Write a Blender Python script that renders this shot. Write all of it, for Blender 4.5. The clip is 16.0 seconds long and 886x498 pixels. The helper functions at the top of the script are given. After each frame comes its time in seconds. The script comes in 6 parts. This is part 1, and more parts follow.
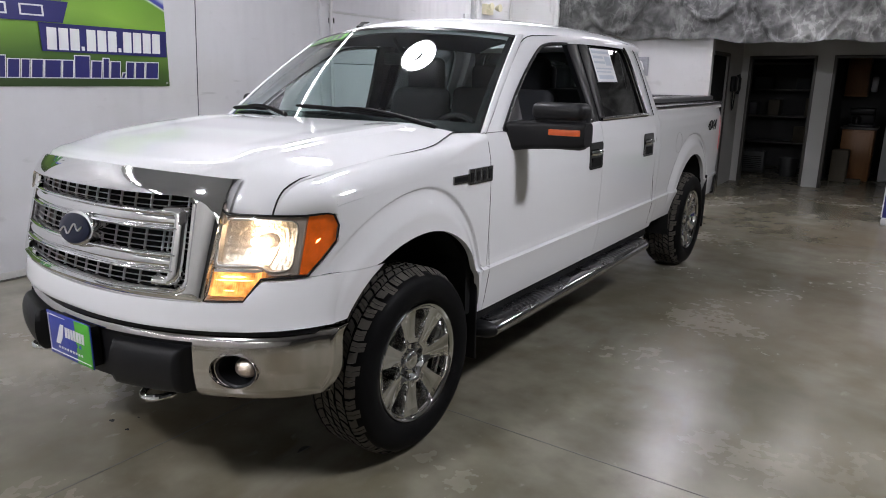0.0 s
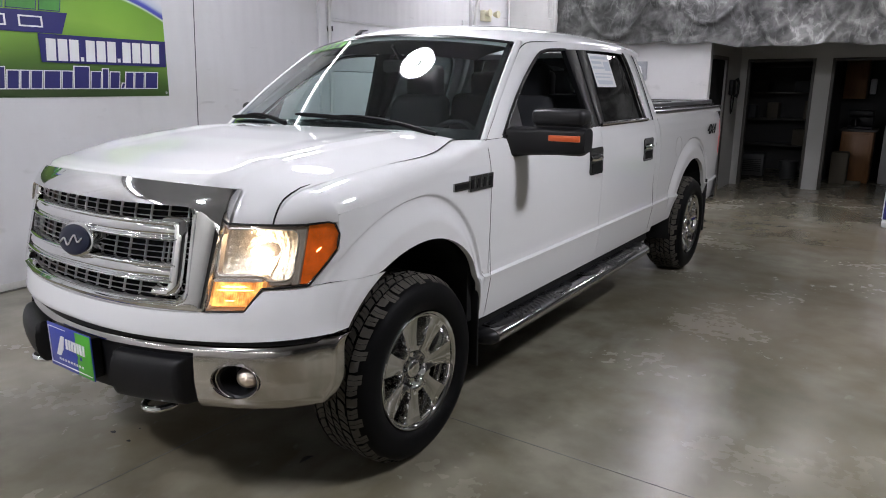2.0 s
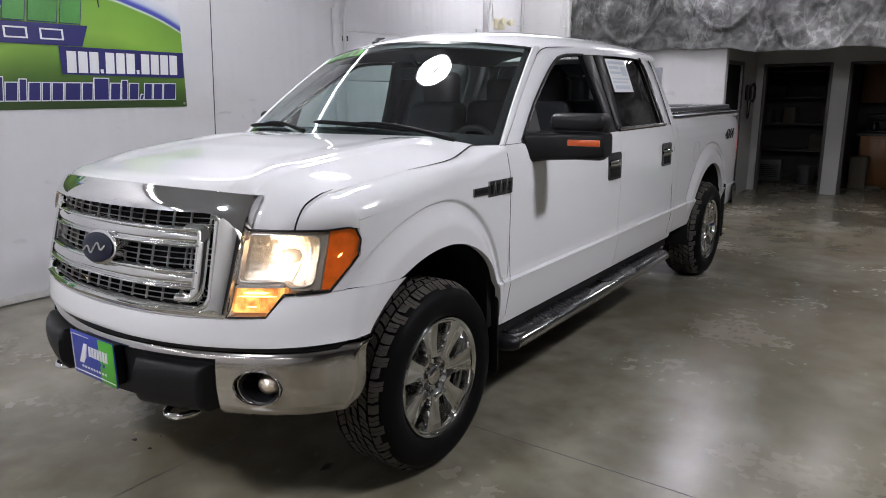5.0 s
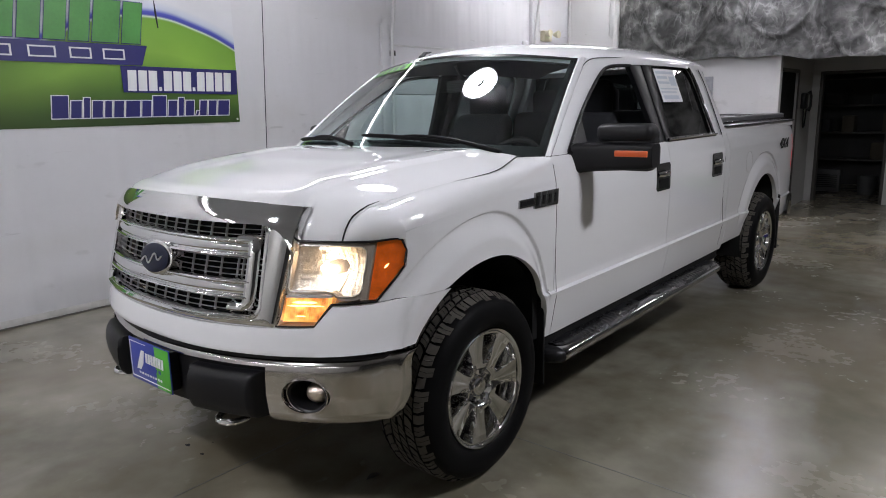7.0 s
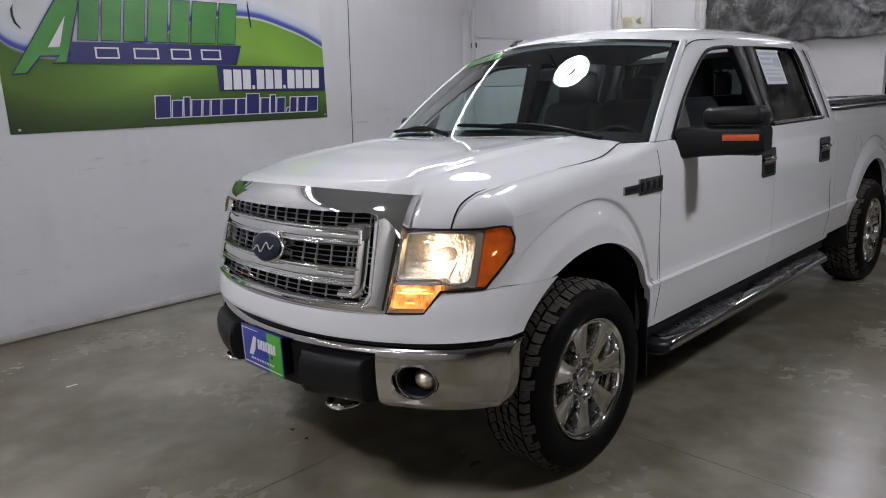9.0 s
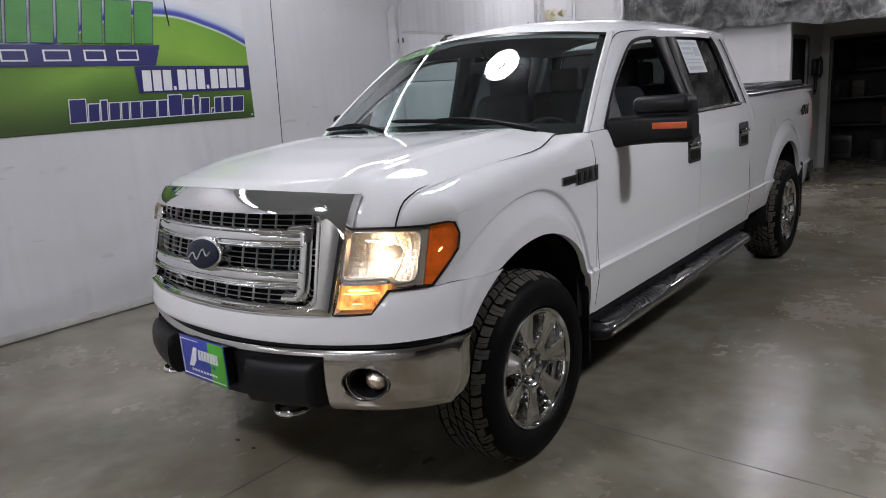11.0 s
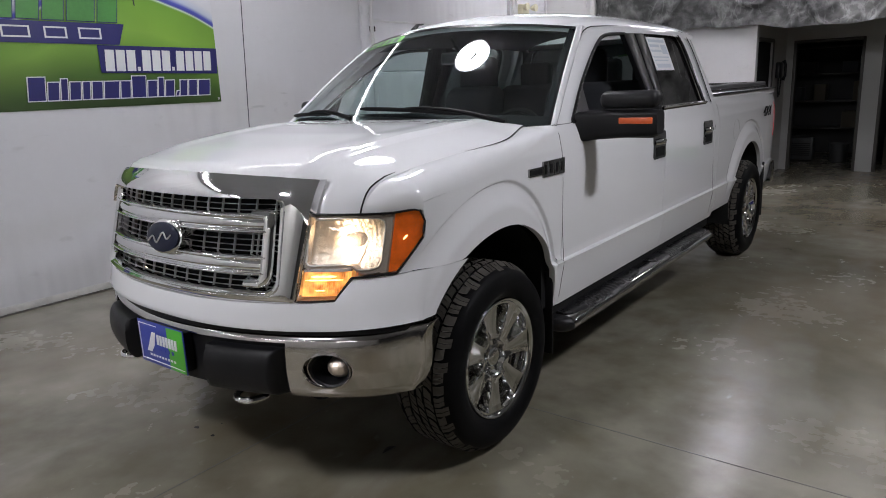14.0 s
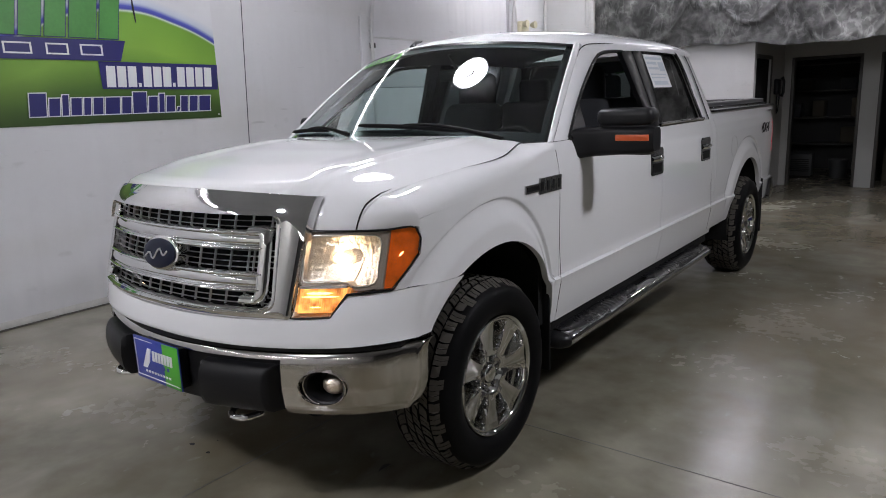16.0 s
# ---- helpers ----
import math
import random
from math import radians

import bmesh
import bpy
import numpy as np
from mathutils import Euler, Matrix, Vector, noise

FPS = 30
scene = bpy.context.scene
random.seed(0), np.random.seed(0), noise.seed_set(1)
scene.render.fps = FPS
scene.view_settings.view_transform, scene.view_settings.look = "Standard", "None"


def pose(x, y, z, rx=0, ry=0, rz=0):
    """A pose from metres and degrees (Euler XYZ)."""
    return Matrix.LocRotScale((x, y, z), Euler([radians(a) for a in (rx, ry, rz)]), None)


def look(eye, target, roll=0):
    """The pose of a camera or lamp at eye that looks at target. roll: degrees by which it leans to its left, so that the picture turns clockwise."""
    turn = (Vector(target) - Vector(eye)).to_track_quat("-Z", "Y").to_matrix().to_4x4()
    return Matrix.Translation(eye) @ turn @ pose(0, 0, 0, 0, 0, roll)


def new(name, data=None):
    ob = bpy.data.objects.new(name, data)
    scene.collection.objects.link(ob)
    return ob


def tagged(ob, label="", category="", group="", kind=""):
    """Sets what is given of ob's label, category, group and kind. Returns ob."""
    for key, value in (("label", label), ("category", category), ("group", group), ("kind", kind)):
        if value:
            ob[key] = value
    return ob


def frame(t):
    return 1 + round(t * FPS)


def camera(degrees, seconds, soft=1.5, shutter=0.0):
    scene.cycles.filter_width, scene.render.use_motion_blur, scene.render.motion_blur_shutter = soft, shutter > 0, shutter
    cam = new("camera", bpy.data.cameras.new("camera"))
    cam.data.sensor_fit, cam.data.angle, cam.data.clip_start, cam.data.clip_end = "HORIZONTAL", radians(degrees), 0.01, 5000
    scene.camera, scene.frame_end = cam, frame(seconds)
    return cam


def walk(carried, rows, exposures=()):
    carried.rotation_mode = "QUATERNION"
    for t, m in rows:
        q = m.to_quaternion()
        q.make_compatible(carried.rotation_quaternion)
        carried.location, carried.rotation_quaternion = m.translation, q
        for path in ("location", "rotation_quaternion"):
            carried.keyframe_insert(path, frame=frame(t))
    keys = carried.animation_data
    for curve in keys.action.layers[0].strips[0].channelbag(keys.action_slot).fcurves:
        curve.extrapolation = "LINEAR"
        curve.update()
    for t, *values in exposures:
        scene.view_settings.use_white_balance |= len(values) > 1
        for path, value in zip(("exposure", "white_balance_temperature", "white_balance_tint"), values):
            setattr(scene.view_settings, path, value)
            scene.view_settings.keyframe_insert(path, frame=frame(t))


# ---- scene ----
cam = camera(66.4, 16.0, soft=0.98)
PATH = [
    (0, (2.614, -1.279, 1.629), (1.509, 0.316, 1.144), 0.7),
    (0.5, (2.623, -1.279, 1.633), (1.491, 0.297, 1.15), -0.1),
    (1, (2.571, -1.271, 1.607), (1.459, 0.313, 1.104), -0.2),
    (1.5, (2.617, -1.278, 1.635), (1.502, 0.32, 1.185), -0.6),
    (2, (2.607, -1.273, 1.633), (1.498, 0.325, 1.165), 0.1),
    (2.5, (2.566, -1.262, 1.622), (1.463, 0.332, 1.13), 0.7),
    (3, (2.581, -1.269, 1.628), (1.474, 0.324, 1.144), -0.9),
    (3.5, (2.595, -1.282, 1.632), (1.468, 0.304, 1.171), -1.0),
    (4, (2.584, -1.276, 1.627), (1.461, 0.317, 1.181), -1.2),
    (6.5, (2.578, -1.295, 1.609), (1.373, 0.243, 1.181), 0.2),
    (7, (2.592, -1.293, 1.614), (1.334, 0.21, 1.21), -1.3),
    (7.5, (2.575, -1.295, 1.609), (1.224, 0.143, 1.278), -2.2),
    (8, (2.553, -1.311, 1.614), (1.129, 0.063, 1.323), -2.3),
    (8.5, (2.532, -1.337, 1.625), (1.09, 0.014, 1.315), -2.6),
    (9, (2.493, -1.382, 1.592), (1.083, -0.025, 1.18), -2.8),
    (9.2, (2.46, -1.406, 1.598), (1.091, -0.006, 1.188), -4.1),
    (11.5, (2.447, -1.396, 1.596), (1.207, 0.11, 1.155), -3.5),
    (12, (2.458, -1.396, 1.588), (1.238, 0.127, 1.15), -2.6),
    (12.5, (2.469, -1.391, 1.586), (1.264, 0.142, 1.143), -2.5),
    (13, (2.467, -1.391, 1.584), (1.279, 0.152, 1.124), -2.0),
    (13.5, (2.461, -1.388, 1.583), (1.27, 0.149, 1.112), -2.1),
    (14, (2.457, -1.39, 1.581), (1.269, 0.15, 1.117), -2.5),
    (14.5, (2.467, -1.389, 1.589), (1.271, 0.156, 1.16), -2.7),
    (15, (2.472, -1.385, 1.585), (1.284, 0.166, 1.158), -2.5),
    (15.5, (2.477, -1.378, 1.588), (1.281, 0.163, 1.151), -2.8),
    (16, (2.471, -1.378, 1.588), (1.276, 0.17, 1.166), -2.4),
]
walk(cam, [(t, look(eye, target, roll)) for t, eye, target, roll in PATH], exposures=[(0, 0.54), (4, 0.5), (6.5, 0.36), (7, 0.31), (7.5, 0.31), (8, 0.08), (9, 0.09), (11.5, 0.22), (16, 0.22)])


# ---- world and light ----
world = bpy.data.worlds.new("world")
scene.world = world
world.use_nodes = True
world.node_tree.nodes["Background"].inputs[0].default_value = (0.35, 0.38, 0.42, 1)
world.node_tree.nodes["Background"].inputs[1].default_value = 0.02
TUBE_POWER = 21.0
BAY_POWER = 128.0


# ---- materials ----
def mat(name, color, rough=0.5, metal=0.0, vary=0.0, scale=6.0, fine=60.0, bump=0.0, coat=0.0, emit=None, power=0.0, rough_vary=0.0, stretch=(1, 1, 1)):
    """A Principled material with noise at two scales in colour, roughness and relief."""
    m = bpy.data.materials.new(name)
    m.use_nodes = True
    n, l = m.node_tree.nodes, m.node_tree.links
    p = n["Principled BSDF"]
    p.inputs["Base Color"].default_value = (*color, 1)
    p.inputs["Roughness"].default_value = rough
    p.inputs["Metallic"].default_value = metal
    p.inputs["Coat Weight"].default_value = coat
    p.inputs["Coat Roughness"].default_value = 0.03
    if emit:
        p.inputs["Emission Color"].default_value = (*emit, 1)
        p.inputs["Emission Strength"].default_value = power
    if vary or bump or rough_vary:
        co = n.new("ShaderNodeTexCoord")
        mp = n.new("ShaderNodeMapping")
        mp.inputs["Scale"].default_value = stretch
        l.new(co.outputs["Object"], mp.inputs[0])
        big, small = n.new("ShaderNodeTexNoise"), n.new("ShaderNodeTexNoise")
        big.inputs["Scale"].default_value, small.inputs["Scale"].default_value = scale, fine
        big.inputs["Detail"].default_value, small.inputs["Detail"].default_value = 5, 3
        l.new(mp.outputs[0], big.inputs[0])
        l.new(mp.outputs[0], small.inputs[0])
        mix = n.new("ShaderNodeMath")
        mix.operation = "MULTIPLY_ADD"
        mix.inputs[1].default_value = 0.35
        l.new(small.outputs[0], mix.inputs[0])
        l.new(big.outputs[0], mix.inputs[2])
        if vary:
            r = n.new("ShaderNodeMapRange")
            r.inputs[1].default_value, r.inputs[2].default_value = 0.2, 1.15
            r.inputs[3].default_value, r.inputs[4].default_value = 1 - vary, 1 + vary
            l.new(mix.outputs[0], r.inputs[0])
            c = n.new("ShaderNodeVectorMath")
            c.operation = "SCALE"
            c.inputs[0].default_value = color
            l.new(r.outputs[0], c.inputs["Scale"])
            l.new(c.outputs[0], p.inputs["Base Color"])
        if rough_vary:
            r = n.new("ShaderNodeMapRange")
            r.inputs[1].default_value, r.inputs[2].default_value = 0.2, 1.15
            r.inputs[3].default_value, r.inputs[4].default_value = max(0.02, rough - rough_vary), min(1, rough + rough_vary)
            l.new(mix.outputs[0], r.inputs[0])
            l.new(r.outputs[0], p.inputs["Roughness"])
        if bump:
            b = n.new("ShaderNodeBump")
            b.inputs["Strength"].default_value, b.inputs["Distance"].default_value = 0.6, bump
            l.new(mix.outputs[0], b.inputs["Height"])
            l.new(b.outputs[0], p.inputs["Normal"])
    return m


def glass(name, tint, ior=1.5):
    """A thin pane: see-through with a clear mirror sheen."""
    m = bpy.data.materials.new(name)
    m.use_nodes = True
    n, l = m.node_tree.nodes, m.node_tree.links
    n.remove(n["Principled BSDF"])
    see, shine, mix, lw = n.new("ShaderNodeBsdfTransparent"), n.new("ShaderNodeBsdfGlossy"), n.new("ShaderNodeMixShader"), n.new("ShaderNodeLayerWeight")
    see.inputs[0].default_value = (*tint, 1)
    shine.inputs["Roughness"].default_value = 0.01
    base = 2 * ((ior - 1) / (ior + 1)) ** 2
    p, f = n.new("ShaderNodeMath"), n.new("ShaderNodeMath")
    p.operation, p.inputs[1].default_value = "POWER", 5.0
    f.operation, f.inputs[1].default_value, f.inputs[2].default_value = "MULTIPLY_ADD", 1 - base, base
    l.new(lw.outputs["Facing"], p.inputs[0])
    l.new(p.outputs[0], f.inputs[0])
    l.new(f.outputs[0], mix.inputs[0])
    l.new(see.outputs[0], mix.inputs[1])
    l.new(shine.outputs[0], mix.inputs[2])
    l.new(mix.outputs[0], n["Material Output"].inputs[0])
    return m


def floor_material():
    """Sealed, stained concrete: cloudy tone, dark stains, light scuffs, uneven gloss."""
    m = mat("sealed_concrete", (0.229, 0.218, 0.187), 0.24, 0, 0.16, 0.9, 14, 0.0011, rough_vary=0.14)
    n, l = m.node_tree.nodes, m.node_tree.links
    p = n["Principled BSDF"]
    old = p.inputs["Base Color"].links[0].from_socket
    co = n.new("ShaderNodeTexCoord")
    cloud, fleck = n.new("ShaderNodeTexNoise"), n.new("ShaderNodeTexNoise")
    cloud.inputs["Scale"].default_value, cloud.inputs["Detail"].default_value, cloud.inputs["Distortion"].default_value = 0.55, 8, 0.6
    fleck.inputs["Scale"].default_value, fleck.inputs["Detail"].default_value = 4, 9
    l.new(co.outputs["Object"], cloud.inputs[0])
    l.new(co.outputs["Object"], fleck.inputs[0])
    ramp = n.new("ShaderNodeValToRGB")
    ramp.color_ramp.elements[0].position, ramp.color_ramp.elements[0].color = 0.37, (0.56, 0.545, 0.45, 1)
    ramp.color_ramp.elements[1].position, ramp.color_ramp.elements[1].color = 0.64, (1.22, 1.21, 1.18, 1)
    l.new(cloud.outputs[0], ramp.inputs[0])
    spots = n.new("ShaderNodeValToRGB")
    spots.color_ramp.elements[0].position, spots.color_ramp.elements[0].color = 0.36, (0.78, 0.77, 0.72, 1)
    spots.color_ramp.elements[1].position, spots.color_ramp.elements[1].color = 0.64, (1.12, 1.12, 1.11, 1)
    l.new(fleck.outputs[0], spots.inputs[0])
    a, b = n.new("ShaderNodeMix"), n.new("ShaderNodeMix")
    for x, first, second in ((a, old, ramp.outputs[0]), (b, None, spots.outputs[0])):
        x.data_type, x.blend_type = "RGBA", "MULTIPLY"
        x.inputs[0].default_value = 1
        if first:
            l.new(first, x.inputs[6])
        l.new(second, x.inputs[7])
    l.new(a.outputs[2], b.inputs[6])
    last = b.outputs[2]
    p.inputs["Specular IOR Level"].default_value = 0.28
    # pale scuffs, then dark drips and tyre smears
    for scale, stretch, lo, hi, colour, amount in ((1.6, (1.0, 0.45, 1), 0.55, 0.8, (0.40, 0.39, 0.35), 0.6), (0.8, (0.5, 1.2, 1), 0.52, 0.8, (0.12, 0.113, 0.088), 0.7), (0.45, (1.0, 0.7, 1), 0.42, 0.68, (0.185, 0.15, 0.103), 0.75), (11.0, (1, 1, 1), 0.66, 0.85, (0.08, 0.075, 0.06), 0.25), (13.0, (1, 0.6, 1), 0.66, 0.82, (0.45, 0.44, 0.4), 0.3)):
        mp, nz, r, x = n.new("ShaderNodeMapping"), n.new("ShaderNodeTexNoise"), n.new("ShaderNodeMapRange"), n.new("ShaderNodeMix")
        mp.inputs["Scale"].default_value, mp.inputs["Location"].default_value = stretch, (scale, 2.3, 0)
        nz.inputs["Scale"].default_value, nz.inputs["Detail"].default_value, nz.inputs["Roughness"].default_value, nz.inputs["Distortion"].default_value = scale, 6, 0.5, 0.3
        r.inputs[1].default_value, r.inputs[2].default_value, r.inputs[3].default_value, r.inputs[4].default_value = lo, hi, 0, amount
        l.new(co.outputs["Object"], mp.inputs[0])
        l.new(mp.outputs[0], nz.inputs[0])
        l.new(nz.outputs[0], r.inputs[0])
        x.data_type = "RGBA"
        l.new(r.outputs[0], x.inputs[0])
        l.new(last, x.inputs[6])
        x.inputs[7].default_value = (*colour, 1)
        last = x.outputs[2]
    l.new(last, p.inputs["Base Color"])
    return m


def wall_material(name, color):
    """Glossy white wall board with hand marks, wiped patches and thin grey smears."""
    m = mat(name, color, 0.42, 0, 0.05, 1.1, 22, 0.0008, rough_vary=0.12)
    n, l = m.node_tree.nodes, m.node_tree.links
    p = n["Principled BSDF"]
    last = p.inputs["Base Color"].links[0].from_socket
    co = n.new("ShaderNodeTexCoord")
    # boards that bow a little between their fixings
    mp, bow, b = n.new("ShaderNodeMapping"), n.new("ShaderNodeTexNoise"), n.new("ShaderNodeBump")
    mp.inputs["Scale"].default_value = (2.6, 2.6, 0.3)
    bow.inputs["Scale"].default_value, bow.inputs["Detail"].default_value = 1.0, 2
    b.inputs["Strength"].default_value, b.inputs["Distance"].default_value = 1.0, 0.05
    l.new(co.outputs["Object"], mp.inputs[0])
    l.new(mp.outputs[0], bow.inputs[0])
    l.new(bow.outputs[0], b.inputs["Height"])
    l.new(p.inputs["Normal"].links[0].from_socket, b.inputs["Normal"])
    l.new(b.outputs[0], p.inputs["Normal"])
    for scale, stretch, lo, hi, colour, amount in ((0.9, (1, 0.5, 1.4), 0.5, 0.75, (0.5, 0.49, 0.46), 0.4), (3.2, (1, 1, 1.8), 0.66, 0.74, (0.36, 0.36, 0.36), 0.3), (6.0, (1, 0.3, 2.5), 0.69, 0.74, (0.25, 0.25, 0.25), 0.3)):
        mp, nz, r, x = n.new("ShaderNodeMapping"), n.new("ShaderNodeTexNoise"), n.new("ShaderNodeMapRange"), n.new("ShaderNodeMix")
        mp.inputs["Scale"].default_value, mp.inputs["Location"].default_value = stretch, (1.7, scale, 0.4)
        nz.inputs["Scale"].default_value, nz.inputs["Detail"].default_value = scale, 8
        r.inputs[1].default_value, r.inputs[2].default_value, r.inputs[3].default_value, r.inputs[4].default_value = lo, hi, 0, amount
        l.new(co.outputs["Object"], mp.inputs[0])
        l.new(mp.outputs[0], nz.inputs[0])
        l.new(nz.outputs[0], r.inputs[0])
        x.data_type = "RGBA"
        l.new(r.outputs[0], x.inputs[0])
        l.new(last, x.inputs[6])
        x.inputs[7].default_value = (*colour, 1)
        last = x.outputs[2]
    l.new(last, p.inputs["Base Color"])
    return m


def drape_material():
    """Muslin backdrop, dyed charcoal with pale crumpled streaks in patches."""
    m = mat("mottled_muslin", (0.1, 0.1, 0.1), 0.75)
    n, l = m.node_tree.nodes, m.node_tree.links
    co = n.new("ShaderNodeTexCoord")
    tilt = n.new("ShaderNodeMapping")
    tilt.inputs["Rotation"].default_value, tilt.inputs["Scale"].default_value = (0, 0.7, 0), (1.0, 1.0, 0.55)
    patch, crease, tone = n.new("ShaderNodeTexNoise"), n.new("ShaderNodeTexNoise"), n.new("ShaderNodeTexNoise")
    for x, sc, det, dis in ((patch, 1.7, 5, 0.6), (crease, 8.5, 8, 0.5), (tone, 4.2, 8, 0.5)):
        x.inputs["Scale"].default_value, x.inputs["Detail"].default_value, x.inputs["Distortion"].default_value = sc, det, dis
    l.new(co.outputs["Object"], patch.inputs[0])
    l.new(co.outputs["Object"], tone.inputs[0])
    l.new(co.outputs["Object"], tilt.inputs[0])
    l.new(tilt.outputs[0], crease.inputs[0])

    def calc(kind, a, c, e=None):
        x = n.new("ShaderNodeMath")
        x.operation = kind
        for i, q in enumerate((a, c, e)):
            if isinstance(q, (int, float)):
                x.inputs[i].default_value = q
            elif q is not None:
                l.new(q, x.inputs[i])
        return x.outputs[0]

    def span(v, lo, hi, a=0.0, c=1.0):
        x = n.new("ShaderNodeMapRange")
        x.interpolation_type = "SMOOTHSTEP"
        for i, q in enumerate((lo, hi, a, c)):
            x.inputs[i + 1].default_value = q
        l.new(v, x.inputs[0])
        return x.outputs[0]

    # thin ridges where the noise crosses its middle
    ridge = span(calc("ABSOLUTE", calc("SUBTRACT", crease.outputs[0], 0.5), 0), 0.075, 0.0)
    streak = calc("MULTIPLY", ridge, span(patch.outputs[0], 0.42, 0.66, 0.08, 1.0))
    base = span(tone.outputs[0], 0.36, 0.7, 0.03, 0.14)
    pale = span(patch.outputs[0], 0.5, 0.72, 0.0, 0.12)
    v = calc("MULTIPLY_ADD", streak, 0.11, calc("ADD", base, pale))
    tint = n.new("ShaderNodeCombineColor")
    for i, q in enumerate((0.98, 1.0, 0.97)):
        l.new(calc("MULTIPLY", v, q), tint.inputs[i])
    p = n["Principled BSDF"]
    l.new(tint.outputs[0], p.inputs["Base Color"])
    bump = n.new("ShaderNodeBump")
    bump.inputs["Strength"].default_value, bump.inputs["Distance"].default_value = 0.35, 0.02
    l.new(calc("MULTIPLY_ADD", ridge, 0.4, crease.outputs[0]), bump.inputs["Height"])
    l.new(bump.outputs[0], p.inputs["Normal"])
    return m


def banner_material():
    """Printed vinyl: white above, a green field under a blue-edged arc, lighter towards its middle."""
    m = mat("printed_vinyl", (0.7, 0.7, 0.7), 0.5)
    n, l = m.node_tree.nodes, m.node_tree.links
    co, sep = n.new("ShaderNodeTexCoord"), n.new("ShaderNodeSeparateXYZ")
    l.new(co.outputs["Object"], sep.inputs[0])

    def calc(op, a, b=None, c=None):
        k = n.new("ShaderNodeMath")
        k.operation = op
        for i, v in enumerate((a, b, c)):
            if v is None:
                continue
            if isinstance(v, (int, float)):
                k.inputs[i].default_value = v
            else:
                l.new(v, k.inputs[i])
        return k.outputs[0]

    y, z = sep.outputs[1], sep.outputs[2]
    # upper edge of the green field: it dips, swells to a crest and falls away
    line = n.new("ShaderNodeFloatCurve")
    pts = line.mapping.curves[0].points
    pts[0].location, pts[1].location = (0.0, 0.745), (1.0, 0.70)
    for px, pz in ((0.07, 0.60), (0.18, 0.565), (0.38, 0.69), (0.53, 0.88), (0.71, 0.945), (0.86, 0.86)):
        pts.new(px, pz)
    line.mapping.update()
    l.new(calc("MULTIPLY", y, 1 / 2.79), line.inputs["Value"])
    edge = line.outputs[0]
    d = calc("SUBTRACT", edge, z)
    ramp = n.new("ShaderNodeValToRGB")
    e = ramp.color_ramp.elements
    e[0].position, e[0].color = 0.0, (0.8, 0.8, 0.82, 1)
    e[1].position, e[1].color = 1.0, (0.03, 0.075, 0.01, 1)
    for pos, col in ((0.44, (0.78, 0.79, 0.82, 1)), (0.475, (0.6, 0.65, 0.78, 1)), (0.492, (0.08, 0.1, 0.55, 1)), (0.506, (0.05, 0.06, 0.4, 1)), (0.511, (0.6, 0.68, 0.6, 1)), (0.52, (0.15, 0.32, 0.03, 1)), (0.66, (0.21, 0.4, 0.045, 1)), (0.8, (0.085, 0.2, 0.015, 1))):
        k = e.new(pos)
        k.color = col
    l.new(calc("MULTIPLY_ADD", d, 0.5, 0.5), ramp.inputs[0])
    tone = n.new("ShaderNodeTexNoise")
    tone.inputs["Scale"].default_value = 1.6
    l.new(co.outputs["Object"], tone.inputs[0])
    mul = n.new("ShaderNodeMix")
    mul.data_type, mul.blend_type = "RGBA", "MULTIPLY"
    mul.inputs[0].default_value = 0.35
    l.new(ramp.outputs[0], mul.inputs[6])
    l.new(tone.outputs[0], mul.inputs[7])
    # the green field deepens towards its near lower corner and pales right of middle
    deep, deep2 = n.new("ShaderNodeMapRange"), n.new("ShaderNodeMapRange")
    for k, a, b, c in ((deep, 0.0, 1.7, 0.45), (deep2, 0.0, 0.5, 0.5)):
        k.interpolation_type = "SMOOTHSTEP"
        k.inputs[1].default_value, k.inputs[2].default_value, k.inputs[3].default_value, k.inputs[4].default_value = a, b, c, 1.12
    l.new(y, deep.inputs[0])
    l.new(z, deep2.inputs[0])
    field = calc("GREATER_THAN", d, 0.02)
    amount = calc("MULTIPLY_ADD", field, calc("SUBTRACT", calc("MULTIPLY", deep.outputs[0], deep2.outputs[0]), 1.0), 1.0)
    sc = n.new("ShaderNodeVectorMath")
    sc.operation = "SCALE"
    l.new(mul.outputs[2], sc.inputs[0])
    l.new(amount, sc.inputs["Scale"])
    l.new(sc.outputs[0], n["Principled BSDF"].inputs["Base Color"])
    return m


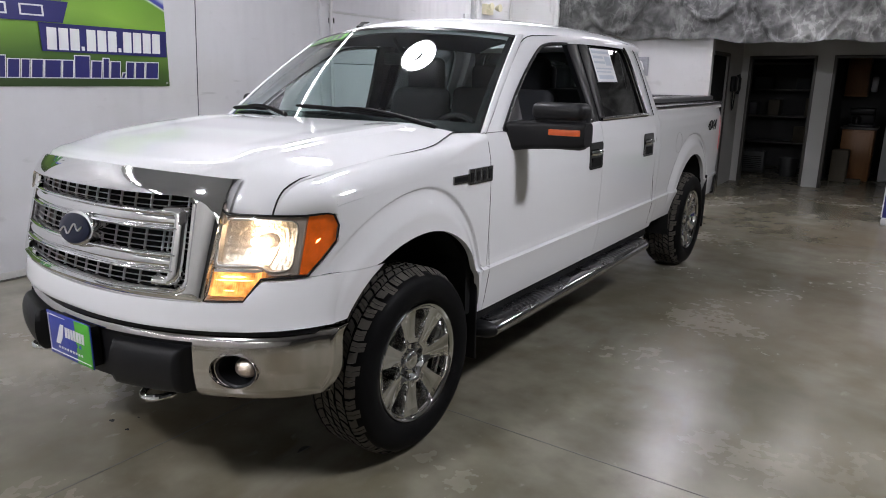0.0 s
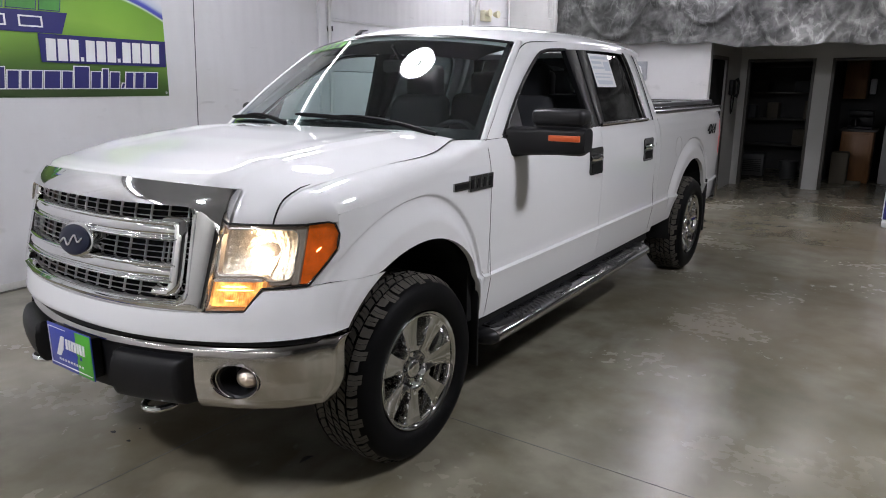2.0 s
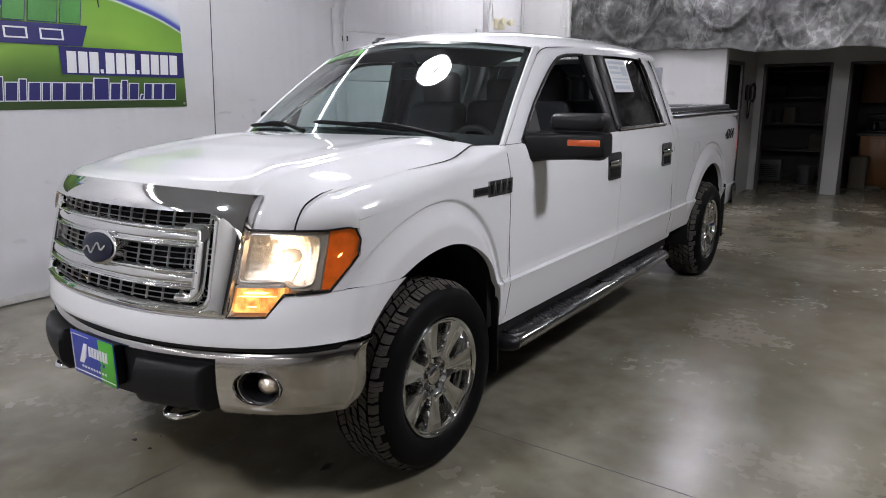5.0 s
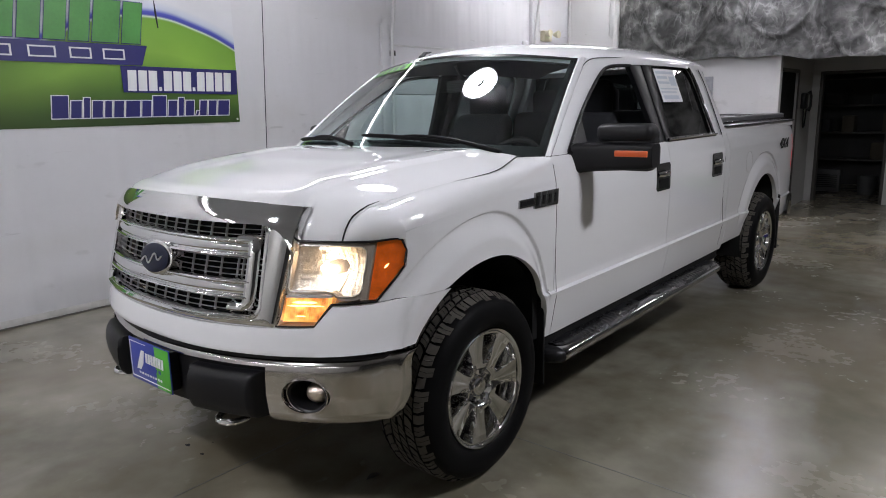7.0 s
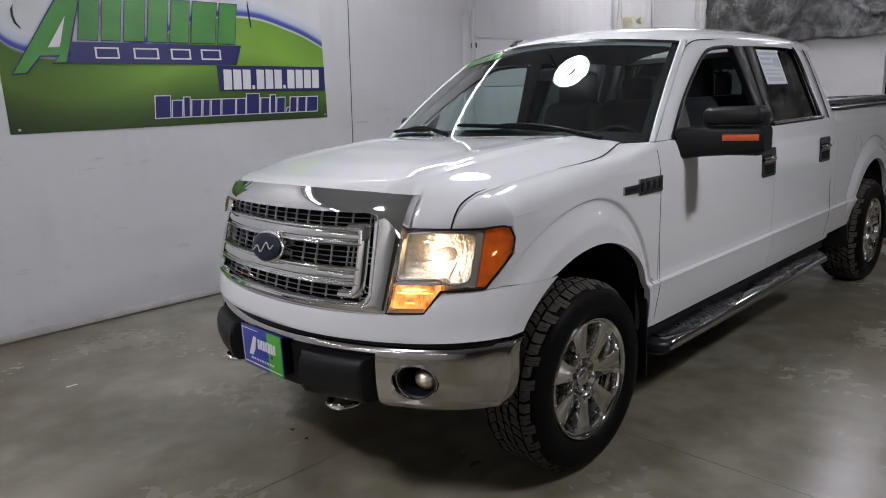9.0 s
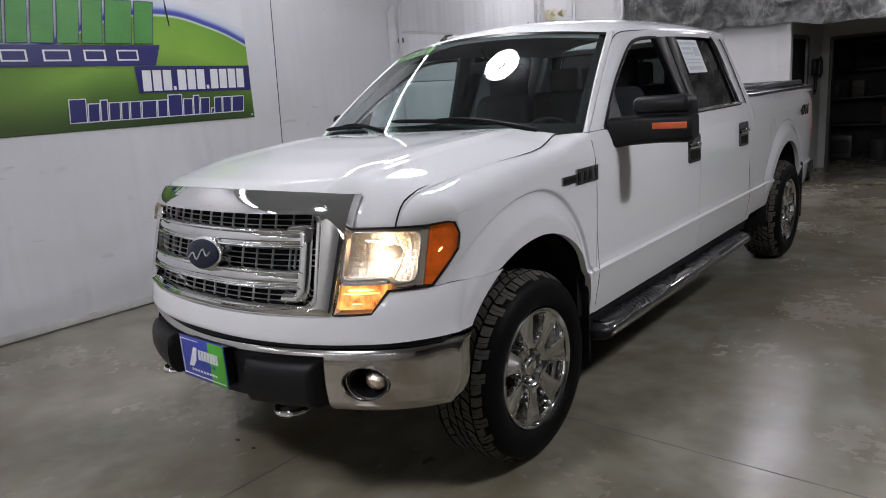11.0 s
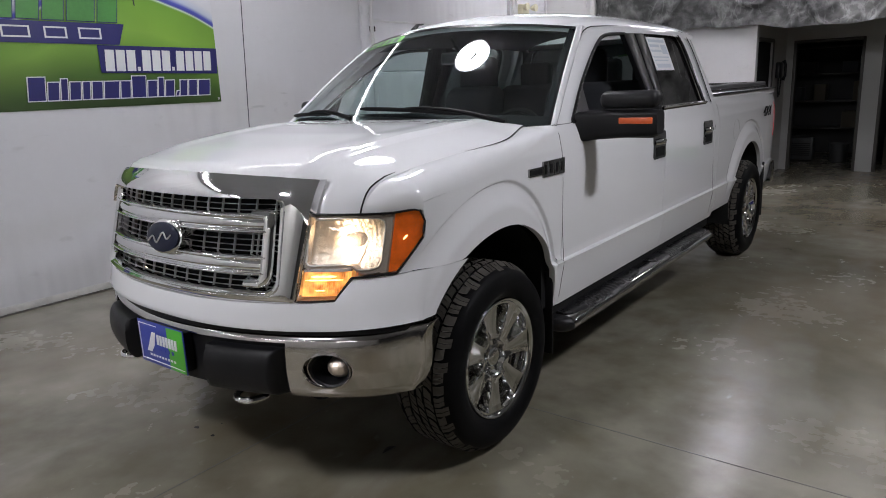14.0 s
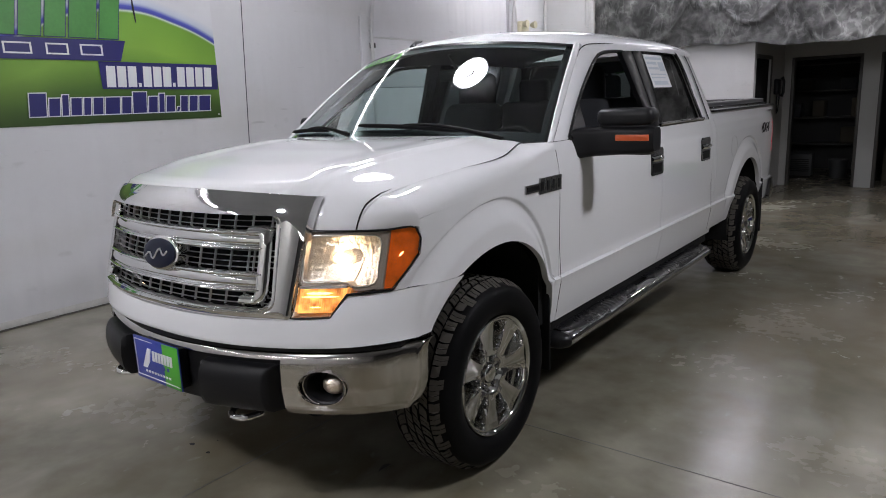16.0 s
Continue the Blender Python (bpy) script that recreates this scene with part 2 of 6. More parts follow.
def amber_lens():
    """Lit amber plastic, brighter where its cells gather the bulb's light."""
    m = mat("lit_amber_lens", (0.8, 0.36, 0.08), 0.25, 0, 0.2, 30, 160, 0.003, coat=0.6, emit=(1, 0.47, 0.13), power=0.5)
    n, l = m.node_tree.nodes, m.node_tree.links
    co, cell, ramp = n.new("ShaderNodeTexCoord"), n.new("ShaderNodeTexWave"), n.new("ShaderNodeMapRange")
    glow, both = n.new("ShaderNodeTexNoise"), n.new("ShaderNodeMath")
    cell.bands_direction = "X"
    cell.inputs["Scale"].default_value, cell.inputs["Distortion"].default_value, cell.inputs["Detail Scale"].default_value = 44, 1.2, 1.5
    glow.inputs["Scale"].default_value, glow.inputs["Detail"].default_value = 26, 3
    both.operation = "MULTIPLY_ADD"
    both.inputs[1].default_value = 0.16
    ramp.inputs[1].default_value, ramp.inputs[2].default_value, ramp.inputs[3].default_value, ramp.inputs[4].default_value = 0.46, 0.78, 0.12, 1.5
    l.new(co.outputs["Object"], cell.inputs[0])
    l.new(co.outputs["Object"], glow.inputs[0])
    l.new(cell.outputs["Fac"], both.inputs[0])
    l.new(glow.outputs[0], both.inputs[2])
    l.new(both.outputs[0], ramp.inputs[0])
    l.new(ramp.outputs[0], n["Principled BSDF"].inputs["Emission Strength"])
    return m


PAINT = mat("white_car_paint", (0.71, 0.71, 0.72), 0.55, 0, 0.02, 1.5, 30, 0, coat=1.0)
PAINT.node_tree.nodes["Principled BSDF"].inputs["Specular IOR Level"].default_value = 0.05
CHROME = mat("chrome", (0.82, 0.82, 0.82), 0.06, 1.0, 0.04, 3, 40, rough_vary=0.03)
RIM_CHROME = mat("rim_chrome", (0.6, 0.6, 0.595), 0.06, 1.0, 0.08, 6, 60, rough_vary=0.04)
STEP_CHROME = mat("step_chrome", (0.42, 0.42, 0.425), 0.1, 1.0, 0.1, 5, 50, rough_vary=0.05)
HOUSING = mat("lamp_housing", (0.42, 0.37, 0.32), 0.4, 0.5, 0.1, 8, 60)
CHROME_WORN = mat("bumper_chrome", (0.55, 0.53, 0.51), 0.13, 1.0, 0.06, 5, 50, rough_vary=0.06)
DARK_CHROME = mat("dark_chrome", (0.3, 0.3, 0.3), 0.2, 1.0, 0.05, 4, 40)
BLACK = mat("black_plastic", (0.008, 0.008, 0.009), 0.42, 0, 0.2, 5, 90, 0.0006, rough_vary=0.1)
BLACK.node_tree.nodes["Principled BSDF"].inputs["Specular IOR Level"].default_value = 0.25
GLOSS_BLACK = mat("gloss_black", (0.006, 0.006, 0.007), 0.22, coat=0.1)
RUBBER = mat("tyre_rubber", (0.006, 0.006, 0.0064), 0.5, 0, 0.25, 7, 80, 0.0008)
RUBBER.node_tree.nodes["Principled BSDF"].inputs["Specular IOR Level"].default_value = 0.06
TREAD = mat("dusty_tread", (0.064, 0.058, 0.049), 0.85, 0, 0.35, 9, 70, 0.001)
PILLAR = mat("satin_black_trim", (0.006, 0.006, 0.007), 0.32, 0, 0.1, 5, 90, rough_vary=0.05)
PILLAR.node_tree.nodes["Principled BSDF"].inputs["Specular IOR Level"].default_value = 0.16
STEP_RUBBER = mat("step_rubber", (0.010, 0.010, 0.011), 0.27, 0, 0.15, 6, 90, 0.0006, rough_vary=0.08)
COVER = mat("grey_vinyl", (0.075, 0.076, 0.08), 0.33, 0, 0.12, 6, 120, 0.0005, rough_vary=0.06)
UNDER = mat("underbody", (0.015, 0.015, 0.015), 0.9, 0, 0.3, 6, 40)
UNDER.node_tree.nodes["Principled BSDF"].inputs["Specular IOR Level"].default_value = 0.08
TRIM = mat("grey_interior", (0.022, 0.025, 0.03), 0.6, 0, 0.15, 5, 120, 0.0006)
CLOTH = mat("seat_cloth", (0.010, 0.011, 0.014), 0.9, 0, 0.2, 8, 200, 0.001)
HEADLINER = mat("headliner", (0.045, 0.046, 0.052), 0.95, 0, 0.08, 8, 150)
# slight emission added to the corner marker's lens, which is not lit
AMBER = mat("amber_plastic", (0.56, 0.085, 0.008), 0.2, 0, 0.6, 26, 150, 0.006, coat=0.6, emit=(1, 0.24, 0.02), power=0.07)
AMBER_GLOW = mat("amber_glow", (1, 0.7, 0.3), 0.3, emit=(1, 0.62, 0.22), power=3.0)
SATIN = mat("satin_chrome", (0.82, 0.82, 0.82), 0.3, 1.0, 0.05, 6, 60)
BASE = mat("scuffed_base", (0.56, 0.55, 0.53), 0.75, 0, 0.35, 5, 30, 0.002)
AMBER_LIT = amber_lens()
ORANGE = mat("orange_reflector", (0.75, 0.13, 0.03), 0.3, 0, 0.1, 20, 200, 0.0005)
RED = mat("red_lens", (0.5, 0.012, 0.02), 0.2, 0, 0.15, 20, 120, 0.002, coat=0.6, emit=(1, 0.06, 0.08), power=0.35)
LAMP = mat("lit_bulb", (1, 0.9, 0.75), 0.3, emit=(1, 0.74, 0.49), power=14)
REFLECTOR = mat("lamp_reflector", (0.95, 0.83, 0.7), 0.36, 1.0, 0.12, 55, 190, 0.009)
WIND = glass("windscreen_glass", (0.74, 0.9, 0.88), 1.6)
CLEAR = glass("side_glass", (0.9, 0.95, 0.94), 1.5)
DARKGLASS = glass("privacy_glass", (0.08, 0.09, 0.09), 1.62)
LENS = glass("lamp_lens", (0.95, 0.95, 0.93), 1.5)
PAPER = mat("white_paper", (0.75, 0.76, 0.78), 0.7, 0, 0.05, 10, 80)
INK = mat("blue_grey_ink", (0.54, 0.585, 0.65), 0.7)
POSTER = mat("grey_poster", (0.3, 0.31, 0.34), 0.6, 0, 0.5, 14, 60)
BLUE = mat("emblem_blue", (0.008, 0.011, 0.026), 0.35, coat=0.1)
BLUE.node_tree.nodes["Principled BSDF"].inputs["Specular IOR Level"].default_value = 0.2
NAVY = mat("print_navy", (0.016, 0.016, 0.13), 0.4, 0, 0.12, 4, 40)
GREEN = mat("print_green", (0.065, 0.26, 0.05), 0.45, 0, 0.4, 3, 40)
WHITE_INK = mat("print_white", (0.75, 0.75, 0.77), 0.4, 0, 0.04, 4, 40)
BLACK_INK = mat("print_black", (0.015, 0.015, 0.03), 0.4)
STRIP_GREEN = mat("strip_green", (0.12, 0.34, 0.06), 0.5, 0, 0.1, 9, 60)
PLATE_BLUE = mat("plate_blue", (0.028, 0.05, 0.34), 0.35, 0, 0.1, 9, 60, coat=0.3)
PLATE_GREEN = mat("plate_green", (0.075, 0.4, 0.03), 0.35, 0, 0.1, 9, 60, coat=0.3)
FLOOR = floor_material()
JOINT = mat("joint_filler", (0.11, 0.105, 0.09), 0.7, 0, 0.3, 8, 60)
WALL = wall_material("white_wall_panel", (0.63, 0.63, 0.652))
PLASTER = mat("grey_painted_plaster", (0.4, 0.4, 0.385), 0.7, 0, 0.1, 2, 40, 0.001)
CORNERWALL = wall_material("off_white_wall", (0.62, 0.62, 0.625))
DOORPANEL = wall_material("garage_door_panel", (0.70, 0.70, 0.725))
DIMWALL = mat("near_black_wall", (0.06, 0.06, 0.058), 0.7, 0, 0.1, 1, 20)
DARKWALL = mat("pale_end_wall", (0.72, 0.71, 0.69), 0.7, 0, 0.15, 1, 20)
CEIL = mat("ceiling_panel", (0.3, 0.3, 0.31), 0.7, 0, 0.08, 1, 20)
PIPE = mat("painted_metal", (0.6, 0.6, 0.6), 0.35, 0, 0.08, 5, 60)
CREAM = mat("cream_plastic", (0.62, 0.58, 0.42), 0.45, 0, 0.06, 10, 80)
DARKWOOD = mat("dark_door_frame", (0.05, 0.046, 0.04), 0.5, 0, 0.2, 4, 60)
WOOD = mat("orange_oak", (0.3, 0.14, 0.05), 0.45, 0, 0.25, 5, 60, 0.001, stretch=(6, 6, 1))
# back room surfaces: the rooms' shade is put into this dark colour
ROOM = mat("darkened_room_wall", (0.06, 0.06, 0.06), 0.85, 0, 0.12, 2, 30)
DRAPE = drape_material()
BANNER = banner_material()
TUBE = mat("lit_tube", (1, 1, 1), 0.5, emit=(1.0, 0.99, 1.03), power=TUBE_POWER)
BAY = mat("lit_bay_lens", (1, 1, 1), 0.5, emit=(0.99, 0.99, 1.07), power=BAY_POWER * 1.15)
BAY_NEAR = mat("bright_bay_lens", (1, 1, 1), 0.5, emit=(0.99, 0.99, 1.07), power=BAY_POWER * 1.38)
# overhead lamp: power lowered so that hood and roof don't burn out
BAY_LOW = mat("lowered_bay_lens", (1, 1, 1), 0.5, emit=(0.99, 0.99, 1.07), power=BAY_POWER * 0.72)
# fill lamp with no known source, for the far right floor and drape
BAY_FILL = mat("fill_bay_lens", (1, 1, 1), 0.5, emit=(0.99, 0.98, 1.04), power=BAY_POWER * 0.5)
BAY_FAINT = mat("faint_bay_lens", (1, 1, 1), 0.5, emit=(1.0, 0.96, 1.0), power=BAY_POWER * 0.15)
TUBE_FAR = mat("bright_tube", (1, 1, 1), 0.5, emit=(1.0, 0.96, 1.08), power=TUBE_POWER * 1.6)
# pale plastic and beige boxes, darkened to carry the back rooms' shade
GREYPLASTIC = mat("darkened_grey_plastic", (0.06, 0.063, 0.064), 0.5, 0, 0.1, 6, 50)
CARD = mat("darkened_beige_box", (0.1, 0.085, 0.06), 0.7, 0, 0.1, 5, 40)


# ---- mesh helpers ----
def fuller_nose(p):
    """The truck's nose is fuller at its corners than the plain curves below: wider and farther forward."""
    k = smooth01(0.95, 0.35, p.y) * min(1.25, abs(p.x) / 0.75) ** 1.6
    low = 1 + 0.5 * smooth01(0.78, 0.70, p.z)
    return Vector((p.x + math.copysign(0.02 * k * low, p.x), p.y - 0.018 * k * low, p.z + 0.012 * k * (1.58 - p.z)))


def on_truck(ob):
    while ob is not None:
        if ob.name == "pickup_truck":
            return True
        ob = ob.parent
    return False


def part(name, bm, material, parent=None, label="", at=None, smooth=35):
    """Links a bmesh as one mesh object, under a thing or a part; at: its own origin."""
    me = bpy.data.meshes.new(name)
    if at is None and on_truck(parent):
        for v in bm.verts:
            v.co = fuller_nose(v.co)
    bmesh.ops.recalc_face_normals(bm, faces=bm.faces)
    bm.to_mesh(me)
    bm.free()
    return placed(name, me, material, parent, label, at, smooth)


def placed(name, me, material, parent=None, label="", at=None, smooth=35):
    if material is not None and not me.materials:
        me.materials.append(material)
        if smooth:
            me.polygons.foreach_set("use_smooth", [True] * len(me.polygons))
            me.set_sharp_from_angle(angle=radians(smooth))
    ob = new(name, me)
    if at is not None:
        ob.location = at
    if parent is not None:
        ob.parent = parent
        if parent.type == "EMPTY":
            ob.matrix_parent_inverse = Matrix.Translation(-parent.location)
    if label:
        tagged(ob, label)
    return ob


def empty(name, at, label, category, group="", kind=""):
    ob = new(name)
    ob.location = at
    ob.empty_display_size = 0.2
    return tagged(ob, label, category, group, kind)


def box(lo, hi, bevel=0.0, seg=2, bm=None):
    own = bm is None
    bm = bmesh.new() if own else bm
    c = [(a + b) / 2 for a, b in zip(lo, hi)]
    s = [abs(b - a) for a, b in zip(lo, hi)]
    r = bmesh.ops.create_cube(bm, size=1, matrix=Matrix.Translation(c) @ Matrix.Diagonal((*s, 1)))
    if bevel:
        es = list({e for v in r["verts"] for e in v.link_edges})
        bmesh.ops.bevel(bm, geom=es, offset=min(bevel, min(s) * 0.49), segments=seg, affect="EDGES", profile=0.5)
    return bm


def sheet(f, us, vs, bm=None, depth=None):
    """A grid over f(u, v); depth: a vector by which its rim turns inwards."""
    bm = bm or bmesh.new()
    g = [[bm.verts.new(f(u, v)) for v in vs] for u in us]
    fs = []
    for i in range(len(us) - 1):
        for j in range(len(vs) - 1):
            q = (g[i][j], g[i + 1][j], g[i + 1][j + 1], g[i][j + 1])
            if len({tuple(round(k, 5) for k in v.co) for v in q}) > 2:
                fs.append(bm.faces.new(q))
    bmesh.ops.remove_doubles(bm, verts=[v for r in g for v in r], dist=1e-5)
    if depth is not None:
        turn_in(bm, depth)
    return bm


def turn_in(bm, depth):
    es = [e for e in bm.edges if e.is_boundary]
    r = bmesh.ops.extrude_edge_only(bm, edges=es)
    d = Vector(depth)
    for v in r["geom"]:
        if isinstance(v, bmesh.types.BMVert):
            v.co += d


def lin(a, b, n):
    return [a + (b - a) * i / (n - 1) for i in range(n)]


def sweep(points, radius, sides=10, bm=None, closed=False, flat=1.0):
    """A tube along points; flat squashes its height."""
    bm = bm or bmesh.new()
    pts = [Vector(p) for p in points]
    rings = []
    up0 = Vector((0, 0, 1))
    for i, p in enumerate(pts):
        a, b = pts[max(i - 1, 0)], pts[min(i + 1, len(pts) - 1)]
        if closed:
            a, b = pts[i - 1], pts[(i + 1) % len(pts)]
        t = (b - a).normalized()
        up = up0 if abs(t.dot(up0)) < 0.95 else Vector((0, 1, 0))
        s = t.cross(up).normalized()
        w = s.cross(t)
        r = radius[i] if isinstance(radius, (list, tuple)) else radius
        rings.append([bm.verts.new(p + s * r * math.cos(k * math.tau / sides) + w * r * flat * math.sin(k * math.tau / sides)) for k in range(sides)])
    last = len(rings) if closed else len(rings) - 1
    for i in range(last):
        A, B = rings[i], rings[(i + 1) % len(rings)]
        for k in range(sides):
            bm.faces.new((A[k], A[(k + 1) % sides], B[(k + 1) % sides], B[k]))
    if not closed:
        bm.faces.new(rings[0])
        bm.faces.new(rings[-1])
    return bm


def lathe(profile, axis="x", sides=64, bm=None):
    """profile: (along the axis, radius) pairs, turned round the axis."""
    bm = bm or bmesh.new()
    rings = []
    for h, r in profile:
        ring = []
        for k in range(sides):
            a = k * math.tau / sides
            c, s = r * math.cos(a), r * math.sin(a)
            ring.append(bm.verts.new({"x": (h, c, s), "y": (c, h, s), "z": (c, s, h)}[axis]))
        rings.append(ring)
    for A, B in zip(rings, rings[1:]):
        for k in range(sides):
            bm.faces.new((A[k], A[(k + 1) % sides], B[(k + 1) % sides], B[k]))
    bmesh.ops.remove_doubles(bm, verts=bm.verts, dist=1e-5)
    return bm


def loft(rows, closed=False, bm=None):
    """Quads between rows of points that have one length."""
    bm = bm or bmesh.new()
    g = [[bm.verts.new(p) for p in r] for r in rows]
    for A, B in zip(g, g[1:]):
        n = len(A)
        for k in range(n if closed else n - 1):
            bm.faces.new((A[k], A[(k + 1) % n], B[(k + 1) % n], B[k]))
    return bm


def slab(outline, f, thick):
    """A flat-cut plate: outline points (a, b) put through f(a, b, depth)."""
    bm = bmesh.new()
    front = [bm.verts.new(f(a, b, thick)) for a, b in outline]
    back = [bm.verts.new(f(a, b, 0)) for a, b in outline]
    bm.faces.new(front)
    bm.faces.new(back)
    n = len(outline)
    for k in range(n):
        bm.faces.new((front[k], front[(k + 1) % n], back[(k + 1) % n], back[k]))
    return bm


def smooth01(a, b, x):
    t = min(1, max(0, (x - a) / (b - a)))
    return t * t * (3 - 2 * t)


def interp(x, xs, ys):
    return float(np.interp(x, xs, ys))


# ---- the hall ----
WX, CY, BY, CEILING = -3.3, 9.15, 11.15, 3.75   # banner wall, cupboard-room front, doorway wall, ceiling height
EX, SY = 9.0, -7.0                              # the sides behind the camera


def eased(pts):
    """An outline with its corners cut round, ends kept."""
    for _ in range(2):
        out = [pts[0]]
        for (a, b), (c, d) in zip(pts, pts[1:]):
            out += [(a * 0.75 + c * 0.25, b * 0.75 + d * 0.25), (a * 0.25 + c * 0.75, b * 0.25 + d * 0.75)]
        pts = out + [pts[-1]]
    return pts


def structure(name, bm, material, label, category, parent=None):
    return tagged(part(name, bm, material, parent), label, category, kind="structure")


floor = structure("floor", box((WX - 0.2, SY - 0.2, -0.2), (EX + 0.2, 15.2, 0)), FLOOR, "grey sealed concrete floor with stains and saw-cut joints", "floor")
for lo, hi in (((-0.02 - 0.003, SY, -0.001), (-0.02 + 0.003, CY, 0.0015)), ((WX, 1.325 - 0.003, -0.001), (EX, 1.325 + 0.003, 0.0015)), ((WX, -4.73, -0.001), (EX, -4.724, 0.0015)), ((WX, 6.77, -0.001), (EX, 6.776, 0.0015))):
    part("floor_joint", box(lo, hi), JOINT, floor, "dark saw-cut joint")

G0, G1, GTOP = 4.80, 8.02, 3.66                 # overhead door in the banner wall
bm = box((WX - 0.2, SY, 0), (WX, G0, CEILING))
box((WX - 0.2, G1, 0), (WX, CY + 0.2, CEILING), bm=bm)
box((WX - 0.2, G0, GTOP), (WX, G1, CEILING), bm=bm)
wall_west = structure("wall_west", bm, WALL, "smooth white wall panels with thin dark vertical seams", "wall")
part("panel_seam", slab([(2.893, 0.02), (2.901, 0.02), (3.034, 2.74), (3.026, 2.74)], lambda a, c, d: (WX + d, a, c), 0.003), BLACK_INK, wall_west, "thin dark panel seam")
for y in (-1.5, -5.0):
    part("panel_seam", box((WX, y - 0.003, 0.02), (WX + 0.003, y + 0.003, 2.74)), BLACK_INK, wall_west, "thin dark panel seam")
structure("trim", box((WX, SY, 0.016), (WX + 0.0025, G0 - 0.14, 0.07), 0.001), BASE, "scuffed grey strip at the foot of the wall", "trim")
structure("baseboard", box((WX, SY, 0), (WX + 0.012, G0 - 0.14, 0.014), 0.003), JOINT, "thin dirty sealant strip along the foot of the wall", "baseboard")

# overhead door: four panels, jambs, track
door = empty("door_1", (WX - 0.1, (G0 + G1) / 2, 0), "closed white sectional overhead door in the side wall", "door", kind="structure")
for i in range(5):
    z0 = 0.01 + i * 0.6
    z1 = min(z0 + 0.592, 3.0)
    if i == 4:
        z0, z1 = 2.41, 3.66
    part("door_panel", box((WX - 0.11, G0 + 0.004, z0), (WX - 0.05, G1 - 0.004, z1), 0.008), DOORPANEL, door)
part("door_rib", box((WX - 0.05, G0 + 0.01, 2.385), (WX - 0.035, G1 - 0.01, 2.405), 0.003), PIPE, door)
part("jamb", box((WX, G0 - 0.14, 0), (WX + 0.035, G0 - 0.005, 2.62), 0.006), WALL, door, "white jamb board")
part("jamb", box((WX, G1 + 0.005, 0), (WX + 0.035, G1 + 0.1, 2.62), 0.006), WALL, door, "white jamb board")
part("header", box((WX - 0.02, G0, 3.66), (WX + 0.02, G1, 3.745), 0.004), WALL, door)
for y in (G0 + 0.02, G1 - 0.03):
    part("track", sweep([(WX + 0.05, y, 0.05), (WX + 0.05, y, 2.45), (WX + 0.07, y + 0.06, 3.0), (WX + 0.16, y + 0.12, 3.7)], 0.022, 8), PIPE, door, "steel door track")
part("track_bracket", box((WX + 0.0, G0 + 0.01, 2.26), (WX + 0.06, G0 + 0.07, 2.32), 0.004), BLACK, door)
part("track_plate", box((WX + 0.035, G0 - 0.11, 2.44), (WX + 0.04, G0 - 0.03, 2.68), 0.002), WALL, door)

# the cupboard room that stands out in the far corner
bm = box((WX - 0.2, CY, 0), (0.02, CY + 0.12, CEILING))
structure("wall_north_1", bm, CORNERWALL, "off-white wall of the room in the corner", "wall")
bm = box((-0.1, 10.2, 0), (0.02, BY, CEILING))
box((-0.1, CY + 0.12, 2.07), (0.02, 10.2, CEILING), bm=bm)
structure("wall_side", bm, PLASTER, "grey painted wall beside a dark doorway", "wall")
structure("wall_cupboard", box((-1.6, CY + 0.12, 0), (-1.5, BY, CEILING)), ROOM, "wall inside the corner room, shade put into its dark colour", "wall")
# doorway wall with two openings
bm = bmesh.new()
for lo, hi in (((-1.6, BY, 0), (0.13, BY + 0.12, CEILING)), ((1.13, BY, 0), (1.36, BY + 0.12, CEILING)), ((2.34, BY, 0), (EX, BY + 0.12, CEILING)), ((0.13, BY, 2.07), (1.13, BY + 0.12, CEILING)), ((1.36, BY, 2.07), (2.34, BY + 0.12, CEILING))):
    box(lo, hi, bm=bm)
structure("wall_north_2", bm, PLASTER, "grey painted wall with two open doorways", "wall")
for i, (a, b) in enumerate(((0.13, 1.13), (1.36, 2.34))):
    d = empty("door_frame", ((a + b) / 2, BY, 0), "dark brown wooden frame round an open doorway", "door frame", kind="structure")
    part("jamb", box((a, BY - 0.015, 0), (a + 0.045, BY + 0.135, 2.07), 0.004), DARKWOOD, d)
    part("jamb", box((b - 0.045, BY - 0.015, 0), (b, BY + 0.135, 2.07), 0.004), DARKWOOD, d)
    part("head", box((a + 0.045, BY - 0.015, 2.025), (b - 0.045, BY + 0.135, 2.07), 0.004), DARKWOOD, d)
part("strike_plate", box((1.078, BY + 0.03, 1.68), (1.084, BY + 0.06, 1.82), 0.002), CHROME, None)
tagged(bpy.data.objects["strike_plate"], "small bright steel hinge plate on a door frame", "hinge")
bm = box((0.02, 10.17, 0), (0.035, 10.22, 2.07))
box((0.02, CY + 0.12, 2.03), (0.035, 10.17, 2.08), bm=bm)
# black slab fills the open doorway, in place of the darkness inside
structure("doorway_slab", box((-0.06, CY + 0.13, 0.01), (-0.015, 10.19, 2.03), 0.004), UNDER, "black slab standing for the dark opening beside the corner room", "door")
structure("trim", bm, DARKWOOD, "dark trim round the side doorway", "trim")
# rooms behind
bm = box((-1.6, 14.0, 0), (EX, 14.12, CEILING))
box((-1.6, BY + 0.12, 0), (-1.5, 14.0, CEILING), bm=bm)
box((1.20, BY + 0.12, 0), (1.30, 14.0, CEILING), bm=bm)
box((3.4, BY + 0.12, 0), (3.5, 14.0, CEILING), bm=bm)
structure("wall_back", bm, ROOM, "walls of the two back rooms, shade put into their dark colour", "wall")
